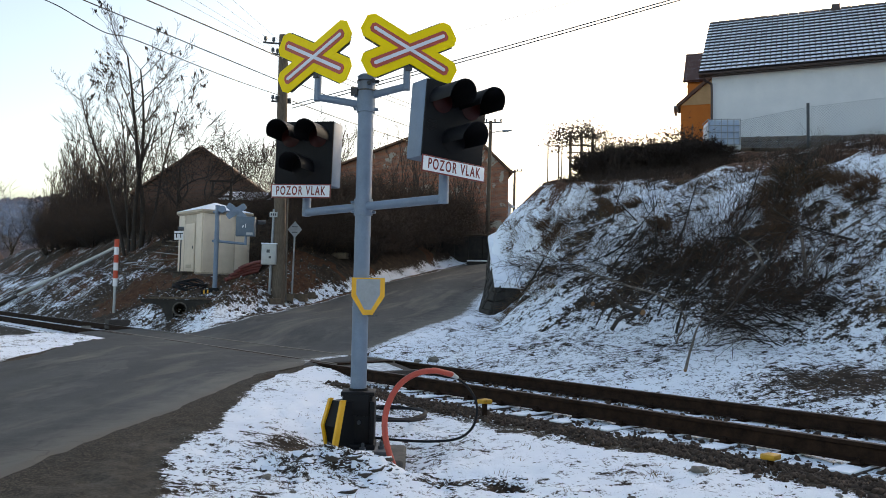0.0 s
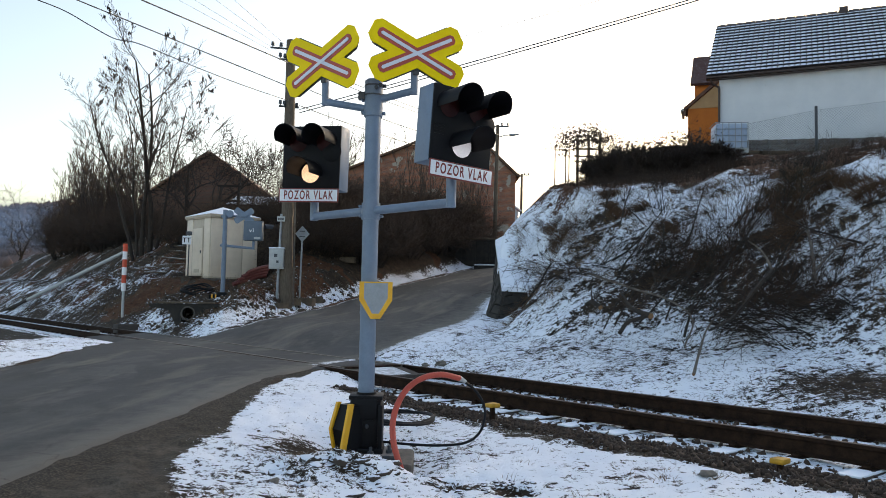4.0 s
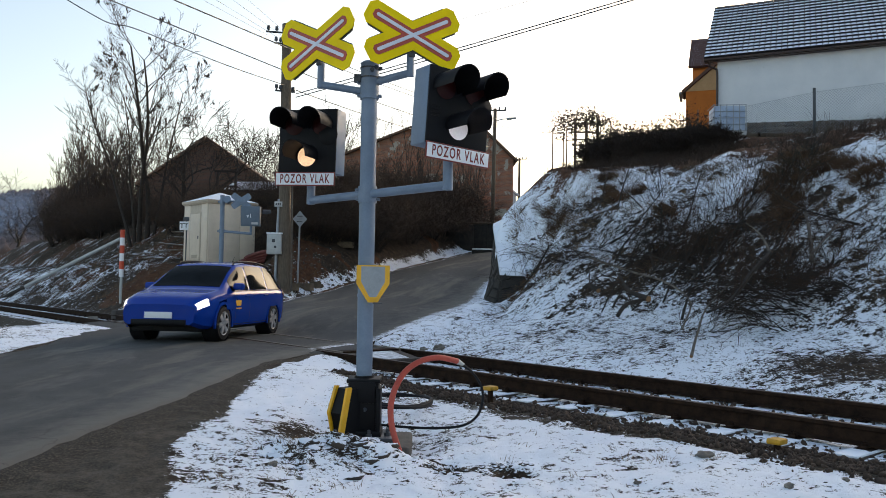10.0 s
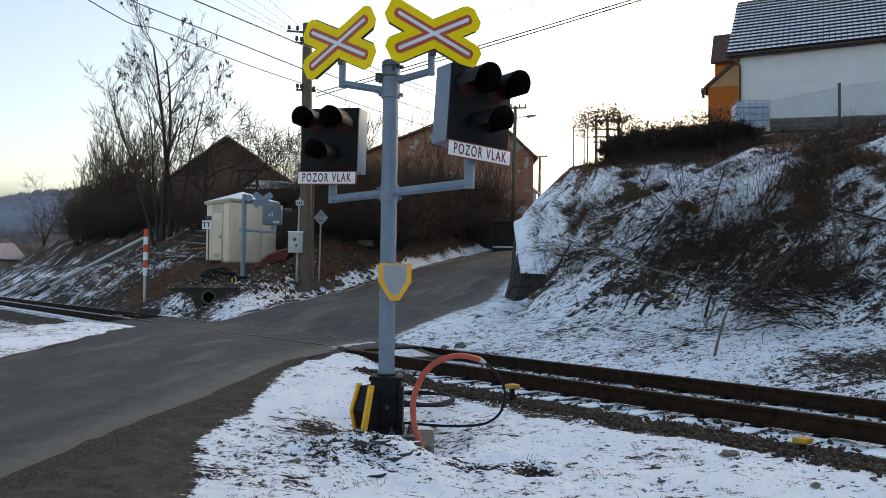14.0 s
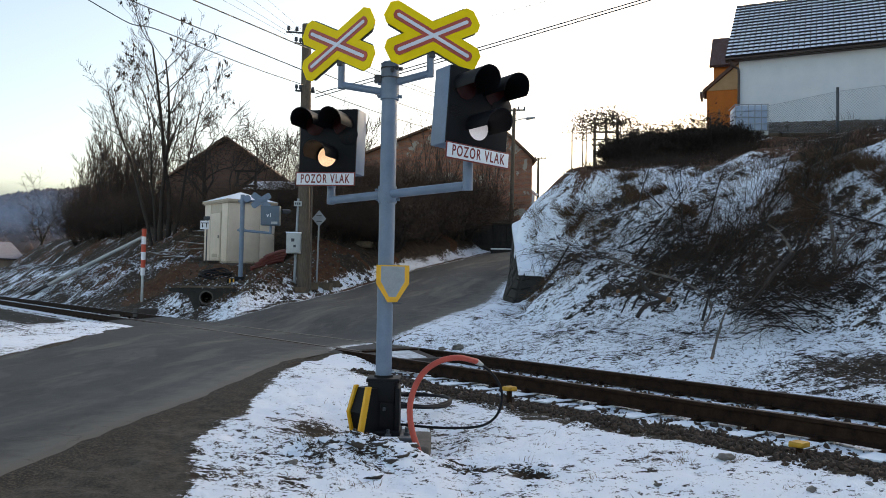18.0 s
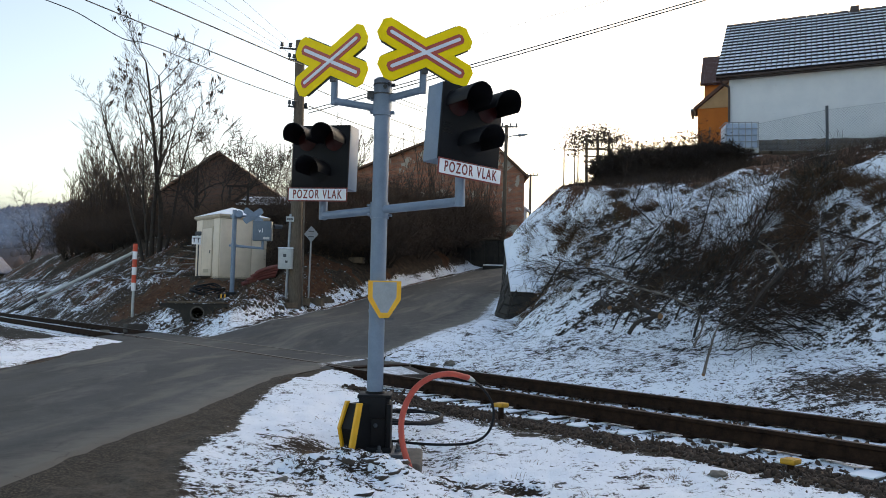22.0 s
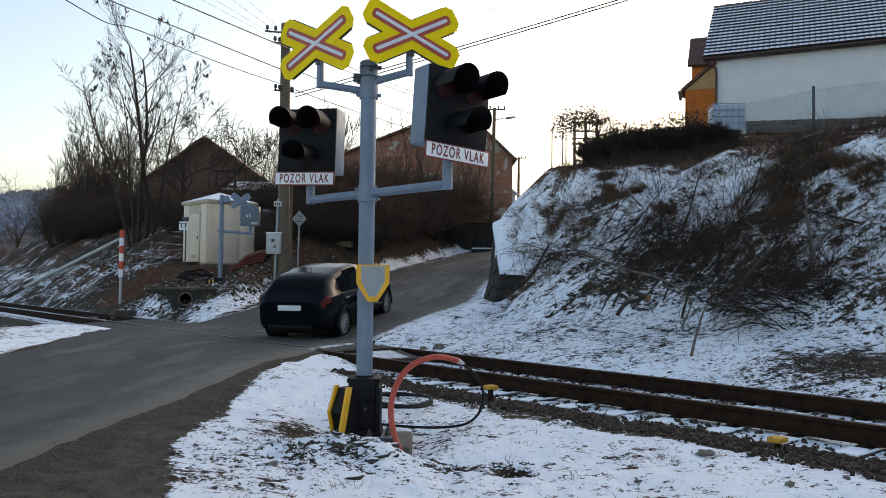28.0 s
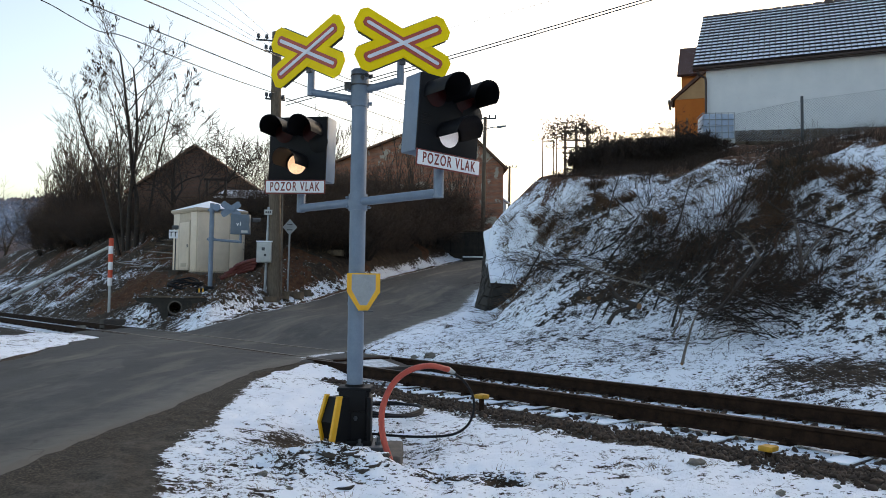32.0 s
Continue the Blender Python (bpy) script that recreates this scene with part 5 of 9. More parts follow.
def culvert():
    c = (-7.55, 25.500, 0.88)
    ob = thing("culvert", "concrete pipe culvert with a headwall in the ditch", "culvert", at=(c[0], c[1], c[2] - 0.05), rz=12)
    ob.scale = (0.68, 0.68, 0.68)
    bm = bmesh.new()
    seg = 20
    arch = [(0.29 * math.cos(math.pi * i / 12), 0.10 + 0.29 * math.sin(math.pi * i / 12)) for i in range(13)]
    prism(bm, [(-1.75, 0.55), (1.45, 0.58), (1.40, 0.44), (0.75, 0.30), (0.52, -0.5), (0.29, -0.5)] + arch + [(-0.29, -0.5), (-0.50, -0.5), (-0.85, 0.25), (-1.70, 0.42)], 0.0, 0.3)
    bmesh.ops.recalc_face_normals(bm, faces=bm.faces)
    part("headwall", bm, "wallstone", ob, flat=True)
    bm = bmesh.new()
    a = [[bm.verts.new((r * math.cos(2 * math.pi * i / seg), y, 0.12 + r * math.sin(2 * math.pi * i / seg))) for i in range(seg)] for r, y in ((0.33, -0.05), (0.27, -0.05), (0.27, 1.6))]
    for p, q in zip(a, a[1:]):
        for i in range(seg):
            j = (i + 1) % seg
            bm.faces.new((p[i], p[j], q[j], q[i]))
    bm.faces.new(a[2])
    part("pipe", bm, "concrete", ob)
    bm = bmesh.new()
    box(bm, -1.35, 1.2, -0.08, 0.4, 0.585, 0.66, 0.03)
    part("coping", bm, "darkstone", ob)


culvert()


def duct_bundle():
    c = (-6.267, 28.400, 1.974)
    ob = thing("spare_ducts", "bundle of dark red cable ducts lying on the ground", "ducts", at=c, rz=25)
    ob.location.z = c[2] - 0.05
    for i in range(4):
        bm = bmesh.new()
        y = 0.03 * i
        pts = curve_points([(-0.62 + 0.17 * i, -0.2 + y, -0.02 + 0.13 * i), (-0.35 + 0.13 * i, -0.15 + y, 0.07 + 0.13 * i), (0.2 + 0.08 * i, 0.05 + y, 0.24 + 0.12 * i), (0.62 + 0.05 * i, 0.2 + y, 0.34 + 0.11 * i)], 24)
        pipe(bm, pts, 0.080, 10, 0.006)
        part("duct", bm, "duct", ob)


duct_bundle()


def cable_heap():
    c = (-8.236, 29.000, 1.766)
    ob = thing("cable_heap", "heap of black cable loops by the hut", "cable", at=c)
    ob.location.z = ground_at(c[0], c[1])
    rnd = random.Random(4)
    for k in range(6):
        pts = []
        for i in range(33):
            a = 2 * math.pi * i / 32
            pts.append((0.65 * math.cos(a) * (1 - 0.06 * k) + rnd.uniform(-0.02, 0.02), 0.55 * math.sin(a) * (1 - 0.05 * k), 0.05 + 0.03 * k + 0.08 * math.sin(a) + 0.08 * math.sin(2 * a + k)))
        bm = bmesh.new()
        pipe(bm, pts, 0.028, 6)
        part("loop", bm, "rubber", ob)


cable_heap()


def lying_pole():
    a, b = Vector((-24.944, 46.000, -0.13)), Vector((-12.932, 34.000, 3.23))
    ob = thing("lying_pole", "long pale pole lying on the snowy slope", "pole")
    bm = bmesh.new()
    tube(bm, a, a.lerp(b, 0.36), 0.10, 0.09, 12)
    part("butt", bm, "bark", ob, "dark tarred lower end")
    bm = bmesh.new()
    tube(bm, a.lerp(b, 0.36), b, 0.09, 0.065, 12)
    part("shaft", bm, "greybox", ob)


lying_pole()


def block_at(px, size, turn, name, label, category, mat):
    bm = bmesh.new()
    box(bm, -size[0] / 2, size[0] / 2, -size[1] / 2, size[1] / 2, 0, size[2], 0.03)
    for v in bm.verts:
        v.co += 0.02 * noise.noise_vector(v.co * 3 + Vector(px))
    ob = tagged(part(name, bm, mat), label, category)
    ob.matrix_basis = pose(px[0], px[1], ground_at(px[0], px[1]) - 0.04, 0, 0, turn)


block_at((-10.05, 27.0, 0.152), (0.7, 0.45, 0.34), 40, "timber_block", "dark tarred timber block at the end of the track paving", "timber", "sleeper")
block_at((-11.072, 27.000, 0.133), (0.3, 0.3, 0.16), 20, "kerb_stone", "rough dark stone beside the rail", "stone", "stone")
for px, sz, a in (((-4.696, 28.300, 1.455), (0.6, 0.35, 0.26), 10), ((-4.256, 29.000, 1.525), (0.5, 0.35, 0.28), -15), ((-3.987, 29.600, 1.616), (0.35, 0.3, 0.24), 30), ((-4.972, 27.600, 1.390), (0.45, 0.3, 0.2), 40), ((-3.278, 33.000, 2.097), (0.7, 0.4, 0.25), -10)):
    block_at(px, sz, a, "old_kerb", "broken old kerb stone dumped on the verge", "kerb stone", "darkstone")


# ---- overhead wires ----
def wire(a, b, sag, r, label="thin overhead wire between the poles", kink=0.0):
    a, b = Vector(a), Vector(b)
    bm = bmesh.new()
    pts = []
    n = 40
    for i in range(n + 1):
        t = i / n
        p = a.lerp(b, t)
        p.z -= sag * 4 * t * (1 - t) + kink * math.exp(-((t - 0.62) / 0.06) ** 2)
        pts.append(p)
    pipe(bm, pts, r, 5)
    tagged(part("overhead_wire", bm, "wire"), label, "wire", "overhead wires")


INSUL = (-5.219, 28.000, 10.063)
wire((-9.106, 17.000, 9.027), (-4.826, 28.000, 9.781), 0.0, 0.020, "thick black overhead power cable")
wire((-11.353, 17.000, 9.266), (-5.049, 28.000, 9.016), 0.0, 0.017, "black overhead cable above the road")
bm = bmesh.new()
pipe(bm, curve_points([(-11.241, 16.500, 8.676), (-10.066, 17.000, 8.338), (-8.808, 17.500, 8.020), (-8.394, 18.000, 7.952), (-8.006, 18.400, 7.779), (-7.581, 18.800, 7.606), (-7.279, 19.200, 7.660), (-6.861, 19.700, 7.613), (-6.079, 21.000, 7.528), (-5.657, 24.500, 8.019), (-4.933, 28.000, 8.465)], 60), 0.012, 6)
tagged(part("overhead_wire", bm, "wire"), "thin overhead cable with a kinked sag", "wire", "overhead wires")
for k, (x, z) in enumerate(((-7.488, 8.954), (-6.930, 8.964), (-6.250, 9.040), (-5.630, 9.076))):
    wire((x, 17.000, z), (INSUL[0] - 0.45 + 0.3 * k, INSUL[1], INSUL[2] + 0.22 - 0.04 * k), 0.0, 0.005)
for za, zb in ((8.183, 9.01), (8.061, 8.95)):
    wire((-4.62, 28.000, za), (8.965, 16.000, zb), 0.05, 0.017, "black service cable to the house")
wire((-4.626, 28.000, 8.327), (3.911, 46.000, 9.567), 0.25, 0.016)
wire((-4.644, 28.000, 9.044), (3.903, 46.000, 10.235), 0.25, 0.016)
wire((-4.663, 28.000, 9.763), (3.724, 46.000, 11.236), 0.2, 0.014)
wire((-4.669, 28.000, 9.969), (4.222, 46.000, 11.245), 0.2, 0.014)
wire((4.393, 46.000, 10.812), (11.791, 60.000, 13.142), 0.1, 0.014)
wire((-0.594, 40.000, 14.443), (7.695, 20.000, 10.370), 0.05, 0.008)


# ---- houses ----
def white_house():
    c = Vector((12.010, 32.000, 8.182))
    ob = thing("village_house", "white plastered house with a snow-dusted dark tile roof", "house", at=(c.x, c.y, c.z - 0.4), rz=-26)
    W, D = 13.0, 8.0
    base = c.z - 0.4
    H = 10.930 - base
    peak = 14.398 - base
    pitch = math.atan2(peak - H, D / 2 + 0.35)
    rise = peak - H
    bm = bmesh.new()
    box(bm, 0, W, 0, D, 0.0, H)
    a = [bm.verts.new(p) for p in ((0, 0, H), (0, D, H), (0, D / 2, H + rise * 0.90))]
    b = [bm.verts.new(p) for p in ((W, 0, H), (W, D, H), (W, D / 2, H + rise * 0.90))]
    bm.faces.new(a)
    bm.faces.new(list(reversed(b)))
    bm.faces.new((a[0], a[2], b[2], b[0]))
    bm.faces.new((a[2], a[1], b[1], b[2]))
    part("wall", bm, "plaster", ob, flat=True)
    bm = bmesh.new()
    box(bm, -0.05, W + 0.05, -0.08, D + 0.05, -1.0, 0.16, 0.02)
    part("plinth", bm, "darkstone", ob, "dark rubble-stone plinth")
    ov = 0.5
    roof_len = (D / 2 + 0.35) / math.cos(pitch)
    bm = bmesh.new()
    for s in (0, 1):
        m = Matrix.Translation((0, D / 2, H + rise)) @ Matrix.Rotation(math.pi if s else 0, 4, "Z") @ Matrix.Rotation(pitch, 4, "X")
        x0, x1 = (-ov, W + ov) if not s else (-W - ov, ov)
        box(bm, x0, x1, -roof_len, 0.0, -0.16, -0.03, m=m)
    roof = part("roof", bm, "brown", ob, "dark tiles with snow lying in rows", flat=True)
    # rows of interlocking tiles, the front slope
    m = Matrix.Translation((0, D / 2, H + rise)) @ Matrix.Rotation(pitch, 4, "X")
    rows, width = 16, 0.21
    step = roof_len / rows
    bm = bmesh.new()
    out = [(-0.101, -0.018), (-0.086, 0.012), (0.0, 0.018), (0.086, 0.012), (0.101, -0.018)]
    top = [bm.verts.new((x, 0.02, z - 0.01)) for x, z in out]
    low = [bm.verts.new((x, -step - 0.03, z * 1.3 + 0.070)) for x, z in out]
    und = [bm.verts.new((x, -step + 0.0, z - 0.015)) for x, z in out]
    for i in range(4):
        bm.faces.new((top[i], low[i], low[i + 1], top[i + 1]))
        bm.faces.new((low[i], und[i], und[i + 1], low[i + 1]))
    first = None
    rnd = random.Random(9)
    cols = int((W + 2 * ov) / width)
    near_cols = 18
    for r in range(rows):
        for k in range(near_cols):
            mm = m @ pose(-ov + 0.105 + k * width, -r * step, 0.0, rnd.uniform(-0.6, 0.6), 0, rnd.uniform(-0.6, 0.6))
            if first is None:
                first = t = part("roof_tile", bm, M["snowtile"], roof)
            else:
                t = new("roof_tile", first.data)
                t.parent = roof
            t.matrix_basis = mm
    # the rest of the slope, joined
    src = [v.co.copy() for v in first.data.vertices]
    polys = [tuple(p.vertices) for p in first.data.polygons]
    vs, fs = [], []
    for r in range(rows):
        for k in range(near_cols, cols):
            base = len(vs)
            mm = m @ pose(-ov + 0.105 + k * width, -r * step, 0.0)
            vs += [mm @ v for v in src]
            fs += [tuple(base + i for i in p) for p in polys]
    me = bpy.data.meshes.new("tile_field")
    me.from_pydata(vs, [], fs)
    me.materials.append(M["snowtile"])
    rest = new("tile_field", me)
    rest.parent = roof
    tagged(rest, kind="stuff")
    for k in range(32):
        bm = bmesh.new()
        x = -ov + 0.22 + k * 0.42
        box(bm, x - 0.205, x + 0.205, D / 2 - 0.12, D / 2 + 0.12, H + rise - 0.05, H + rise + 0.055 + 0.012 * (k % 2), 0.012)
        part("ridge_tile", bm, "tile", roof)
    bm = bmesh.new()
    box(bm, 4.6, 4.95, D / 2 - 0.25, D / 2 + 0.1, H + rise - 0.3, H + rise + 0.2, 0.02)
    part("vent_pipe", bm, "brown", roof)
    e = m @ Vector((0, -roof_len, -0.1))
    bm = bmesh.new()
    box(bm, -ov, W + ov, e.y - 0.11, e.y + 0.01, e.z - 0.03, e.z + 0.05, 0.03)
    part("gutter", bm, "brown", ob, "brown metal gutter")
    bm = bmesh.new()
    box(bm, -ov, W + ov, e.y + 0.02, 0.02, e.z - 0.05, e.z - 0.01)
    part("soffit", bm, "brown", ob)
    bm = bmesh.new()
    pts = curve_points([(-0.30, e.y - 0.05, e.z - 0.06), (-0.25, e.y + 0.05, e.z - 0.25), (-0.06, -0.12, H - 0.42), (0.0, -0.12, H - 0.6), (0.0, -0.12, H - 1.6), (0.0, -0.12, 0.9)], 24)
    pipe(bm, pts, 0.048, 10)
    part("downpipe", bm, "brown", ob, "brown metal downpipe")


def snowy_tile():
    m, nt, b = nodes_of("snow_dusted_tile")
    g = nt.nodes.new("ShaderNodeTexCoord")
    sep = nt.nodes.new("ShaderNodeSeparateXYZ")
    nt.links.new(g.outputs["Generated"], sep.inputs[0])
    nz = noise_node(nt, 3.5, 4, 0.6)
    big = noise_node(nt, 26, 3, 0.6)
    geo = nt.nodes.new("ShaderNodeNewGeometry")
    gs = nt.nodes.new("ShaderNodeSeparateXYZ")
    nt.links.new(geo.outputs["Normal"], gs.inputs[0])
    up = ramp(nt, gs.outputs[2], [(0.30, (0, 0, 0)), (0.55, (1, 1, 1))])
    v = maths(nt, "MULTIPLY", up, ramp(nt, maths(nt, "ADD", maths(nt, "MULTIPLY", nz, 0.5), maths(nt, "MULTIPLY", big, 0.5)), [(0.28, (0, 0, 0)), (0.40, (1, 1, 1))]))
    nt.links.new(mix(nt, v, (0.03, 0.024, 0.026), (0.80, 0.83, 0.90)), b.inputs["Base Color"])
    b.inputs["Roughness"].default_value = 0.85
    return m


M["snowtile"] = snowy_tile()
white_house()


M["redbrown"] = surf("red_brown_eaves", (0.09, 0.040, 0.025), (0.15, 0.07, 0.042), 5, 0.75, 0.1)
M["annextile"] = surf("brown_snowy_tiles", (0.05, 0.020, 0.015), (0.09, 0.036, 0.026), 6, 0.85, 0.4, spots=((0.55, 0.56, 0.62), 0.36))
M["valleytile"] = surf("frosted_tiles", (0.10, 0.10, 0.13), (0.20, 0.21, 0.26), 4, 0.85, 0.3, spots=((0.5, 0.53, 0.6), 0.35))
M["palewood"] = surf("beige_boarding", (0.42, 0.24, 0.11), (0.52, 0.31, 0.15), 3, 0.8, 0.1)


def gable_house(name, label, at, rz, w, depth, h, rise, wall, roof_mat, ridge=0.5, over=0.35, windows=()):
    ob = thing(name, label, "house", at=at, rz=rz)
    bm = bmesh.new()
    xr = w * ridge
    prism(bm, [(0, -1.5), (w, -1.5), (w, h), (xr, h + rise), (0, h)], 0, depth)
    part("wall", bm, wall, ob, flat=True)
    for side in (0, 1):
        x0, x1 = (0, xr) if side == 0 else (w, xr)
        d = Vector((x1 - x0, rise))
        u = d.normalized()
        nrm = Vector((-u.y, u.x)) * (1 if side == 0 else -1)
        a = Vector((x0, h)) - u * over
        b = Vector((x1, h + rise)) + u * 0.02
        pts = [a + nrm * 0.02, b + nrm * 0.02, b + nrm * 0.16, a + nrm * 0.16]
        bm = bmesh.new()
        prism(bm, [(p.x, p.y) for p in pts], -over, depth + over)
        bmesh.ops.recalc_face_normals(bm, faces=bm.faces)
        part("roof", bm, roof_mat, ob, flat=True)
    for (x, z, ww, hh) in windows:
        bm = bmesh.new()
        box(bm, x, x + ww, -0.03, 0.05, z, z + hh, 0.01)
        win = part("window", bm, "black", ob, "dark small window")
        bm = bmesh.new()
        box(bm, x - 0.08, x + ww + 0.08, -0.05, 0.03, z - 0.08, z)
        part("sill", bm, "mortar", win)
    return ob


def brick_material(name, mortar, c1, c2, plaster=None):
    m, nt, b = nodes_of(name)
    tc = nt.nodes.new("ShaderNodeTexCoord")
    mp = nt.nodes.new("ShaderNodeMapping")
    mp.inputs["Rotation"].default_value = (radians(90), 0, 0)
    nt.links.new(tc.outputs["Object"], mp.inputs[0])
    br = nt.nodes.new("ShaderNodeTexBrick")
    br.inputs["Color1"].default_value, br.inputs["Color2"].default_value, br.inputs["Mortar"].default_value = (*c1, 1), (*c2, 1), (*mortar, 1)
    br.inputs["Scale"].default_value = 1.0
    br.inputs["Mortar Size"].default_value = 0.012
    br.inputs["Brick Width"].default_value, br.inputs["Row Height"].default_value = 0.29, 0.085
    nt.links.new(mp.outputs[0], br.inputs["Vector"])
    nz = noise_node(nt, 1.2, 5, 0.65)
    col = mix(nt, ramp(nt, nz, [(0.42, (0, 0, 0)), (0.75, (0.6, 0.6, 0.6))]), br.outputs["Color"], (0.06, 0.04, 0.03))
    if plaster:
        pn = noise_node(nt, 0.75, 6, 0.65, dist=0.8)
        col = mix(nt, ramp(nt, pn, [(0.56, (0, 0, 0)), (0.585, (1, 1, 1))]), col, plaster)
    nt.links.new(col, b.inputs["Base Color"])
    b.inputs["Roughness"].default_value = 0.9
    bump(nt, b, br.outputs["Fac"], -0.4, 0.02)
    return m


M["brickwork"] = brick_material("old_brickwork", (0.28, 0.22, 0.17), (0.46, 0.165, 0.080), (0.30, 0.105, 0.06), (0.42, 0.37, 0.30))
M["dark_brickwork"] = brick_material("dark_brickwork", (0.11, 0.085, 0.07), (0.16, 0.078, 0.052), (0.12, 0.060, 0.042))

# brick barn up the road: eaves and ridge as seen over the hedge
BL, BA, BR = (-5.783, 55.000, 9.566), (2.459, 55.000, 13.787), (6.191, 55.000, 10.294)
gable_house("brick_barn", "old red brick barn with flaking plaster and a gable", (BL[0], BL[1], 4.0), 0, BR[0] - BL[0], 9.0, BR[2] - 4.0, BA[2] - BR[2], "brickwork", "redtile", (BA[0] - BL[0]) / (BR[0] - BL[0]), 0.3, ((1.2, 3.2, 0.8, 0.9), (5.0, 3.2, 0.8, 0.9)))
GA, GR = (-13.793, 50.000, 10.422), (-9.825, 50.000, 7.596)
hw = GR[0] - GA[0]
gable_house("brick_cottage", "brown brick cottage gable behind bare trees", (GA[0] - hw, GA[1], 4.4), 0, 2 * hw, 10.0, GR[2] - 4.4, GA[2] - GR[2], "dark_brickwork", "redtile", 0.5, 0.3, ((3.6, 0.6, 0.9, 1.1),))
HL = (-41.714, 75.000, 2.634)
gable_house("far_cottage", "small pale cottage with a snowy roof in the valley", (HL[0] - 3.4, HL[1], HL[2] - 0.5), -18, 3.6, 3.2, 1.0, 1.5, "mortar", "valleytile", 0.5, 0.2, ((1.9, 0.3, 0.5, 0.6),))
OB = (12.365, 37.000, 8.769)
OH = 2.651
orange = gable_house("orange_house", "orange plastered house end beside the white house", (OB[0], OB[1], OB[2] - 0.6), -20, 5.2, 1.4, OH, 2.2, "ochre", "redbrown", 0.5, 0.13)
bm = bmesh.new()
prism(bm, [(0.02, OH), (5.18, OH), (2.6, OH + 2.17)], -0.03, 0.02)
part("gable_panel", bm, "palewood", orange, "pale beige gable boarding", flat=True)
bm = bmesh.new()
box(bm, -0.32, -0.18, -0.30, 1.5, OH - 0.17, OH - 0.05, 0.03)
part("gutter", bm, "grey", orange, "grey metal gutter")
OC = Vector((14.061, 41.000, 13.156))
gable_house("tiled_annex", "brown tiled roof rising behind the orange house", (OC.x + 1.56, OC.y + 3.68, OC.z - 5), -113, 4.0, 5.0, 5.0, 1.9, "ochre", "annextile", 0.5, 0.2)
FB = (6.568, 68.000, 9.159)
gable_house("roadside_shed", "small grey shed with a snowy roof up the road", (FB[0], FB[1], FB[2] - 1.5), 20, 1.5, 2.0, 1.7, 0.5, "plaster", "snow", 0.5, 0.2)


def far_wall():
    """Dark low wall on the far side of the road, with a snowy slab leaning at its foot."""
    ob = thing("roadside_wall", "dark weathered concrete wall beside the road below the barn", "wall", at=(1.2, 42.3, 2.6), rz=3)
    for k in range(4):
        bm = bmesh.new()
        box(bm, 0.75 * k, 0.75 * k + 0.74, 0, 0.3, 0.0, 2.08 + 0.03 * k, 0.02)
        part("panel", bm, "wallstone", ob)
    bm = bmesh.new()
    box(bm, -0.05, 3.05, -0.05, 0.35, 2.16, 2.24, 0.015)
    part("coping", bm, "darkstone", ob)
    slab = thing("concrete_slab", "broken concrete slab with snow lying on it", "slab", at=(2.45, 39.9, ground_at(2.6, 39.9) + 0.08), rz=-6)
    bm = bmesh.new()
    box(bm, 0, 1.1, 0, 0.6, -0.1, 0.12, 0.02)
    part("body", bm, "wallstone", slab)
    bm = bmesh.new()
    box(bm, 0.0, 1.08, 0.0, 0.6, 0.122, 0.19, 0.03)
    part("snow_cover", bm, "snow", slab, "lumpy snow cover")


far_wall()


def cottage_yard():
    """Lean-to with a snowy roof and an open timber frame beside the cottage."""
    ob = thing("lean_to", "low dark lean-to with a snow-covered roof by the cottage", "shed", at=(-11.3, 45.6, 4.4))
    bm = bmesh.new()
    box(bm, 0, 2.6, 0, 2.0, 0, 2.2, 0.02)
    part("wall", bm, "wood", ob, flat=True)
    bm = bmesh.new()
    vs = box(bm, -0.2, 2.9, -0.3, 2.2, 2.2, 2.3)
    for v in vs:
        v.co.z += 0.30 * (v.co.y + 0.3)
    roof = part("roof", bm, "brown", ob, flat=True)
    bm = bmesh.new()
    vs = box(bm, -0.18, 2.88, -0.28, 2.2, 2.305, 2.37, 0.02)
    for v in vs:
        v.co.z += 0.30 * (v.co.y + 0.3)
    part("snow_cover", bm, "snow", roof, "thin snow cover")
    fr = thing("gate_frame", "open dark timber gate frame standing before the cottage", "frame", at=(-10.95, 42.0, 4.5))
    for x, z in ((0.0, 2.85), (0.95, 2.95)):
        bm = bmesh.new()
        box(bm, x - 0.06, x + 0.06, -0.06, 0.06, -0.2, z, 0.01)
        part("post", bm, "bark", fr)
    for z in (2.0, 2.8):
        bm = bmesh.new()
        box(bm, -0.15, 1.1, -0.10, -0.062, z - 0.06, z + 0.06, 0.01)
        part("rail", bm, "bark", fr)
    rnd = random.Random(63)
    for k in range(7):
        x, y = -14.2 + 3.2 * rnd.random(), 37.4 + 2.0 * rnd.random()
        bm = bmesh.new()
        box(bm, -0.9, 0.9, -0.08, 0.08, 0.0, 0.05, 0.006)
        box(bm, -0.75, 0.8, -0.02, 0.035, 0.045, 0.062, 0.006, index=1)
        ob = tagged(part("loose_plank", bm, ["wood", "snow"]), "weathered loose plank with a line of snow on it", "plank", "planks lying by the hut")
        ob.matrix_basis = pose(x, y, ground_at(x, y) + 0.12 + 0.1 * k * 0.5, rnd.uniform(-5, 5), rnd.uniform(-6, 6), rnd.uniform(-25, 25))


cottage_yard()


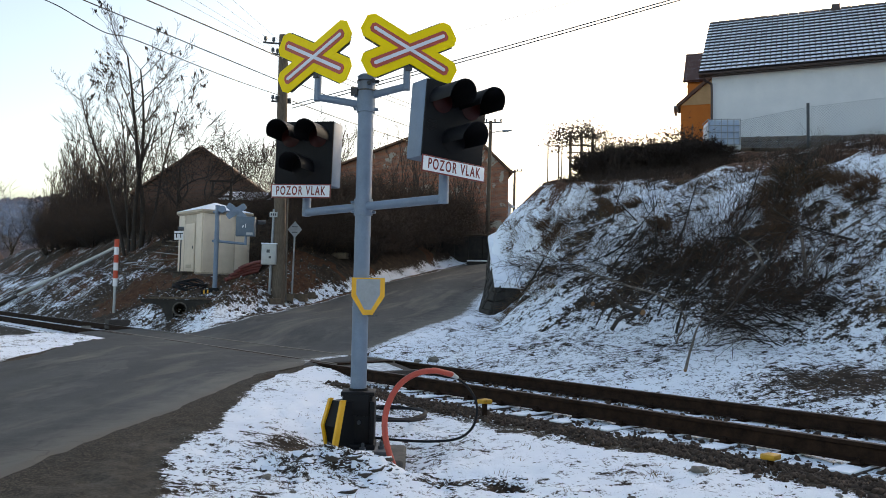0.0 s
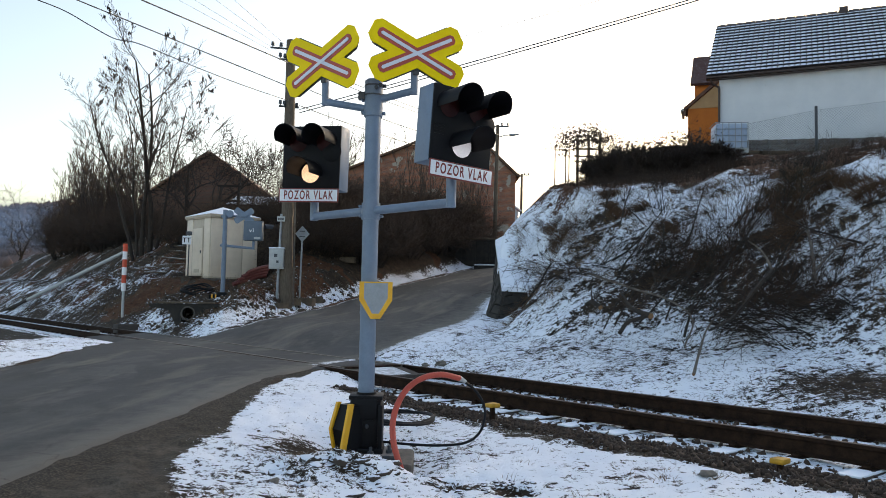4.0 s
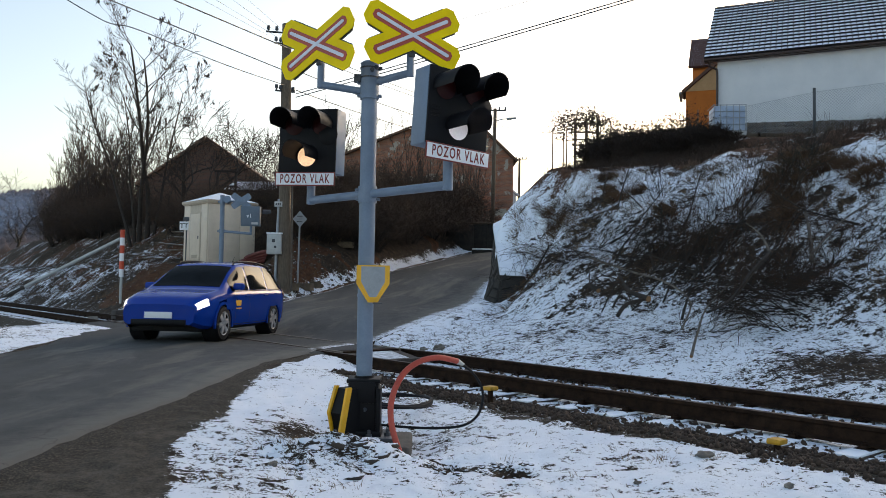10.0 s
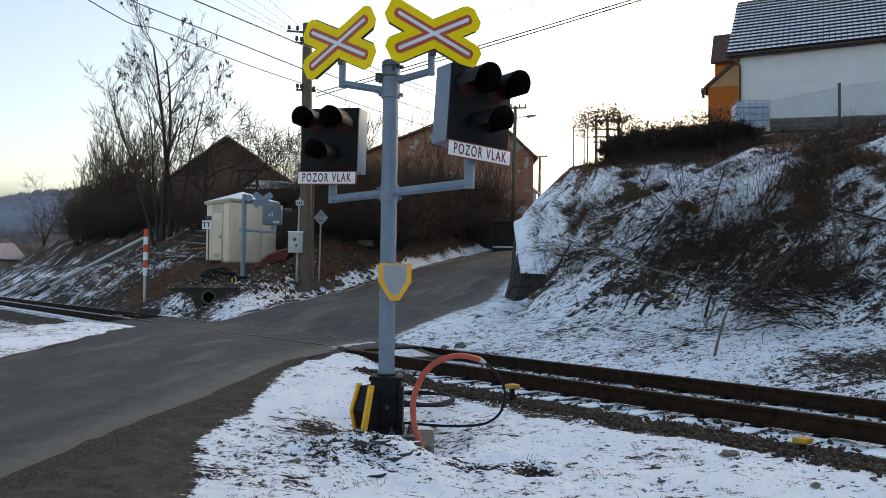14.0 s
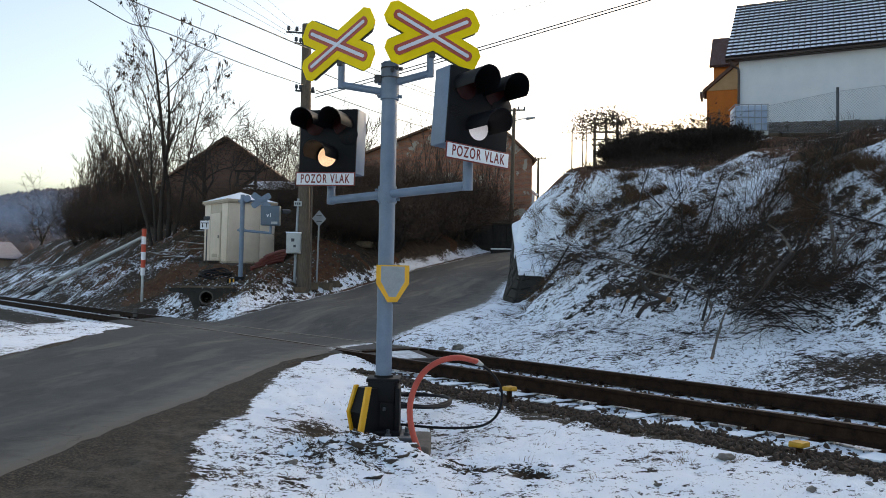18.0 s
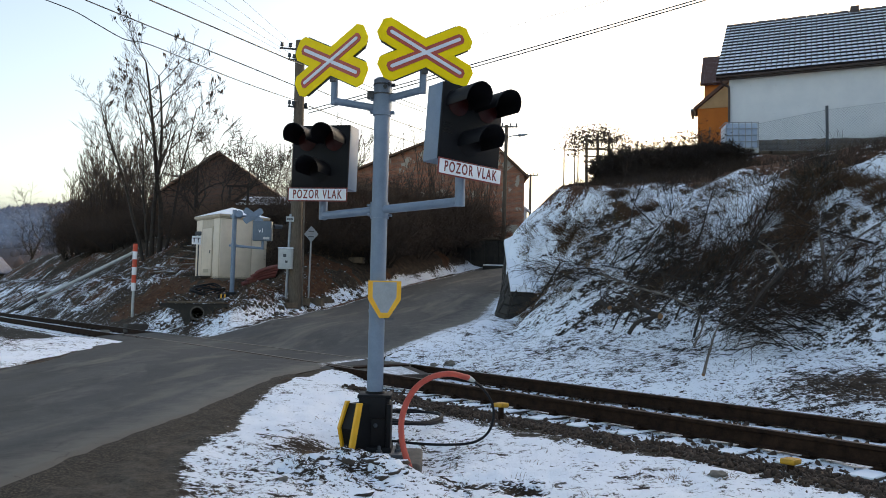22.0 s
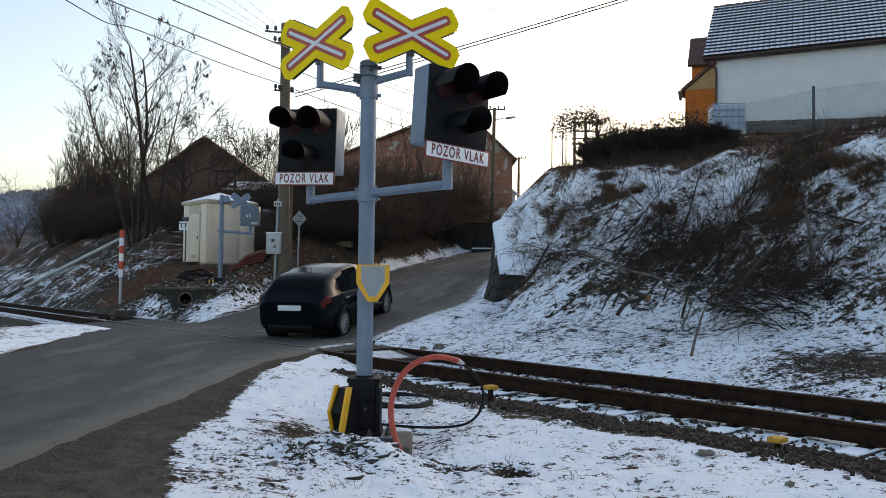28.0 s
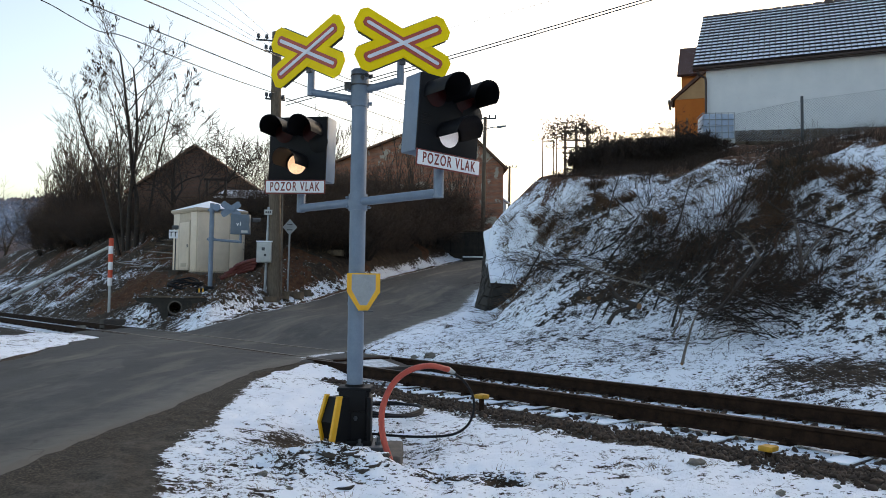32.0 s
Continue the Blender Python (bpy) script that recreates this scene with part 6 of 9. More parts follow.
# ---- garden edge above the bank ----
def water_tank():
    c = (10.478, 28.300, 7.057)
    ob = thing("ibc_tank", "translucent white container tank in a wire cage", "water tank", at=c, rz=-8)
    bm = bmesh.new()
    box(bm, 0.03, 1.13, 0.03, 0.97, 0.17, 1.08, 0.05)
    part("tank", bm, "tank", ob)
    for i in range(6):
        bm = bmesh.new()
        x = 0.02 + 0.224 * i
        box(bm, x - 0.012, x + 0.012, -0.012, 0.012, 0.15, 1.12)
        part("cage_bar", bm, "grey", ob)
    for i in range(5):
        bm = bmesh.new()
        z = 0.16 + 0.235 * i
        tube(bm, (0.0, 0.0, z), (1.16, 0.0, z), 0.014, seg=8)
        tube(bm, (0.0, 0.0, z), (0.0, 1.0, z), 0.014, seg=8)
        part("cage_bar", bm, "grey", ob)
    bm = bmesh.new()
    for x in (0.0, 0.5, 1.0):
        box(bm, x, x + 0.16, 0, 1.0, -0.02, 0.14, 0.01)
    box(bm, 0, 1.16, 0, 1.0, 0.12, 0.16, 0.005)
    part("pallet", bm, "greybox", ob, "pale pallet base")


water_tank()


def chain_fence():
    pts = [Vector((11.947, 29.300, 7.337)), Vector((13.641, 27.200, 6.963)), Vector((15.426, 24.800, 6.642))]
    tops = [Vector((11.952, 29.300, 8.340)), Vector((13.655, 27.200, 8.432)), Vector((15.452, 24.800, 8.273))]
    ob = thing("chain_link_fence", "chain-link garden fence on dark steel posts", "fence")
    for i, (a, b) in enumerate(zip(pts, tops)):
        bm = bmesh.new()
        tube(bm, (a.x, a.y, a.z - 0.3), (a.x, a.y, b.z + (0.14 if i == 1 else 0.02)), 0.05 if i == 1 else 0.03, seg=10)
        part("post", bm, "mast_dark" if i == 1 else "grey", ob)
    for k in range(2):
        bm = bmesh.new()
        a0, b0, a1, b1 = pts[k], tops[k], pts[k + 1], tops[k + 1]
        L = (a1 - a0).length
        n = int(L / 0.105)
        rows = 15

        def spot(i, j):
            t = i / n
            lo, hi = a0.lerp(a1, t), b0.lerp(b1, t)
            return lo.lerp(hi, j / rows)

        def strand(p, q):
            d = (q - p).normalized()
            s = Vector((0, 0, 1)).cross(d).normalized() * 0.0035
            u = d.cross(s).normalized() * 0.0035
            c = [bm.verts.new(v) for v in (p + u, p + s - u, p - s - u, q + u, q + s - u, q - s - u)]
            for f in ((0, 1, 4, 3), (1, 2, 5, 4), (2, 0, 3, 5)):
                bm.faces.new([c[m] for m in f])

        for i in range(-rows, n):
            lo, hi = max(i, 0), min(i + rows, n)
            if hi > lo:
                strand(spot(lo, lo - i), spot(hi, hi - i))
                strand(spot(lo, rows - (lo - i)), spot(hi, rows - (hi - i)))
        tagged(part("mesh", bm, "grey", ob, "diamond wire mesh", flat=True), kind="stuff")
        bm = bmesh.new()
        tube(bm, b0, b1, 0.006, seg=5)
        part("top_wire", bm, "grey", ob)


chain_fence()




def garden_wall():
    """Low rubble wall along the foot of the house."""
    a, b = Vector((12.455, 30.600, 7.551)), Vector((16.230, 26.400, 6.932))
    ob = tagged(thing("garden_wall", "low dark rubble-stone wall below the house", "wall"), kind="")
    d = (b - a)
    L = d.length
    rnd = random.Random(12)
    turn = math.degrees(math.atan2(d.y, d.x))
    shapes = []
    for k in range(4):
        bm = bmesh.new()
        box(bm, -0.5, 0.5, -0.5, 0.5, -0.5, 0.5, 0.12)
        for v in bm.verts:
            v.co += 0.07 * noise.noise_vector(v.co * 2.3 + Vector((k * 5, 0, 0)))
        shapes.append(bm)
    meshes = []
    for k, bm in enumerate(shapes):
        s = part("stone", bm, "darkstone", ob)
        s.matrix_basis = Matrix.Translation((a.x + 0.2 * k, a.y, a.z - 0.3)) @ Matrix.Diagonal((0.3, 0.3, 0.25, 1))
        meshes.append(s.data)
    for row in range(3):
        x = rnd.uniform(0, 0.2)
        while x < L:
            w = rnd.uniform(0.22, 0.5)
            p = a + d * (x / L)
            s = new("stone", rnd.choice(meshes))
            s.parent = ob
            s.matrix_basis = pose(p.x, p.y + rnd.uniform(-0.03, 0.03), p.z - 0.05 + 0.19 * row, rnd.uniform(-4, 4), rnd.uniform(-4, 4), turn + rnd.uniform(-4, 4)) @ Matrix.Diagonal((w, 0.36, 0.21, 1))
            x += w * 0.98


garden_wall()


def road_wall():
    """Battered stone wing wall where the road cuts into the bank; its snowy top slopes down to the track."""
    ob = thing("retaining_wall", "dark stone retaining wall with a snowy sloping top by the road", "wall")
    low = [Vector(p) for p in ((1.936, 20.900, 0.862), (1.654, 21.500, 0.930), (2.103, 24.500, 1.481))] + [Vector((3.4, 30.0, 1.9))]
    top = [Vector(p) for p in ((2.173, 21.300, 1.854), (2.173, 21.450, 1.887), (2.255, 24.500, 3.341))] + [Vector((3.75, 30.0, 4.3))]
    back_low, back_top = Vector((3.078, 21.300, 1.126)), Vector((2.663, 21.700, 1.946))
    rnd = random.Random(5)

    def block(p, q, r, s):
        """A rough stone on a face from four corners."""
        nrm = (q - p).cross(s - p).normalized()
        c = (p + q + r + s) / 4
        bm = bmesh.new()
        out = 0.03 + rnd.uniform(0, 0.035)
        a = [bm.verts.new(c + (v - c) * 0.95 - nrm * 0.16) for v in (p, q, r, s)]
        b = [bm.verts.new(c + (v - c) * 0.95 + nrm * (out - 0.025)) for v in (p, q, r, s)]
        t = [bm.verts.new(c + (v - c) * rnd.uniform(0.78, 0.86) + nrm * (out + rnd.uniform(-0.01, 0.015))) for v in (p, q, r, s)]
        for lo, hi in ((a, b), (b, t)):
            for i in range(4):
                j = (i + 1) % 4
                bm.faces.new((lo[i], lo[j], hi[j], hi[i]))
        bm.faces.new(t)
        part("stone", bm, "wallstone", ob)

    def face(a, b, c, d, courses, length):
        """Courses of stone between the foot a-b and the top d-c."""
        for k in range(courses):
            v0, v1 = k / courses, (k + 1) / courses
            u = 0.0
            while u < 1:
                w = rnd.uniform(0.35, 0.7) / length
                u1 = min(u + w, 1.0)
                if 1 - u1 < 0.2 / length:
                    u1 = 1.0
                e = [a.lerp(b, uu).lerp(d.lerp(c, uu), vv) for uu, vv in ((u, v0), (u1, v0), (u1, v1), (u, v1))]
                block(*e)
                u = u1

    face(low[0], back_low, back_top, top[0], 4, 1.0)
    face(low[1], low[0], top[0], top[1], 4, 0.5)
    face(low[2], low[1], top[1], top[2], 5, 3.2)
    face(low[3], low[2], top[2], top[3], 5, 5.5)
    # mortar core
    side = Vector((0.75, 0.05, 0))
    bm = bmesh.new()
    rows = []
    for p, q in zip(low, top):
        rows.append([bm.verts.new(v) for v in (p + Vector((0.05, 0.04, -0.4)), p + side + Vector((0.1, 0.1, -0.4)), q + side + Vector((-0.25, 0, -0.03)), q + Vector((0.05, 0.05, -0.03)))])
    for p, q in zip(rows, rows[1:]):
        for i in range(4):
            j = (i + 1) % 4
            bm.faces.new((p[i], p[j], q[j], q[i]))
    bm.faces.new(rows[0])
    bm.faces.new(list(reversed(rows[-1])))
    bmesh.ops.recalc_face_normals(bm, faces=bm.faces)
    part("core", bm, "wallstone", ob, flat=True)
    bm = bmesh.new()
    rows = []
    for q in [top[0] + (top[0] - top[2]) * 0.02] + top[2:]:
        rows.append([bm.verts.new(q + Vector((x, 0.1 * x, z))) for x, z in ((-0.11, -0.06), (0.62, -0.08), (0.60, 0.02), (0.30, 0.075), (-0.10, 0.055))])
    for p, q in zip(rows, rows[1:]):
        for i in range(5):
            j = (i + 1) % 5
            bm.faces.new((p[i], p[j], q[j], q[i]))
    bm.faces.new(rows[0])
    bm.faces.new(list(reversed(rows[-1])))
    bmesh.ops.recalc_face_normals(bm, faces=bm.faces)
    part("coping", bm, "snow", ob, "snow-covered coping", flat=True)


road_wall()


def trellis():
    p0, p1, p2 = (5.177, 27.000, 5.757), (5.565, 27.000, 5.764), (5.953, 27.000, 5.810)
    ob = thing("garden_trellis", "dark timber trellis overgrown with bare vines", "trellis")
    top = 7.171
    for p in (p0, p1, p2):
        bm = bmesh.new()
        box(bm, p[0] - 0.045, p[0] + 0.045, p[1] - 0.045, p[1] + 0.045, p[2] - 0.6, top + 0.12, 0.01)
        part("post", bm, "wood", ob)
    for z in (7.093, 6.798, 6.543, 6.347):
        bm = bmesh.new()
        box(bm, p0[0] - 0.12, p2[0] + 0.12, p0[1] - 0.07, p0[1] - 0.045, z - 0.03, z + 0.03, 0.006)
        part("rail", bm, "wood", ob)


trellis()


def garden_posts():
    for q, t in (((4.237, 26.000, 5.586), 1.1), ((4.704, 26.000, 5.594), 1.2), ((4.769, 27.000, 5.750), 1.05), ((9.499, 28.000, 6.800), 0.9), ((9.801, 28.000, 6.805), 1.1)):
        bm = bmesh.new()
        tube(bm, (0, 0, -0.4), (0, 0, t), 0.024, 0.02, 8)
        ob = tagged(part("fence_stake", bm, "wood"), "dark weathered stake at the garden edge", "stake", "stakes along the garden")
        ob.location = q


garden_posts()


def street_pole(b, t, lamp):
    ob = thing("street_lamp" if lamp else "utility_pole", "timber pole with a street lamp arm up the road" if lamp else "thin timber pole far up the road", "pole", at=b)
    top = Vector(t) - Vector(b)
    bm = bmesh.new()
    tube(bm, (0, 0, -1), top, 0.14, 0.10, 10)
    part("shaft", bm, "wood", ob)
    bm = bmesh.new()
    tube(bm, (top.x - 0.65, 0, top.z - 0.12), (top.x + 0.65, 0, top.z - 0.08), 0.05, seg=8)
    part("crossarm", bm, "mast_dark", ob)
    for u in (-0.6, -0.25, 0.25, 0.6):
        bm = bmesh.new()
        tube(bm, (top.x + u, 0, top.z - 0.1), (top.x + u, 0, top.z + 0.12), 0.05, seg=8)
        part("insulator", bm, "mast_dark", ob)
    if lamp:
        bm = bmesh.new()
        pipe(bm, curve_points([(top.x, 0, top.z - 0.75), (top.x + 0.4, 0, top.z - 0.62), (top.x + 0.8, 0, top.z - 0.58)], 8), 0.03, 8)
        part("lamp_arm", bm, "grey", ob)
        bm = bmesh.new()
        tube(bm, (top.x + 0.7, 0, top.z - 0.60), (top.x + 1.25, 0, top.z - 0.52), 0.09, 0.05, 10)
        part("lamp_head", bm, "grey", ob)


street_pole((3.996, 46.000, 5.481), (4.081, 46.000, 11.846), True)
street_pole((8.413, 70.000, 9.918), (8.432, 70.000, 12.854), False)


# ---- plants: bare wood grown branch by branch ----
def wood_mesh(name, segs, material, sides=3):
    """One mesh of tapered sticks; segs: (start, end, radius there, radius at the end)."""
    a = np.array([s[0] for s in segs], float)
    b = np.array([s[1] for s in segs], float)
    r0 = np.array([s[2] for s in segs], float)
    r1 = np.array([s[3] for s in segs], float)
    d = b - a
    d /= np.maximum(np.linalg.norm(d, axis=1, keepdims=True), 1e-9)
    ref = np.where(np.abs(d[:, 2:3]) < 0.9, np.array([[0, 0, 1.0]]), np.array([[1.0, 0, 0]]))
    u = np.cross(d, ref)
    u /= np.linalg.norm(u, axis=1, keepdims=True)
    v = np.cross(d, u)
    rings = []
    for p, r in ((a, r0), (b, r1)):
        for k in range(sides):
            t = 2 * math.pi * k / sides
            rings.append(p + (u * math.cos(t) + v * math.sin(t)) * r[:, None])
    co = np.stack(rings, 1).reshape(-1, 3)
    base = np.arange(len(a))[:, None] * (2 * sides)
    faces = []
    for k in range(sides):
        j = (k + 1) % sides
        faces.append(np.concatenate([base + k, base + j, base + sides + j, base + sides + k], 1))
    f = np.concatenate(faces)
    me = bpy.data.meshes.new(name)
    me.vertices.add(len(co))
    me.vertices.foreach_set("co", co.ravel())
    me.loops.add(f.size)
    me.loops.foreach_set("vertex_index", f.ravel().astype(np.int32))
    me.polygons.add(len(f))
    me.polygons.foreach_set("loop_start", np.arange(0, f.size, 4, dtype=np.int32))
    me.update(calc_edges=True)
    me.materials.append(M[material] if isinstance(material, str) else material)
    return me


def grow(rnd, segs, p, d, length, radius, level, bend=0.25, lift=0.05, kids=(3, 5), spread=(25, 60), shrink=(0.45, 0.7), steps=5, tips=None, thin=0.35, rmin=0.0025):
    """A branch with side branches, down to level 0."""
    step = length / steps
    d = d.normalized()
    pts = [p]
    for i in range(steps):
        d = (d + Vector((rnd.gauss(0, bend), rnd.gauss(0, bend), rnd.gauss(0, bend) + lift)) * 0.5).normalized()
        q = p + d * step
        ra, rb = radius * (1 - thin * i / steps * 2), radius * (1 - thin * (i + 1) / steps * 2)
        segs.append((tuple(p), tuple(q), max(ra, rmin), max(rb, rmin * 0.8)))
        p = q
        if level > 0 and i > 0:
            for _ in range(rnd.randint(*kids) if i == steps - 1 else rnd.randint(0, max(1, kids[1] - 2))):
                ang = radians(rnd.uniform(*spread))
                axis = d.orthogonal().normalized()
                axis.rotate(Matrix.Rotation(rnd.uniform(0, 2 * math.pi), 3, d))
                nd = d.copy()
                nd.rotate(Matrix.Rotation(ang, 3, axis))
                grow(rnd, segs, p, nd, length * rnd.uniform(*shrink), max(rb, 0.002) * 0.62, level - 1, bend, lift, kids, spread, shrink, steps, tips, thin, rmin)
    if tips is not None and level == 0:
        tips.append(p)


def upright(rnd, segs, tips, p, d, length, r0, level, turn=(26, 58), kids=2, lift=0.045, rmin=0.008, reach=(0.28, 0.44)):
    """A tapering limb with side limbs that curve upwards, down to level 0."""
    n = 7 if level > 1 else 5
    r1 = r0 * (0.30 if level else 0.5)
    for k in range(n):
        d = (d + Vector((rnd.gauss(0, 0.07), rnd.gauss(0, 0.07), lift * (4.0 - level) * 0.7))).normalized()
        q = p + d * (length / n)
        ra, rb = r0 + (r1 - r0) * k / n, r0 + (r1 - r0) * (k + 1) / n
        segs.append((tuple(p), tuple(q), max(ra, rmin), max(rb, rmin * 0.9)))
        p = q
        if level and k >= (2 if level == 3 else 1):
            for _ in range(kids if level == 3 else rnd.randint(1, kids)):
                axis = d.orthogonal().normalized()
                axis.rotate(Matrix.Rotation(rnd.uniform(0, 2 * math.pi), 3, d))
                e = d.copy()
                e.rotate(Matrix.Rotation(radians(rnd.uniform(*turn)), 3, axis))
                upright(rnd, segs, tips, p, e, length * rnd.uniform(*reach) * (1.15 - 0.5 * k / n), rb * 0.5, level - 1, turn, kids, lift, rmin, reach)
    if level < 2:
        tips.append(p)


def sapling_meshes(seed, stems, height):
    """Thin straight saplings from one root, their twigs close to the stem."""
    rnd = random.Random(seed)
    segs = []
    for i in range(stems):
        a = rnd.uniform(0, 2 * math.pi)
        r = rnd.uniform(0.05, 0.7)
        upright(rnd, segs, [], Vector((r * math.cos(a), r * math.sin(a), -0.2)), Vector((math.cos(a) * 0.10, math.sin(a) * 0.10, 1.0)), height * rnd.uniform(0.55, 1.0), rnd.uniform(0.018, 0.034), 2, (16, 40), 2, 0.03, 0.0075, (0.16, 0.32))
    return wood_mesh("stem_mass", [t for t in segs if t[2] > 0.012], "sapling", 4), wood_mesh("twig_mass", [t for t in segs if t[2] <= 0.012], "sapling", 3)


def shrub_meshes(seed, stems, height, level, lean=0.0, flat=0.5, material="twig", radius=0.022, kids=(2, 4), bend=0.3, rmin=0.003):
    rnd = random.Random(seed)
    segs = []
    for i in range(stems):
        a = rnd.uniform(0, 2 * math.pi)
        r = rnd.uniform(0, 0.55)
        d = Vector((math.cos(a) * flat + lean, math.sin(a) * flat, rnd.uniform(0.5, 1.0)))
        grow(rnd, segs, Vector((r * math.cos(a), r * math.sin(a), -0.15)), d, height * rnd.uniform(0.5, 1.0) * 0.62, radius * rnd.uniform(0.6, 1.2), level, bend, 0.04, kids, (20, 65), (0.4, 0.7), 4, rmin=rmin)
    limit = max(0.009, rmin * 1.3)
    thick = [s for s in segs if s[2] > limit]
    fine = [s for s in segs if s[2] <= limit]
    return wood_mesh("stem_mass", thick, "bark", 4), wood_mesh("twig_mass", fine, material, 3)


def shrub(meshes, at, turn, size, name, label, category, group, tilt=(0, 0)):
    ob = thing(name, label, category, group)
    ob.matrix_basis = pose(at[0], at[1], at[2], tilt[0], tilt[1], turn) @ Matrix.Diagonal((*size, 1))
    for me in meshes:
        o = new(me.name, me)
        o.parent = ob
        tagged(o, kind="stuff")
    return ob


BUSH = [shrub_meshes(40 + k, 7, 1.9, 2, 0.1, 0.35, ("brush", "olive")[k], 0.016, (2, 3), 0.25, 0.0035) for k in range(2)]
GARDEN = [shrub_meshes(50 + k, 22, 1.25, 2, 0.0, 0.75, "twig", 0.020, (3, 5), 0.35, 0.008) for k in range(2)]
THICKET = [shrub_meshes(60 + k, 26, 3.4, 2, 0.0, 0.45, "thicket", 0.030, (3, 5), 0.28, 0.007) for k in range(3)]
WHIPS = [sapling_meshes(80 + k, 7, 4.0) for k in range(3)]


def brush_meshes(seed, stems, length, material, droop=0.0, spread=0.4):
    """Brushwood swept one way: long thin stems along +x, rising, or bowing back to the ground."""
    rnd = random.Random(seed)
    segs = []
    for i in range(stems):
        x, y = rnd.gauss(0, 0.42), rnd.gauss(0, 0.34)
        d = Vector((rnd.uniform(0.5, 1.1), rnd.gauss(0, spread), rnd.uniform(0.35, 1.0) - 0.3 * droop)).normalized()
        p, n = Vector((x, y, -0.12)), 6
        full = length * rnd.uniform(0.55, 1.1)
        r = rnd.uniform(0.007, 0.015)
        for k in range(n):
            q = p + d * (full / n)
            segs.append((tuple(p), tuple(q), max(r * (1 - 0.13 * k), 0.005), max(r * (1 - 0.13 * (k + 1)), 0.0045)))
            p = q
            d = (d + Vector((rnd.gauss(0, 0.13), rnd.gauss(0, 0.13), rnd.gauss(0, 0.10) - 0.20 * droop))).normalized()
            if k > 0:
                for _ in range(rnd.randint(1, 2)):
                    e = (d + Vector((rnd.gauss(0, 0.5), rnd.gauss(0, 0.45), rnd.gauss(0.05, 0.4)))).normalized()
                    grow(rnd, segs, p, e, full * rnd.uniform(0.16, 0.42), r * 0.5, 1 if k < 4 and rnd.random() < 0.35 else 0, 0.22, 0.0, (1, 2), (15, 45), (0.4, 0.6), 3, rmin=0.0044)
    thick = [t for t in segs if t[2] > 0.0075]
    fine = [t for t in segs if t[2] <= 0.0075]
    return wood_mesh("stem_mass", thick, "bark", 4), wood_mesh("twig_mass", fine, material, 3)


SWEPT = [brush_meshes(140 + k, 17, 1.7, ("brush", "olive", "russet")[k % 3], 0.0) for k in range(6)]
BOWED = [brush_meshes(150 + k, 16, 1.6, ("olive", "brush")[k % 2], 0.9) for k in range(4)]



def bank_bushes():
    rnd = random.Random(11)
    for s0, n0, ds, dn, count, size, kind, turn in SCRUB:
        for _ in range(count):
            p = on_track(rnd.gauss(s0, ds), rnd.gauss(n0, dn))
            u = size * rnd.uniform(0.75, 1.15)
            me = rnd.choice(SWEPT if kind == "swept" else BOWED if kind == "bowed" else BUSH)
            label = {"swept": "swept leafless brown brushwood on the snowy bank", "bowed": "bowed bramble stems bending down the snowy bank", "thin": "thin upright leafless shrub on the snowy bank"}[kind]
            shrub(me, (p.x, p.y, ground_at(p.x, p.y)), turn + rnd.gauss(0, 16), (u, u, u * (1.15 if kind == "thin" else 0.92)), "shrub", label, "shrub", "shrubs on the bank", (rnd.uniform(-6, 6), -10))


bank_bushes()


def hedges():
    rnd = random.Random(21)
    rows = []
    # dense hedge on the far bank, behind the hut and along the road
    for k in range(54):
        t = rnd.random()
        px = -0.470 + 0.353 * t
        d = (16.3 if px < -0.33 else 15.6) / (TN[1] + TN[0] * px) + rnd.uniform(0, 7)
        u = rnd.uniform(0.6, 0.9) * d / 44 if px < -0.335 else rnd.uniform(0.4, 0.65)
        rows.append((px * d, d, u, "THICKET"))
    for k in range(40):
        t = rnd.random()
        d = 33 + 12 * t + rnd.uniform(-1, 3)
        x = float(table(EDGE_L, d)) - rnd.uniform(1.6, 5.0)
        rows.append((x, d, rnd.uniform(0.55, 0.95), "THICKET"))
    for k in range(44):
        px = rnd.uniform(-0.474, -0.362)
        d = 17.5 / (TN[1] + TN[0] * px) + rnd.uniform(0, 8)
        rows.append((px * d, d, rnd.uniform(1.05, 1.5) * d / 46 * (0.45 + 0.55 * float(smooth(-0.475, -0.425, px))), "WHIPS"))
    for k in range(11):
        d = rnd.uniform(44, 52)
        px = rnd.uniform(-0.22, 0.08)
        x = px * d
        if x > float(table(EDGE_L, d)) - 1.5:
            continue
        rows.append((x, d, rnd.uniform(1.0, 1.5), "WHIPS"))
    for x, y, u, kind in rows:
        z = ground_at(x, y)
        me = rnd.choice(THICKET if kind == "THICKET" else WHIPS)
        shrub(me, (x, y, z), rnd.uniform(0, 360), (u * 1.15, u * 1.15, u) if kind == "THICKET" else (u * 1.0, u * 1.0, u * 1.2), "hedge_bush" if kind == "THICKET" else "sapling_clump", "dense dark leafless hedge bush" if kind == "THICKET" else "clump of thin bare saplings", "bush", "bare hedge across the track")


hedges()


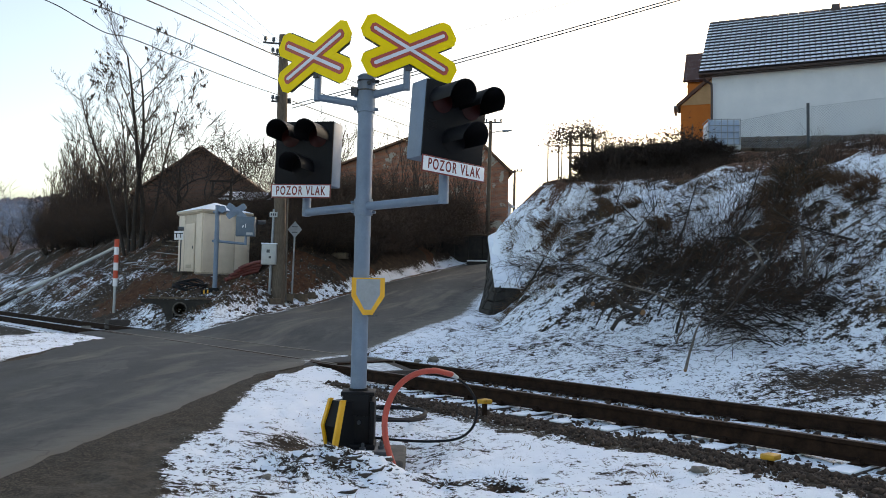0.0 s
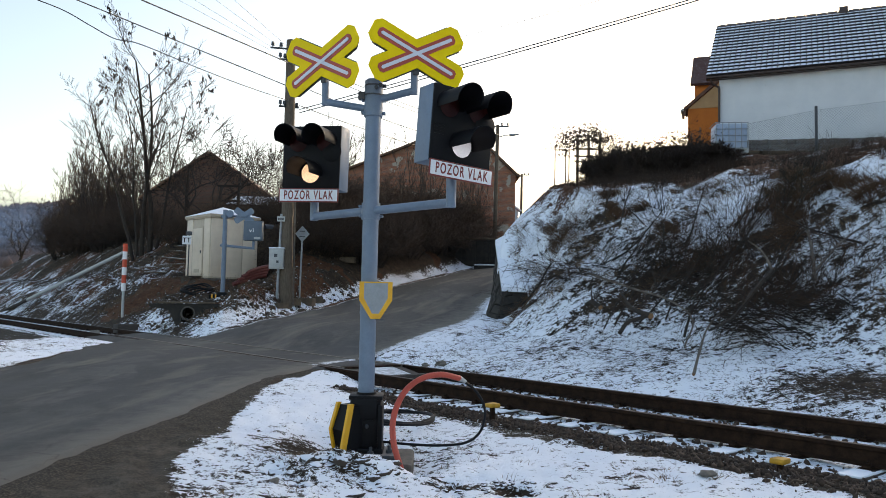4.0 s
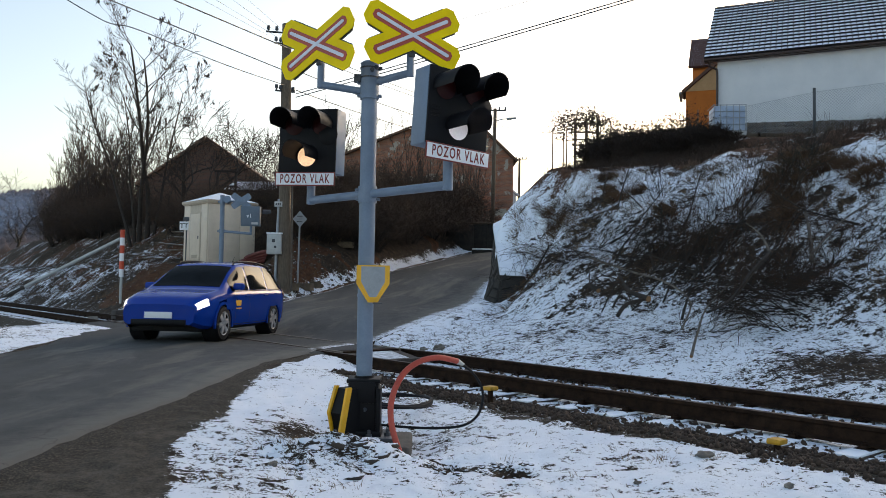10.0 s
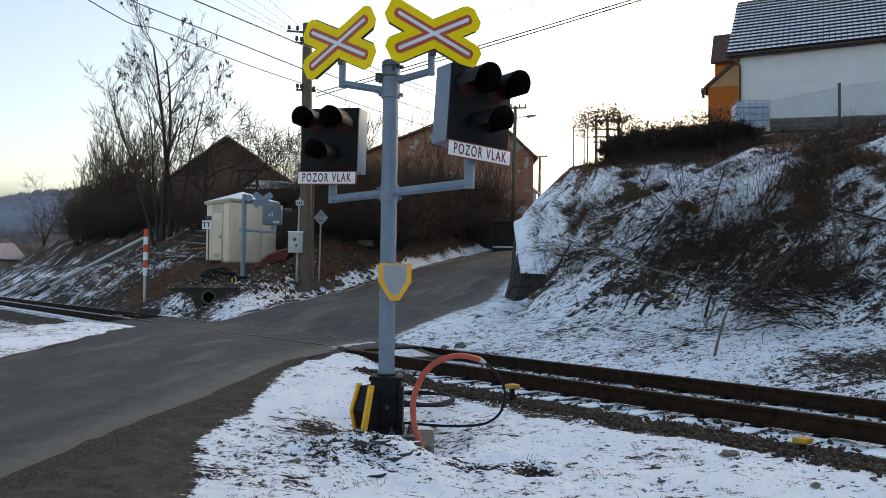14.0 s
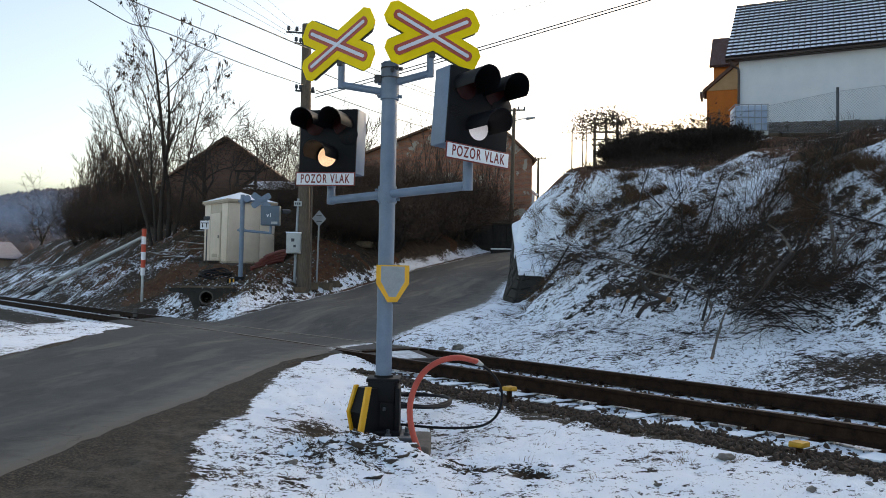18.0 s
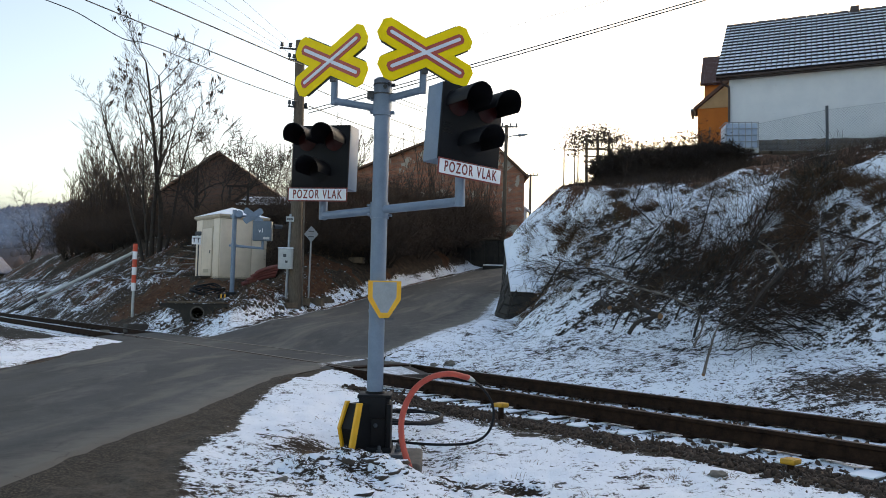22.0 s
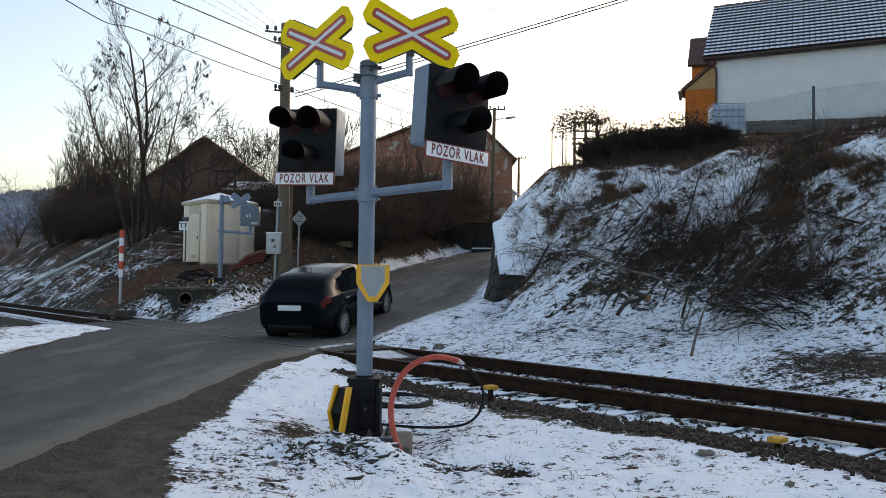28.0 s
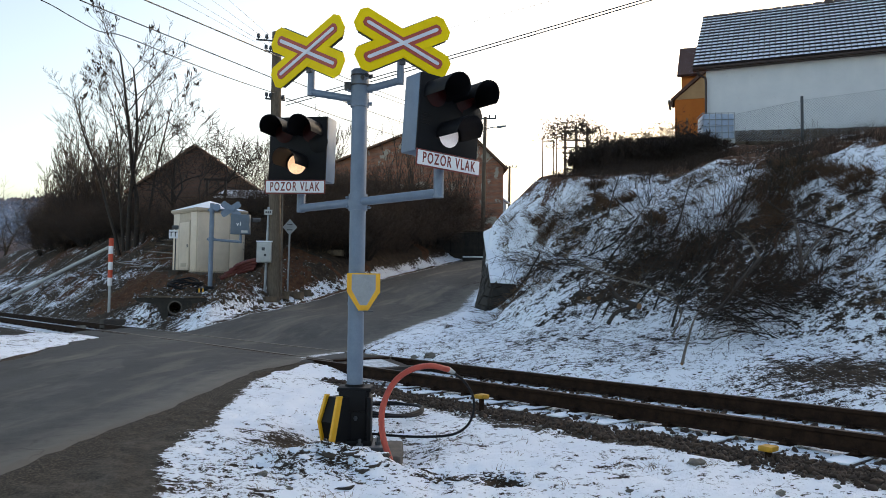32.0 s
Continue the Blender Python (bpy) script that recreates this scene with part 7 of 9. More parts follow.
def tree(name, label, seed, stems, height, radius, level, at, spread=(18, 50), lift=0.06, bend=0.2, flat=0.25, kids=(3, 4), rmin=0.013):
    rnd = random.Random(seed)
    segs = []
    for i in range(stems):
        a = 2 * math.pi * i / stems + rnd.uniform(-0.4, 0.4)
        d = Vector((math.cos(a) * flat, math.sin(a) * flat * 0.6, 1.0)) if stems > 1 else Vector((0.03, 0, 1))
        grow(rnd, segs, Vector((0.25 * math.cos(a) * (stems > 1), 0.25 * math.sin(a) * (stems > 1), -0.4)), d, height * rnd.uniform(0.5, 0.62), radius * rnd.uniform(0.8, 1.1), level, bend, lift, kids, spread, (0.42, 0.68), 5, rmin=rmin)
    ob = thing(name, label, "tree", at=at)
    trunk = [s for s in segs if s[2] > radius * 0.45]
    limbs = [s for s in segs if radius * 0.45 >= s[2] > 0.019]
    fine = [s for s in segs if s[2] <= 0.019]
    for nm, ss, sides in (("trunk", trunk, 7), ("limb_mass", limbs, 5), ("twig_mass", fine, 3)):
        o = new(nm, wood_mesh(nm, ss, "bark" if nm != "twig_mass" else "twig", sides))
        o.parent = ob
        if nm != "trunk":
            tagged(o, kind="stuff")
    return ob


def ground_point(x, y):
    return (x, y, ground_at(x, y))


def vase_tree():
    """A tall tree of a few long stems that part low and fan out, fine twigs curving upwards, dry seed bunches at the ends."""
    rnd = random.Random(34)
    segs, tips = [], []

    x, y, z = ground_point(-15.5, 43.5)
    for dx, lean, tall, r in ((0.0, -0.06, 10.6, 0.135), (0.35, 0.10, 11.4, 0.15), (-0.4, -0.17, 9.6, 0.10), (-0.2, -0.11, 9.0, 0.085), (0.6, 0.19, 9.4, 0.095)):
        upright(rnd, segs, tips, Vector((dx, rnd.uniform(-0.2, 0.2), -0.3)), Vector((lean, rnd.uniform(-0.1, 0.1), 1.0)), tall * 0.95, r, 3)
    ob = thing("tall_tree", "tall bare tree of several stems with withered seed clusters", "tree", at=(x, y, z))
    for nm, ss, sides in (("trunk", [t for t in segs if t[2] > 0.05], 7), ("limb_mass", [t for t in segs if 0.05 >= t[2] > 0.016], 5), ("twig_mass", [t for t in segs if t[2] <= 0.016], 3)):
        o = new(nm, wood_mesh(nm, ss, "bark" if nm != "twig_mass" else "twig", sides))
        o.parent = ob
        if nm != "trunk":
            tagged(o, kind="stuff")
    vs, fs = [], []
    high = [t for t in tips if t.z > 6.5 and t.x > -2.6]
    for t in rnd.sample(high, min(190, len(high))):
        for _ in range(rnd.randint(2, 4)):
            o = t + Vector((rnd.gauss(0, 0.05), rnd.gauss(0, 0.05), rnd.uniform(-0.20, 0.02)))
            w = rnd.uniform(0.065, 0.11)
            g = Vector((rnd.gauss(0, 1), rnd.gauss(0, 1), 0.2)).normalized()
            e = Vector((rnd.gauss(0, 0.35), rnd.gauss(0, 0.35), 1.0)).normalized()
            i = len(vs)
            vs += [o - e * w * 1.3, o + g * w * 0.55, o + e * w * 1.1, o - g * w * 0.55]
            fs.append((i, i + 1, i + 2, i + 3))
    me = bpy.data.meshes.new("seed_mass")
    me.from_pydata(vs, [], fs)
    me.materials.append(M["leaf"])
    o = new("seed_mass", me)
    o.parent = ob
    tagged(o, "withered seed bunches", kind="stuff")


vase_tree()
tree("gnarled_tree", "gnarled bare fruit tree before the cottage", 8, 2, 7.6, 0.17, 3, ground_point(-12.6, 43.0), (30, 70), 0.03, 0.38, 0.3, (3, 5), 0.014)
tree("bare_tree", "slender bare tree behind the cottage", 9, 2, 8.0, 0.11, 3, ground_point(-14.6, 62.0), (12, 32), 0.10, 0.15, 0.2)
tree("bare_tree", "slender bare tree behind the cottage", 10, 2, 7.5, 0.11, 3, ground_point(-12.2, 62.0), (12, 32), 0.10, 0.15, 0.2)
tree("bare_tree", "slender bare tree by the barn", 12, 2, 7.5, 0.10, 3, ground_point(-8.0, 57.0), (12, 32), 0.10, 0.15, 0.2)
tree("bare_tree", "slender bare tree by the barn", 13, 2, 6.8, 0.10, 3, ground_point(-5.6, 56.0), (12, 34), 0.08, 0.15, 0.2)
tree("valley_tree", "round bare tree in the misty valley", 14, 1, 9.0, 0.2, 3, (-45.983, 90.000, 3.703), (25, 60), 0.05, 0.3, 0.3, (4, 5))


# ---- cars ----
def car_paint(name, c):
    m, nt, b = nodes_of(name)
    dirt = noise_node(nt, 2.5, 5, 0.65)
    col = mix(nt, ramp(nt, dirt, [(0.5, (0, 0, 0)), (0.8, (0.12, 0.12, 0.12))]), c, (0.03, 0.029, 0.027))
    nt.links.new(col, b.inputs["Base Color"])
    b.inputs["Roughness"].default_value = 0.14
    b.inputs["Specular IOR Level"].default_value = 0.12
    return m


M["blue_paint"] = car_paint("blue_car_paint", (0.002, 0.036, 0.26))
M["dark_paint"] = car_paint("near_black_car_paint", (0.004, 0.005, 0.008))


def glass_material(name, c):
    m, nt, b = nodes_of(name)
    b.inputs["Base Color"].default_value = (*c, 1)
    b.inputs["Roughness"].default_value = 0.04
    b.inputs["IOR"].default_value = 1.22
    b.inputs["Specular IOR Level"].default_value = 0.12
    return m


M["car_glass"] = glass_material("tinted_car_glass", (0.006, 0.008, 0.009))
M["headlamp"] = glow_material("lit_headlamp", (1.0, 0.98, 0.95), 0.8)
M["tail_red"] = lens_material("red_tail_lamp", (0.10, 0.004, 0.004))


class Shell:
    """A car's outer skin: half sections along x, from the sill over the belt to the roof's middle line."""

    def __init__(self, keys):
        """keys: rows of x, half width, bottom, belt height, top height, half width at the top."""
        self.k = np.array(keys, float)

    def at(self, x):
        return [sum(float(np.interp(x + o, self.k[:, 0], self.k[:, i])) for o in (-0.07, 0.0, 0.07)) / 3 for i in range(1, 6)]

    def half(self, x):
        w, zb, zl, zt, wt = self.at(x)
        g = max(zt - zl, 0.012)
        return [(w * 0.86, zb), (w * 0.965, zb + 0.05), (w * 0.985, zb + 0.16), (w, (zb + zl) * 0.5 + 0.02), (w * 0.992, zl - 0.12), (w * 0.972, zl - 0.03), (w * 0.945, zl),
                (wt + (w * 0.945 - wt) * 0.62, zl + g * 0.36), (wt + (w * 0.945 - wt) * 0.30, zl + g * 0.68), (wt, zl + g * 0.90), (wt * 0.93, zl + g * 0.965), (wt * 0.72, zl + g * 0.995), (wt * 0.36, zt + 0.008), (0.0, zt + 0.012)]

    def point(self, x, v, s, out=0.0):
        """Row v (may lie between two rows) at x, side s, pushed out."""
        h = self.half(x)
        i = min(int(v), len(h) - 2)
        f = v - i
        y, z = h[i][0] + (h[i + 1][0] - h[i][0]) * f, h[i][1] + (h[i + 1][1] - h[i][1]) * f
        ny, nz = h[i + 1][1] - h[i][1], h[i][0] - h[i + 1][0]
        n = math.hypot(ny, nz) or 1.0
        return Vector((x, s * (y + out * ny / n), z + out * nz / n))


def patch(bm, shell, corner, nx, nv, s, out):
    """A piece of the skin, pushed out: corner(u, t) gives x and the row."""
    g = [[bm.verts.new(shell.point(*corner(i / nx, j / nv), s, out)) for j in range(nv + 1)] for i in range(nx + 1)]
    for i in range(nx):
        for j in range(nv):
            bm.faces.new((g[i][j], g[i + 1][j], g[i + 1][j + 1], g[i][j + 1]))


def ring_arc(bm, cx, cz, y, r0, r1, thick, a0, a1, seg=22):
    rows = []
    for k in range(seg + 1):
        a = radians(a0 + (a1 - a0) * k / seg)
        rows.append([bm.verts.new((cx + r * math.cos(a), yy, cz + r * math.sin(a))) for r, yy in ((r0, y - thick), (r0, y), (r1, y), (r1, y - thick))])
    for p, q in zip(rows, rows[1:]):
        for i in range(4):
            j = (i + 1) % 4
            bm.faces.new((p[i], p[j], q[j], q[i]))
    bmesh.ops.recalc_face_normals(bm, faces=bm.faces)


def car(name, label, paint, keys, side_glass, front, back, wheelbase, wheel_r, lit, spokes):
    """side_glass: (x front, x rear) of each pane; front, back: (x low, x high) of the windscreen and rear window."""
    ob = thing(name, label, "car")
    shell = Shell(keys)
    x0, x1 = keys[0][0], keys[-1][0]
    xs = np.linspace(x0, x1, 74)
    axles = (wheelbase / 2, -wheelbase / 2)
    bm = bmesh.new()
    grid = {}
    for s in (-1, 1):
        for i, x in enumerate(xs):
            for j, (y, z) in enumerate(shell.half(x)):
                grid[s, i, j] = bm.verts.new((x, s * y, z)) if j < 13 or s == 1 else grid.get((1, i, j))
    for i in range(len(xs)):
        grid[-1, i, 13] = grid[1, i, 13]
    for s in (-1, 1):
        for i in range(len(xs) - 1):
            for j in range(13):
                q = [grid[s, i, j], grid[s, i + 1, j], grid[s, i + 1, j + 1], grid[s, i, j + 1]]
                c = sum((v.co for v in q), Vector()) / 4
                if j < 6 and min(math.hypot(c.x - ax, c.z - wheel_r) for ax in axles) < wheel_r + 0.05:
                    continue
                bm.faces.new(q if s < 0 else list(reversed(q)))
    for i in (0, len(xs) - 1):
        for j in range(13):
            q = [grid[1, i, j], grid[1, i, j + 1], grid[-1, i, j + 1], grid[-1, i, j]]
            q = list(dict.fromkeys(q))
            if len(q) > 2:
                bm.faces.new(q)
    loose = [v for v in bm.verts if not v.link_faces]
    bmesh.ops.delete(bm, geom=loose, context="VERTS")
    bmesh.ops.recalc_face_normals(bm, faces=bm.faces)
    body = part("body", bm, paint, ob)

    for s in (-1, 1):
        for xa, xb in side_glass:
            bm = bmesh.new()
            patch(bm, shell, lambda u, t: (xa + (xb - xa) * u, 6.12 + 2.78 * t), 12, 6, s, 0.006)
            part("side_window", bm, "car_glass", ob)
        bm = bmesh.new()
        patch(bm, shell, lambda u, t: (side_glass[0][0] + (side_glass[-1][1] - side_glass[0][0]) * u, 5.94 + 0.14 * t), 16, 1, s, 0.007)
        part("belt_trim", bm, "black", ob)
        bm = bmesh.new()
        patch(bm, shell, lambda u, t: (axles[1] + wheel_r + 0.09 + (wheelbase - 2 * wheel_r - 0.18) * u, 0.1 + 1.2 * t), 10, 2, s, 0.006)
        part("sill", bm, "black", ob)
        for x in (side_glass[0][0] - 0.10, side_glass[0][1] + 0.03):
            bm = bmesh.new()
            patch(bm, shell, lambda u, t: (x + 0.008 * u, 1.4 + 4.4 * t), 1, 8, s, 0.003)
            part("door_gap", bm, "black", ob)
        for k, (xa, xb) in enumerate(side_glass[:2]):
            q = shell.point(xb + 0.16, 4.25, s, 0.012)
            bm = bmesh.new()
            box(bm, q.x - 0.09, q.x + 0.09, q.y - 0.014, q.y + 0.014, q.z - 0.016, q.z + 0.016, 0.007)
            part("door_handle", bm, paint if lit else "grey", ob)
    for nm, (xa, xb) in (("windscreen", front), ("rear_window", back)):
        bm = bmesh.new()
        for s in (-1, 1):
            patch(bm, shell, lambda u, t: (xa + (xb - xa) * u, 10.05 + 2.95 * t), 8, 5, s, 0.006)
        bmesh.ops.remove_doubles(bm, verts=bm.verts, dist=0.002)
        part(nm, bm, "car_glass", ob)
    wheels = []
    track = max(r[1] for r in keys) - 0.10
    for x in axles:
        for s in (-1, 1):
            edge = abs(shell.point(x, 3.0, s).y)
            bm = bmesh.new()
            ring_arc(bm, x, wheel_r, 0.0, wheel_r + 0.030, wheel_r + 0.085, 0.03, -12, 192)
            for v in bm.verts:
                v.co.y = s * (edge + 0.004 + v.co.y)
            bmesh.ops.recalc_face_normals(bm, faces=bm.faces)
            part("arch_lip", bm, paint, ob)
            bm = bmesh.new()
            tube(bm, (x, s * (track - 0.20), wheel_r), (x, s * (edge - 0.02), wheel_r), wheel_r + 0.04, wheel_r + 0.045, 24)
            bmesh.ops.delete(bm, geom=[f for f in bm.faces if len(f.verts) > 4 and abs(f.calc_center_median().y) > track], context="FACES_ONLY")
            part("wheel_arch", bm, "rubber", ob)
            wh = thing("wheel", "", "")
            wh.parent = ob
            wh.matrix_basis = pose(x, s * track, wheel_r)
            bm = bmesh.new()
            prof = [(-0.09, wheel_r * 0.66), (-0.09, wheel_r * 0.94), (-0.06, wheel_r), (0.06, wheel_r), (0.088, wheel_r * 0.94), (0.092, wheel_r * 0.70)]
            rg = []
            for k in range(28):
                a = 2 * math.pi * k / 28
                rg.append([bm.verts.new((r * math.cos(a), s * y, r * math.sin(a))) for y, r in prof])
            for k in range(28):
                p, q = rg[k], rg[(k + 1) % 28]
                for i in range(len(prof)):
                    j = (i + 1) % len(prof)
                    bm.faces.new((p[i], p[j], q[j], q[i]))
            bmesh.ops.recalc_face_normals(bm, faces=bm.faces)
            part("tyre", bm, "rubber", wh)
            bm = bmesh.new()
            wide = 0.045 if spokes < 8 else 0.016
            for k in range(spokes):
                m = Matrix.Rotation(-2 * math.pi * k / spokes, 4, "Y")
                box(bm, 0.02, wheel_r * 0.66, s * 0.070 - 0.012, s * 0.070 + 0.012, -wide, wide, 0.006, m=m)
            tube(bm, (0, s * 0.04, 0), (0, s * 0.086, 0), 0.06, 0.05, 16)
            for k in range(24):
                a, b2 = 2 * math.pi * k / 24, 2 * math.pi * (k + 1) / 24
                q = [(r * math.cos(t), s * y, r * math.sin(t)) for t, r, y in ((a, wheel_r * 0.71, 0.088), (b2, wheel_r * 0.71, 0.088), (b2, wheel_r * 0.63, 0.078), (a, wheel_r * 0.63, 0.078))]
                bm.faces.new([bm.verts.new(p) for p in q])
            part("rim", bm, "grey", wh, "silver alloy rim")
            bm = bmesh.new()
            tube(bm, (0, s * 0.03, 0), (0, s * 0.045, 0), wheel_r * 0.66, seg=24)
            part("brake", bm, "black", wh)
            wheels.append((wh, s, x))
    for s in (-1, 1):
        bm = bmesh.new()
        patch(bm, shell, lambda u, t: (x1 - 0.32 + 0.26 * u, 4.1 + 2.2 * t + 0.4 * u), 6, 4, s, 0.008)
        part("headlight", bm, "headlamp" if lit else "car_glass", ob, "lit white headlight" if lit else "clear headlight")
        bm = bmesh.new()
        patch(bm, shell, lambda u, t: (x0 + 0.03 + 0.24 * u, 4.0 + 2.3 * t), 6, 4, s, 0.008)
        part("tail_light", bm, "tail_red", ob, "red tail light")
        bm = bmesh.new()
        q = shell.point(side_glass[0][0] - 0.12, 6.3, s)
        box(bm, q.x - 0.09, q.x + 0.07, q.y + s * 0.10 - 0.10, q.y + s * 0.10 + 0.10, q.z, q.z + 0.13, 0.035)
        part("mirror", bm, "black" if not lit else paint, ob)
    wide = shell.at(x0 + 0.25)[0]
    zb = shell.at(0.0)[1]
    bm = bmesh.new()
    box(bm, x0 + 0.25, x1 - 0.25, -wide * 0.78, wide * 0.78, zb - 0.03, zb + 0.12, 0.03)
    part("underbody", bm, "rubber", ob)
    for x, d, z in ((x1, 1, 0.42), (x0, -1, 0.70)):
        bm = bmesh.new()
        box(bm, x - 0.05, x + 0.02, -0.52, 0.52, 0.30, 0.40, 0.02)
        part("bumper_grille", bm, "black", ob)
        bm = bmesh.new()
        box(bm, x + d * 0.012 - 0.006, x + d * 0.012 + 0.006, -0.26, 0.26, z, z + 0.11, 0.003)
        part("number_plate", bm, "white", ob, "blank white number plate")
    zt = shell.at(-0.9)[3]
    bm = bmesh.new()
    tube(bm, (-0.95, 0, zt - 0.02), (-1.10, 0, zt + 0.16), 0.008, 0.005, 6)
    part("aerial", bm, "rubber", ob)
    if lit:
        for s in (-1, 1):
            bm = bmesh.new()
            patch(bm, shell, lambda u, t: ((0.78 - 0.28 * u) + (0.04 - 0.08 * (1 - u)) * (1 - t), 3.25 + 0.55 * t), 4, 2, s, 0.006)
            patch(bm, shell, lambda u, t: (0.75 - 0.22 * u, 2.98 + 0.10 * t), 4, 1, s, 0.006)
            part("door_badge", bm, "orange", ob, "plain yellow badge")
            bm = bmesh.new()
            pts = [shell.point(x, 10.2, s, o) for x, o in ((0.30, 0.0), (0.16, 0.045), (-0.6, 0.05), (-1.45, 0.045), (-1.62, 0.0))]
            pipe(bm, curve_points(pts, 16), 0.016, 8)
            part("roof_rail", bm, "black", ob)
    return ob, wheels


BLUE_SHELL = [(-2.16, 0.70, 0.40, 0.74, 0.78, 0.60), (-2.10, 0.78, 0.34, 0.90, 0.94, 0.64), (-1.98, 0.82, 0.28, 0.93, 1.07, 0.63), (-1.78, 0.85, 0.24, 0.93, 1.26, 0.62), (-1.52, 0.86, 0.23, 0.93, 1.40, 0.63), (-1.2, 0.865, 0.22, 0.92, 1.455, 0.64), (-0.3, 0.87, 0.21, 0.91, 1.475, 0.65), (0.30, 0.87, 0.21, 0.90, 1.43, 0.64), (0.62, 0.868, 0.21, 0.895, 1.27, 0.66), (1.00, 0.865, 0.21, 0.89, 1.03, 0.72), (1.20, 0.86, 0.21, 0.87, 0.93, 0.74), (1.65, 0.83, 0.22, 0.80, 0.86, 0.68), (1.95, 0.77, 0.25, 0.70, 0.77, 0.60), (2.10, 0.66, 0.32, 0.60, 0.64, 0.50)]
blue_car, blue_wheels = car("estate_car", "blue estate car with lit headlights and a yellow door badge", "blue_paint", BLUE_SHELL, ((0.86, 0.06), (-0.02, -0.92), (-1.00, -1.76)), (1.10, 0.40), (-2.02, -1.60), 2.52, 0.315, True, 6)
blue_car.scale = (1.05, 1.05, 1.06)

DARK_SHELL = [(-2.06, 0.66, 0.40, 0.76, 0.82, 0.56), (-2.00, 0.76, 0.33, 0.92, 0.97, 0.62), (-1.88, 0.81, 0.27, 0.97, 1.06, 0.62), (-1.62, 0.85, 0.22, 0.96, 1.26, 0.60), (-1.30, 0.865, 0.21, 0.94, 1.36, 0.60), (-0.7, 0.87, 0.20, 0.91, 1.43, 0.61), (-0.1, 0.87, 0.20, 0.89, 1.44, 0.62), (0.32, 0.868, 0.20, 0.875, 1.37, 0.61), (0.66, 0.866, 0.20, 0.87, 1.21, 0.64), (1.05, 0.863, 0.20, 0.86, 0.98, 0.71), (1.22, 0.86, 0.20, 0.84, 0.89, 0.73), (1.62, 0.83, 0.21, 0.76, 0.81, 0.66), (1.92, 0.75, 0.24, 0.66, 0.71, 0.58), (2.06, 0.62, 0.32, 0.56, 0.60, 0.46)]
dark_car, dark_wheels = car("hatchback_car", "near-black hatchback with silver alloy wheels", "dark_paint", DARK_SHELL, ((0.90, 0.00), (-0.09, -1.22)), (1.14, 0.42), (-1.90, -1.42), 2.55, 0.31, False, 14)


# ---- loose stones, clods, grass and cut wood ----
def lump(seed, rough=0.25, cuts=2):
    bm = bmesh.new()
    bmesh.ops.create_icosphere(bm, subdivisions=cuts, radius=1.0)
    for v in bm.verts:
        v.co *= 1 + rough * noise.noise(v.co * 1.6 + Vector((seed * 3.1, 0, 0))) * 2
        v.co.z *= 0.6
    return bm


def scatter_mesh(name, items, sources, material):
    """One mesh of many small shapes: items are (source, matrix)."""
    vs, fs = [], []
    data = []
    for bm in sources:
        bm.verts.ensure_lookup_table()
        data.append((np.array([v.co[:] for v in bm.verts]), [[v.index for v in f.verts] for f in bm.faces]))
    total = 0
    co = []
    for k, m in items:
        c, f = data[k]
        mm = np.array(m)
        co.append(c @ mm[:3, :3].T + mm[:3, 3])
        fs += [[i + total for i in p] for p in f]
        total += len(c)
    me = bpy.data.meshes.new(name)
    me.from_pydata(np.concatenate(co).tolist(), [], fs)
    for p in me.polygons:
        p.use_smooth = True
    me.materials.append(M[material] if isinstance(material, str) else material)
    return new(name, me)


def pebble_material(name, c1, c2, snow=0.0):
    m, nt, b = nodes_of(name)
    geo = nt.nodes.new("ShaderNodeNewGeometry")
    col = ramp(nt, geo.outputs["Random Per Island"], [(0.0, c1), (1.0, c2)])
    nz = noise_node(nt, 30, 4, 0.6)
    col = mix(nt, 0.5, col, ramp(nt, nz, [(0.3, c1), (0.7, c2)]))
    if snow:
        sep = nt.nodes.new("ShaderNodeSeparateXYZ")
        nt.links.new(geo.outputs["Normal"], sep.inputs[0])
        k = maths(nt, "ADD", sep.outputs[2], maths(nt, "MULTIPLY_ADD", nz, 0.9, -0.45))
        col = mix(nt, ramp(nt, k, [(1 - snow, (0, 0, 0)), (1 - snow + 0.12, (1, 1, 1))]), col, (0.72, 0.76, 0.83))
    nt.links.new(col, b.inputs["Base Color"])
    b.inputs["Roughness"].default_value = 0.9
    bump(nt, b, nz, 0.4, 0.01)
    return m


M["ballast"] = pebble_material("ballast_stone", (0.018, 0.011, 0.007), (0.078, 0.047, 0.030), 0.0)
M["clod"] = pebble_material("earth_clod", (0.016, 0.012, 0.009), (0.070, 0.052, 0.039), 0.40)
M["rubble"] = pebble_material("brown_rubble", (0.026, 0.017, 0.011), (0.115, 0.078, 0.052), 0.14)
STONES = [lump(k, 0.55, 1) for k in range(4)]


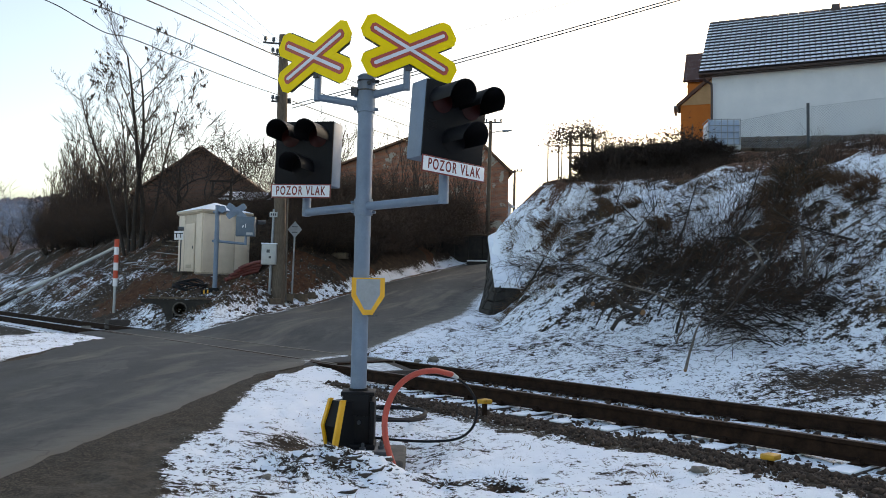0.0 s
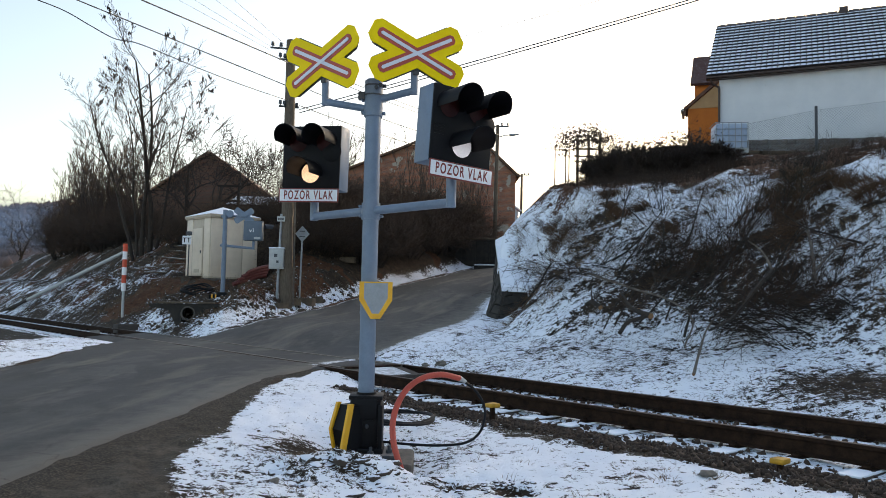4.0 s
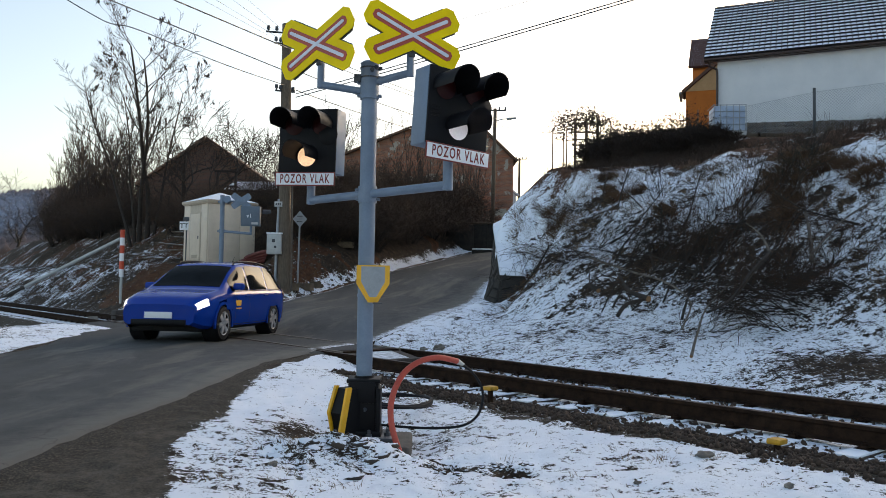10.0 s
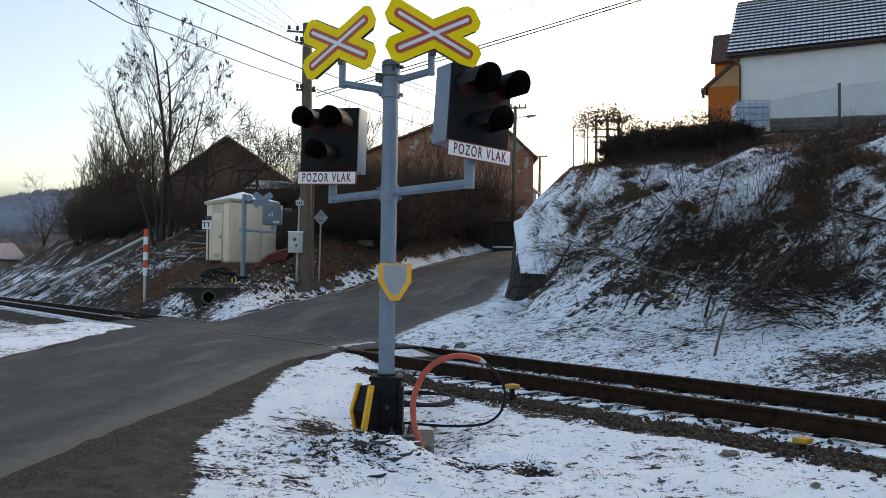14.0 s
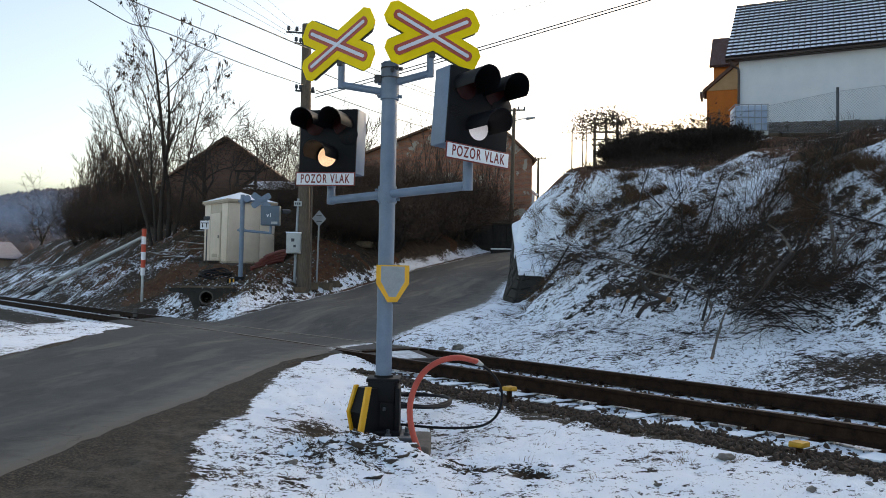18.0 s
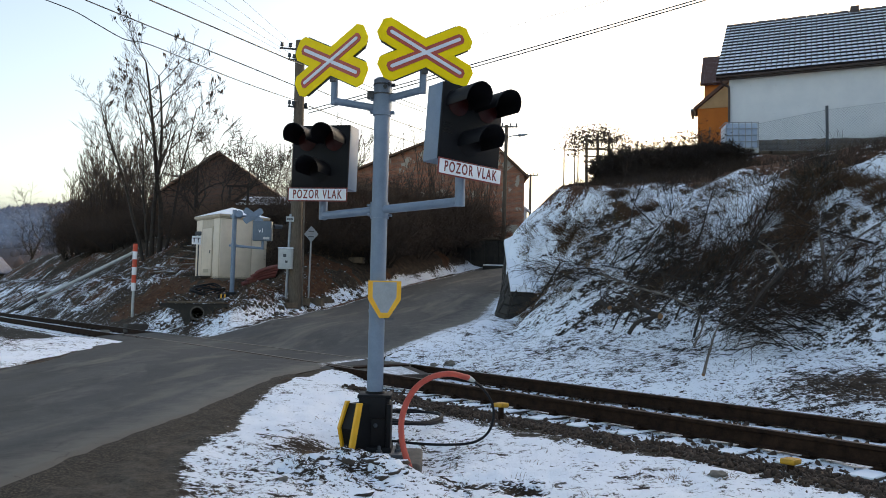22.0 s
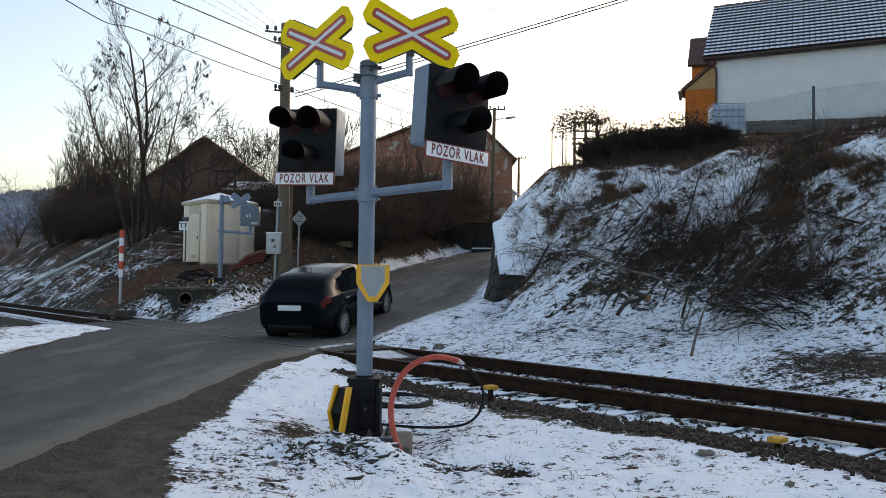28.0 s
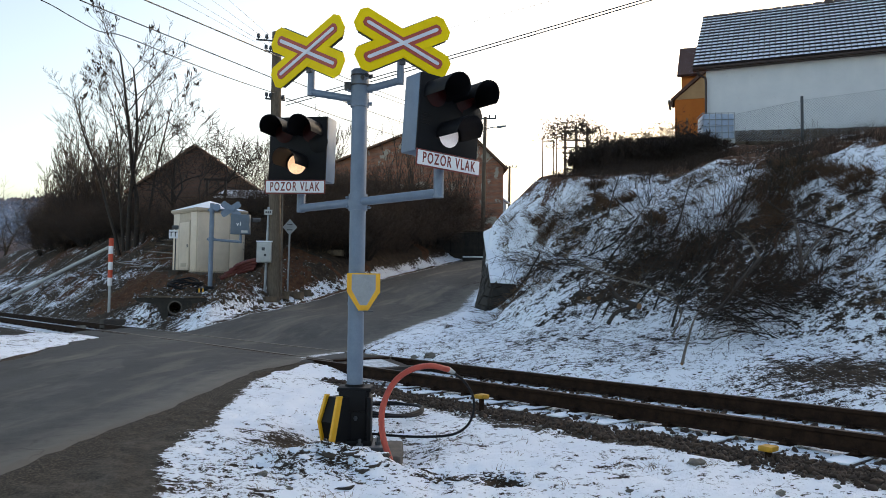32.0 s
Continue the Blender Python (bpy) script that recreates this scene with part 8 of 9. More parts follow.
def ballast():
    rnd = random.Random(31)
    items = []
    for _ in range(4200):
        s = rnd.uniform(1.8, 9.9)
        n = rnd.choice((rnd.gauss(6.54, 0.12), rnd.uniform(6.9, 9.2), rnd.gauss(6.66, 0.12), rnd.gauss(6.46, 0.13)))
        if not 5.5 < n < 9.6:
            continue
        if min(abs(n - RAIL_NEAR), abs(n - RAIL_FAR)) < 0.09:
            continue
        p = on_track(s, n)
        z = ground_at_fast(p.x, p.y)
        r = rnd.uniform(0.014, 0.040)
        items.append((rnd.randrange(4), pose(p.x, p.y, z + r * 0.15, rnd.uniform(0, 360), rnd.uniform(0, 360), rnd.uniform(0, 360)) @ Matrix.Diagonal((r, r * rnd.uniform(0.7, 1.2), r, 1))))
    tagged(scatter_mesh("ballast", items, STONES, "ballast"), "dark crushed-stone ballast with crumbs of snow", "ballast", kind="stuff")


GRID = None


def ground_at_fast(x, y):
    """Height from a fine table near the camera."""
    global GRID
    if GRID is None:
        gx, gy = np.linspace(-12, 16, 561), np.linspace(2, 30, 561)
        GRID = ground_z(*np.meshgrid(gx, gy))
    i, j = (x + 12) / 28 * 560, (y - 2) / 28 * 560
    if not (0 <= i < 560 and 0 <= j < 560):
        return ground_at(x, y)
    a, b = int(i), int(j)
    u, v = i - a, j - b
    return float(GRID[b, a] * (1 - u) * (1 - v) + GRID[b, a + 1] * u * (1 - v) + GRID[b + 1, a] * (1 - u) * v + GRID[b + 1, a + 1] * u * v)


def clods():
    rnd = random.Random(32)
    items = []

    def put(x, y, r, lift=0.2):
        items.append((rnd.randrange(4), pose(x, y, ground_at_fast(x, y) + r * lift, rnd.uniform(-20, 20), rnd.uniform(-20, 20), rnd.uniform(0, 360)) @ Matrix.Diagonal((r, r * rnd.uniform(0.7, 1.1), r * rnd.uniform(0.6, 1.0), 1))))

    # spoil heaped round the plinth and the dug hole beside it
    for _ in range(110):
        a = rnd.gauss(0, 1)
        put(MAST.x - 0.05 + 0.45 * a, MAST.y - 0.98 + rnd.gauss(0, 0.16) + 0.05 * a * a, min(0.018 / (0.12 + rnd.random()), 0.085), -0.25)
    for _ in range(80):
        put(-0.65 + rnd.gauss(0, 0.36), rnd.uniform(6.15, 6.75), min(0.014 / (0.12 + rnd.random()), 0.07), -0.25)
    for _ in range(90):
        put(rnd.choice((0.30, 0.68, 0.78)) + rnd.gauss(0, 0.09), 6.48 + rnd.gauss(0, 0.11), rnd.uniform(0.010, 0.032), 0.1)
    # specks of soil and frozen leaves through the thin snow
    for _ in range(2600):
        d = rnd.uniform(4.4, 12)
        x = d * rnd.uniform(-0.32, 0.6)
        n = across(x, d)
        if n > 6.3 or x < float(np.interp(d, [5, 9, 13], [-1.7, -1.9, -2.0])):
            continue
        put(x, d, min(0.003 / (0.15 + rnd.random()), 0.016), 0.0)
    for _ in range(1300):
        s, n = rnd.uniform(3, 18), rnd.uniform(9.5, 13.2)
        p = on_track(s, n)
        if p.x < float(np.interp(p.y, [r[0] for r in EDGE_R], [r[1] for r in EDGE_R])) + 0.5:
            continue
        put(p.x, p.y, rnd.uniform(0.006, 0.024), 0.0)
    tagged(scatter_mesh("soil_clods", items, STONES, "clod"), "frozen brown clods and crumbs dusted with snow", "soil", kind="stuff")
    items = []
    # rubble on the far verge
    piles = ((-5.6, 26.6, 0.7), (-6.3, 25.6, 0.6), (-7.4, 26.3, 0.6), (-4.6, 28.6, 0.8), (-5.4, 29.6, 0.9), (-8.6, 27.0, 0.9), (-9.8, 29.5, 1.2), (-3.9, 30.6, 0.8))
    for _ in range(2600):
        px, py, pr = piles[rnd.randrange(8)]
        x, d = px + rnd.gauss(0, pr), py + rnd.gauss(0, pr)
        if across(x, d) < 9.5 or x > float(np.interp(d, [r[0] for r in EDGE_L], [r[1] for r in EDGE_L])) - 0.3:
            continue
        r = min(0.014 / (0.10 + rnd.random()), 0.10)
        items.append((rnd.randrange(4), pose(x, d, ground_at_fast(x, d) + r * 0.1, rnd.uniform(0, 360), rnd.uniform(0, 360), rnd.uniform(0, 360)) @ Matrix.Diagonal((r, r * rnd.uniform(0.5, 1.1), r * rnd.uniform(0.7, 1.6), 1))))
    for _ in range(1500):
        x = rnd.uniform(-26, -9)
        n = rnd.uniform(9.8, 15.5)
        d = (n - TN[0] * x) / TN[1]
        r = min(0.016 / (0.12 + rnd.random()), 0.09)
        items.append((rnd.randrange(4), pose(x, d, ground_at(x, d), rnd.uniform(0, 360), rnd.uniform(0, 360), rnd.uniform(0, 360)) @ Matrix.Diagonal((r, r * rnd.uniform(0.6, 1.1), r * rnd.uniform(0.7, 2.2), 1))))
    for _ in range(420):
        p = on_track(rnd.gauss(4.4, 0.8), rnd.gauss(10.5, 0.4))
        put(p.x, p.y, rnd.uniform(0.008, 0.032), 0.0)
    tagged(scatter_mesh("rubble", items, STONES, "rubble"), "brown rubble and clods with a little snow", "rubble", kind="stuff")


def stone(x, y, r, mat="stone"):
    bm = lump(x * 7 + y, 0.3, 3)
    bmesh.ops.scale(bm, vec=(r, r * 0.7, r * 0.75), verts=bm.verts)
    ob = tagged(part("stone", bm, mat), "rounded brown stone lying in the snow", "stone", "stones by the track")
    ob.matrix_basis = pose(x, y, ground_at_fast(x, y) + r * 0.15, 0, 0, x * 90)


M["tussock"] = surf("reddish_dry_grass", (0.058, 0.030, 0.015), (0.17, 0.092, 0.046), 2, 0.9, 0.0)


def grass(name, label, spots, tall, seed, material="grass", lean=0.5, flow=(0.0, 0.0)):
    """Dry blades in tufts: spots are (x, y, radius, blades)."""
    rnd = random.Random(seed)
    segs = []
    for x, y, r, count in spots:
        for _ in range(count):
            a, q = rnd.uniform(0, 2 * math.pi), r * math.sqrt(rnd.random())
            bx, by = x + q * math.cos(a), y + q * math.sin(a)
            p = Vector((bx, by, ground_at_fast(bx, by) - 0.02))
            h = tall * rnd.uniform(0.4, 1.0)
            out = Vector((math.cos(a) * lean * rnd.random() + rnd.gauss(0, 0.25) + flow[0], math.sin(a) * lean * rnd.random() + rnd.gauss(0, 0.25) - 0.15 + flow[1], 1.0)).normalized()
            w = rnd.uniform(0.0018, 0.0045) * (1 + tall)
            for i in range(3):
                nxt = p + out * (h / 3)
                segs.append((tuple(p), tuple(nxt), w * (1 - i * 0.3), w * (0.7 - i * 0.28)))
                p = nxt
                out = (out + Vector((out.x * 0.5, out.y * 0.5, -0.35 * lean))).normalized()
    ob = new(name, wood_mesh(name, segs, material, 3))
    return tagged(ob, label, "grass", kind="stuff")


def all_grass():
    rnd = random.Random(41)
    near, crest, slope = [], [], []
    for _ in range(80):
        d = rnd.uniform(4.6, 9.5)
        x = d * rnd.uniform(-0.30, 0.55)
        if across(x, d) < 6.2 and x > -1.8:
            near.append((x, d, rnd.uniform(0.03, 0.12), rnd.randint(4, 14)))
    for _ in range(14):
        near.append((MAST.x - 0.55 + rnd.gauss(0, 0.16), MAST.y - 0.55 + rnd.gauss(0, 0.12), 0.07, 12))
    for _ in range(620):
        s, n = rnd.uniform(1, 20), rnd.gauss(18.0, 0.8)
        if noise.noise(Vector((s * 0.8, n * 0.9, 3.3))) < -0.12:
            continue
        p = on_track(s, n)
        if p.x < float(table(EDGE_R, p.y)) + 1.6:
            continue
        crest.append((p.x, p.y, rnd.uniform(0.15, 0.4), 14))
    for _ in range(300):
        s, n = rnd.uniform(1, 22), rnd.uniform(18, 24)
        p = on_track(s, n)
        if p.x < float(table(EDGE_R, p.y)) + 1.6:
            continue
        crest.append((p.x, p.y, rnd.uniform(0.2, 0.5), 14))
    for _ in range(430):
        s, n = rnd.uniform(3, 17.5), 12.8 + 4.6 * rnd.random() ** 0.7
        p = on_track(s, n)
        if p.x > float(np.interp(p.y, [r[0] for r in EDGE_R], [r[1] for r in EDGE_R])) + 0.8:
            slope.append((p.x, p.y, rnd.uniform(0.05, 0.20), rnd.randint(8, 26)))
    tufts = []
    # mounds of long grass: along the track, across it, radius
    for s, n, r in ((15.5, 17.2, 0.2), (14.6, 16.9, 0.34), (12.1, 15.8, 0.26), (11.6, 16.1, 0.16), (10.2, 15.1, 0.22), (6.3, 15.8, 0.34), (6.9, 16.4, 0.3), (8.0, 16.9, 0.5), (7.6, 16.3, 0.5), (8.3, 16.1, 0.45), (7.7, 15.4, 0.45), (7.3, 14.6, 0.4), (8.6, 14.3, 0.35), (13.9, 14.6, 0.2), (13.2, 17.0, 0.22), (5.2, 15.4, 0.3)):
        p = on_track(s, n)
        for _ in range(4):
            tufts.append((p.x + rnd.gauss(0, r * 0.5), p.y + rnd.gauss(0, r * 0.5), r * 0.55, int(420 * r)))
    for _ in range(40):
        p = on_track(rnd.uniform(4.5, 16.5), rnd.uniform(14.0, 17.6))
        if p.x > float(table(EDGE_R, p.y)) + 1.0:
            tufts.append((p.x, p.y, rnd.uniform(0.08, 0.2), rnd.randint(25, 60)))
    wing = []
    for _ in range(130):
        s, n = rnd.uniform(12.5, 17.0), rnd.uniform(14.2, 17.7)
        p = on_track(s, n)
        if p.x > float(table(EDGE_R, p.y)) + 0.55 and hummock(s, n) > -0.15:
            wing.append((p.x, p.y, rnd.uniform(0.05, 0.16), rnd.randint(10, 26)))
    # short dark litter and blades through the thin snow of the lower bank and the verge
    litter = []
    for _ in range(10500):
        s, n = rnd.uniform(2.5, 19), rnd.uniform(9.5, 17.8)
        if fractal(np.array([s]), np.array([n]), 0.55, 3, 91)[0] + rnd.uniform(-0.45, 0.45) < (-0.12 if n > 12.5 and s > 11.5 else -0.03):
            continue
        p = on_track(s, n)
        if p.x > float(np.interp(p.y, [r[0] for r in EDGE_R], [r[1] for r in EDGE_R])) + 0.55:
            litter.append((p.x, p.y, rnd.uniform(0.02, 0.09), rnd.randint(3, 9)))
    far_litter = []
    for _ in range(3000):
        p = on_track(rnd.uniform(16, 46), rnd.uniform(9.9, 15.6))
        if p.x < float(np.interp(p.y, [r[0] for r in EDGE_L], [r[1] for r in EDGE_L])) - 0.7:
            far_litter.append((p.x, p.y, rnd.uniform(0.05, 0.25), rnd.randint(4, 9)))
    far = []
    for _ in range(500):
        d = rnd.uniform(24, 44)
        x = d * rnd.uniform(-0.50, -0.1)
        if across(x, d) > 10 and x < float(np.interp(d, [r[0] for r in EDGE_L], [r[1] for r in EDGE_L])) - 0.8:
            far.append((x, d, rnd.uniform(0.1, 0.3), 9))
    grass("dry_grass", "sparse dry grass blades poking through the snow", near, 0.09, 1)
    grass("crest_grass", "tall dry brown grass along the crest of the bank", crest, 0.5, 2, "brush")
    grass("slope_grass", "dry grass tufts on the snowy bank", slope, 0.34, 3, lean=0.8, flow=(-0.75, -0.35))
    grass("tussock_grass", "thick reddish-brown grass tussocks on the upper bank", tufts, 0.46, 5, "tussock", lean=0.7, flow=(-0.95, -0.45))
    grass("wing_grass", "short brown grass tufts poking out of the snow above the wall", wing, 0.20, 8, "tussock", lean=0.9, flow=(-0.8, -0.4))
    grass("grass_litter", "short dark dead grass showing through the thin snow", litter, 0.09, 6, "litter", lean=1.2, flow=(-0.5, -0.2))
    grass("leaf_litter", "rusty dead grass and litter on the far bank", far_litter, 0.16, 7, "rust_litter", lean=1.3)
    grass("far_grass", "dry brown grass on the far bank", far, 0.45, 4)


def bough(keys, r0, r1, label="bare cut branch lying on the snowy bank", cut=True, twigs=8, seed=1, wood="deadwood"):
    ob = thing("cut_branch", label, "branch", "cut branches on the bank")
    pts = curve_points(keys, 18)
    radii = [r0 + (r1 - r0) * i / 17 for i in range(18)]
    bm = bmesh.new()
    pipe(bm, pts, radii, 8)
    for v in bm.verts:
        v.co += 0.006 * noise.noise_vector(v.co * 9)
    part("limb", bm, wood, ob)
    if cut:
        d = (pts[0] - pts[1]).normalized()
        bm = bmesh.new()
        tube(bm, pts[0] - d * 0.01, pts[0] + d * 0.012, r0 * 0.96, r0 * 0.9, 10)
        part("cut_face", bm, "ochrewood", ob, "fresh orange cut face")
    rnd = random.Random(seed)
    segs = []
    for _ in range(twigs):
        i = rnd.randint(5, 17)
        d = Vector((rnd.gauss(0, 0.6), rnd.gauss(0, 0.4), rnd.uniform(-0.1, 0.9)))
        grow(rnd, segs, pts[i], d, rnd.uniform(0.35, 0.9), radii[i] * 0.4, 1, 0.3, 0.0, (2, 3))
    o = new("twig_mass", wood_mesh("twig_mass", segs, "brush", 3))
    o.parent = ob
    tagged(o, kind="stuff")


M["ochrewood"] = surf("fresh_cut_wood", (0.17, 0.085, 0.038), (0.28, 0.15, 0.07), 12, 0.8, 0.2)

clods()
ballast()
for x, y, r in ((2.33, 6.50, 0.085), (1.62, 5.9, 0.03), (2.62, 5.6, 0.045), (3.1, 5.75, 0.035), (-1.15, 6.35, 0.05), (-0.9, 6.1, 0.03), (0.62, 9.15, 0.05), (0.05, 15.1, 0.09), (0.33, 15.0, 0.12)):
    stone(x, y, r)
all_grass()
bough([(3.863, 11.300, 0.516), (4.153, 11.900, 0.785), (4.632, 12.800, 1.187), (5.310, 13.600, 1.562)], 0.023, 0.009, twigs=1, seed=3)
bough([(5.832, 13.150, 2.107), (5.343, 12.750, 1.746), (4.865, 12.350, 1.337), (4.360, 12.050, 1.120)], 0.042, 0.02, twigs=5, seed=4, wood="bark")
bough([(5.854, 13.200, 2.109), (5.827, 13.550, 2.443), (5.709, 13.850, 2.658)], 0.026, 0.010, cut=False, seed=5)
bough([(3.135, 15.050, 2.057), (3.785, 14.450, 1.791), (4.240, 13.750, 1.592), (4.375, 12.850, 1.273), (4.007, 12.150, 0.852)], 0.022, 0.013, cut=False, twigs=6, seed=6)
bough([(3.803, 13.250, 1.300), (3.603, 13.750, 1.434), (3.554, 14.350, 1.734)], 0.055, 0.02, seed=7, wood="bark")
bough([(3.210, 12.950, 1.020), (3.400, 13.150, 1.202), (3.784, 13.350, 1.298)], 0.035, 0.03, cut=False, twigs=3, seed=8, wood="bark")
bough([(6.546, 13.150, 1.960), (6.800, 13.750, 2.472), (7.047, 14.450, 3.039)], 0.036, 0.024, cut=False, seed=9)
bough([(6.450, 13.050, 2.049), (7.183, 13.450, 2.653), (7.940, 13.750, 3.085)], 0.022, 0.014, cut=False, seed=10)
bough([(3.131, 14.050, 1.423), (3.022, 14.250, 1.520), (2.941, 14.350, 1.468)], 0.045, 0.04, twigs=2, seed=11, wood="bark")
rnd_b = random.Random(77)
for k in range(30):
    s0, n0 = rnd_b.gauss(8.7, 1.9), rnd_b.uniform(11.9, 15.2)
    a = on_track(s0, n0)
    if a.x < 3.0:
        continue
    keys = []
    dx, dy = rnd_b.uniform(-0.9, 0.9), rnd_b.uniform(0.1, 0.9)
    for i in range(4):
        x, y = a.x + dx * i * 0.5, a.y + dy * i * 0.5
        keys.append((x, y, ground_at_fast(x, y) + 0.10 + 0.14 * i + rnd_b.uniform(-0.05, 0.1)))
    bough(keys, rnd_b.uniform(0.014, 0.026), 0.008, "thin dark branch lying on the snowy bank", k % 6 == 0, 10, 100 + k, "bark")


def vines():
    """Withered climber over the trellis and the garden edge."""
    rnd = random.Random(51)
    ob = thing("withered_climber", "withered climbing plant with dark hanging leaves", "climber")
    segs = []
    leaves, faces = [], []
    z0 = 7.132
    for k in range(400):
        t = rnd.random() ** 1.25
        x = 4.6 + 4.9 * t
        top = z0 + 0.25 * math.sin(9 * t) + 0.15 - 0.1 * t
        c = Vector((x, 26.8 + rnd.uniform(-0.3, 0.5), top - abs(rnd.gauss(0, 0.28))))
        if k % 2:
            grow(rnd, segs, c - Vector((0, 0, 0.3)), Vector((rnd.gauss(0, 1), 0.1, rnd.uniform(-0.2, 0.8))), rnd.uniform(0.4, 1.0), 0.012, 1, 0.5, 0.0, (2, 3))
        for _ in range(7):
            o = c + Vector((rnd.gauss(0, 0.22), rnd.gauss(0, 0.15), rnd.gauss(0, 0.14)))
            e = Vector((rnd.gauss(0, 1), rnd.gauss(0, 0.5), rnd.gauss(0, 0.8))).normalized()
            g = Vector((0, -1, 0.2)).cross(e).normalized()
            w = rnd.uniform(0.022, 0.046)
            b = len(leaves)
            leaves += [o - e * w, o + g * w * 0.6, o + e * w, o - g * w * 0.6]
            faces.append((b, b + 1, b + 2, b + 3))
    o = new("stem_mass", wood_mesh("stem_mass", segs, "twig", 3))
    o.parent = ob
    me = bpy.data.meshes.new("leaf_mass")
    me.from_pydata(leaves, [], faces)
    me.materials.append(M["leaf"])
    o = new("leaf_mass", me)
    o.parent = ob
    tagged(o, kind="stuff")


vines()


def garden_hedge():
    rnd = random.Random(52)
    for k in range(40):
        x = 6.15 + 3.7 * (k / 39) + rnd.uniform(-0.15, 0.15)
        y = 26.9 + rnd.uniform(-0.5, 0.7)
        z = ground_at(x, y)
        u = (6.62 + 0.11 * (x - 5.6) - z + rnd.uniform(-0.06, 0.06)) / 0.95
        shrub(rnd.choice(GARDEN), (x, y, z), rnd.uniform(0, 360), (0.9, 0.9, max(u, 0.5)), "garden_bush", "dark leafless bush along the garden edge", "bush", "bushes along the garden")


garden_hedge()


# ---- distance: wooded hill and valley mist ----
def far_hill():
    px = np.linspace(-420, 60, 60)
    rows = np.linspace(0, 1, 14)
    u, v = np.meshgrid(px, rows)
    ridge = 42 + 13 * np.exp(-((u + 205) / 70) ** 2) + 5 * fractal(u, u * 0, 0.012, 3, 61)
    y = 330 + 150 * v
    z = -6 + (ridge + 6) * np.sin(v * math.pi / 2) + 2 * fractal(u, y, 0.03, 2, 62)
    hill = sheet("far_hill", u, y, z, M["woodland"], label="wooded hillside beyond the valley", category="hill")
    rnd = random.Random(71)
    crowns = [lump(30 + k, 0.35, 1) for k in range(3)]
    items = []
    for _ in range(2600):
        x, t = rnd.uniform(-360, -20), rnd.random() ** 0.6
        r = float(42 + 13 * math.exp(-((x + 205) / 70) ** 2) + 5 * fractal(np.array([x]), np.array([0.0]), 0.012, 3, 61)[0])
        h = rnd.uniform(4.5, 9.0)
        items.append((rnd.randrange(3), pose(x, 330 + 150 * t, -6 + (r + 6) * math.sin(t * math.pi / 2) - 1.0, 0, 0, rnd.uniform(0, 90)) @ Matrix.Diagonal((h * 0.36, h * 0.36, h * 0.85, 1))))
    tagged(scatter_mesh("far_woods", items, crowns, "woodland"), "bare brown woods on the far hillside", "woods", kind="stuff")


M["woodland"] = surf("far_woodland", (0.065, 0.042, 0.034), (0.135, 0.088, 0.072), 0.05, 0.95, 0.0, fine=0.6)
far_hill()


# the valley's haze is painted: blue colour and fading alpha on bent sheets
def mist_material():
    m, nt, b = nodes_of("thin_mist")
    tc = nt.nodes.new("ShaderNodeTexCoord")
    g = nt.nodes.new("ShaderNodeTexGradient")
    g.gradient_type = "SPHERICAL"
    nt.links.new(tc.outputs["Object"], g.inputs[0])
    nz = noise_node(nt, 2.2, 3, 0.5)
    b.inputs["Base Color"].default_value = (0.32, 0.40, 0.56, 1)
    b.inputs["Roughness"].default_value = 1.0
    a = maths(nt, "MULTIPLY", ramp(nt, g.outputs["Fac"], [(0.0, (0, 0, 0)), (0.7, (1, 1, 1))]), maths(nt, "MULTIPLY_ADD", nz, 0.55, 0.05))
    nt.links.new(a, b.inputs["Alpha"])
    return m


M["mist"] = mist_material()


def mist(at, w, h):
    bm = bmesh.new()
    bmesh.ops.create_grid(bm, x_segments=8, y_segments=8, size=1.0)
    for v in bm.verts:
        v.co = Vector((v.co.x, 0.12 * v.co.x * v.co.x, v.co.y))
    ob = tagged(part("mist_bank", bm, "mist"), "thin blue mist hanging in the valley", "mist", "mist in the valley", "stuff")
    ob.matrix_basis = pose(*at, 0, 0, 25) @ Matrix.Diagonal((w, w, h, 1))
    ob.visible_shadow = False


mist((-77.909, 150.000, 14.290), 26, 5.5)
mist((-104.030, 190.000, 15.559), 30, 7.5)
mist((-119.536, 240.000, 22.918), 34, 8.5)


# ---- what moves ----
def on_road(x, y, heading):
    """A car's pose on the road, nose towards heading (degrees from +x)."""
    c, s = math.cos(radians(heading)), math.sin(radians(heading))
    za = float(road_z(x + c * 1.26, y + s * 1.26))
    zb = float(road_z(x - c * 1.26, y - s * 1.26))
    return pose(x, y, (za + zb) / 2 + 0.005, 0, -math.degrees(math.atan2(za - zb, 2.52)), heading)


def drive(vehicle, wheels, rows, radius):
    """Rows: seconds, x, y, heading. The wheels turn as far as the car has gone."""
    walk(vehicle, [(t, on_road(x, y, h)) for t, x, y, h in rows])
    for wh, side, wx in wheels:
        out, spin, last = [], 0.0, rows[0]
        base = Matrix.Translation(wh.matrix_basis.translation)
        for t, x, y, h in rows:
            gone = math.hypot(x - last[1], y - last[2])
            steps = max(1, int(gone / (radius * 1.2)))
            for i in range(1, steps + 1):
                u = i / steps
                a = spin + gone * u / radius
                tt = last[0] + (t - last[0]) * u
                if not out or tt - out[-1][0] > 0.034:
                    out.append((tt, base @ Matrix.Rotation(a % (2 * math.pi), 4, "Y")))
            spin += gone / radius
            last = (t, x, y, h)
        if out[0][0] > 0:
            out.insert(0, (0.0, base))
        walk(wh, out)


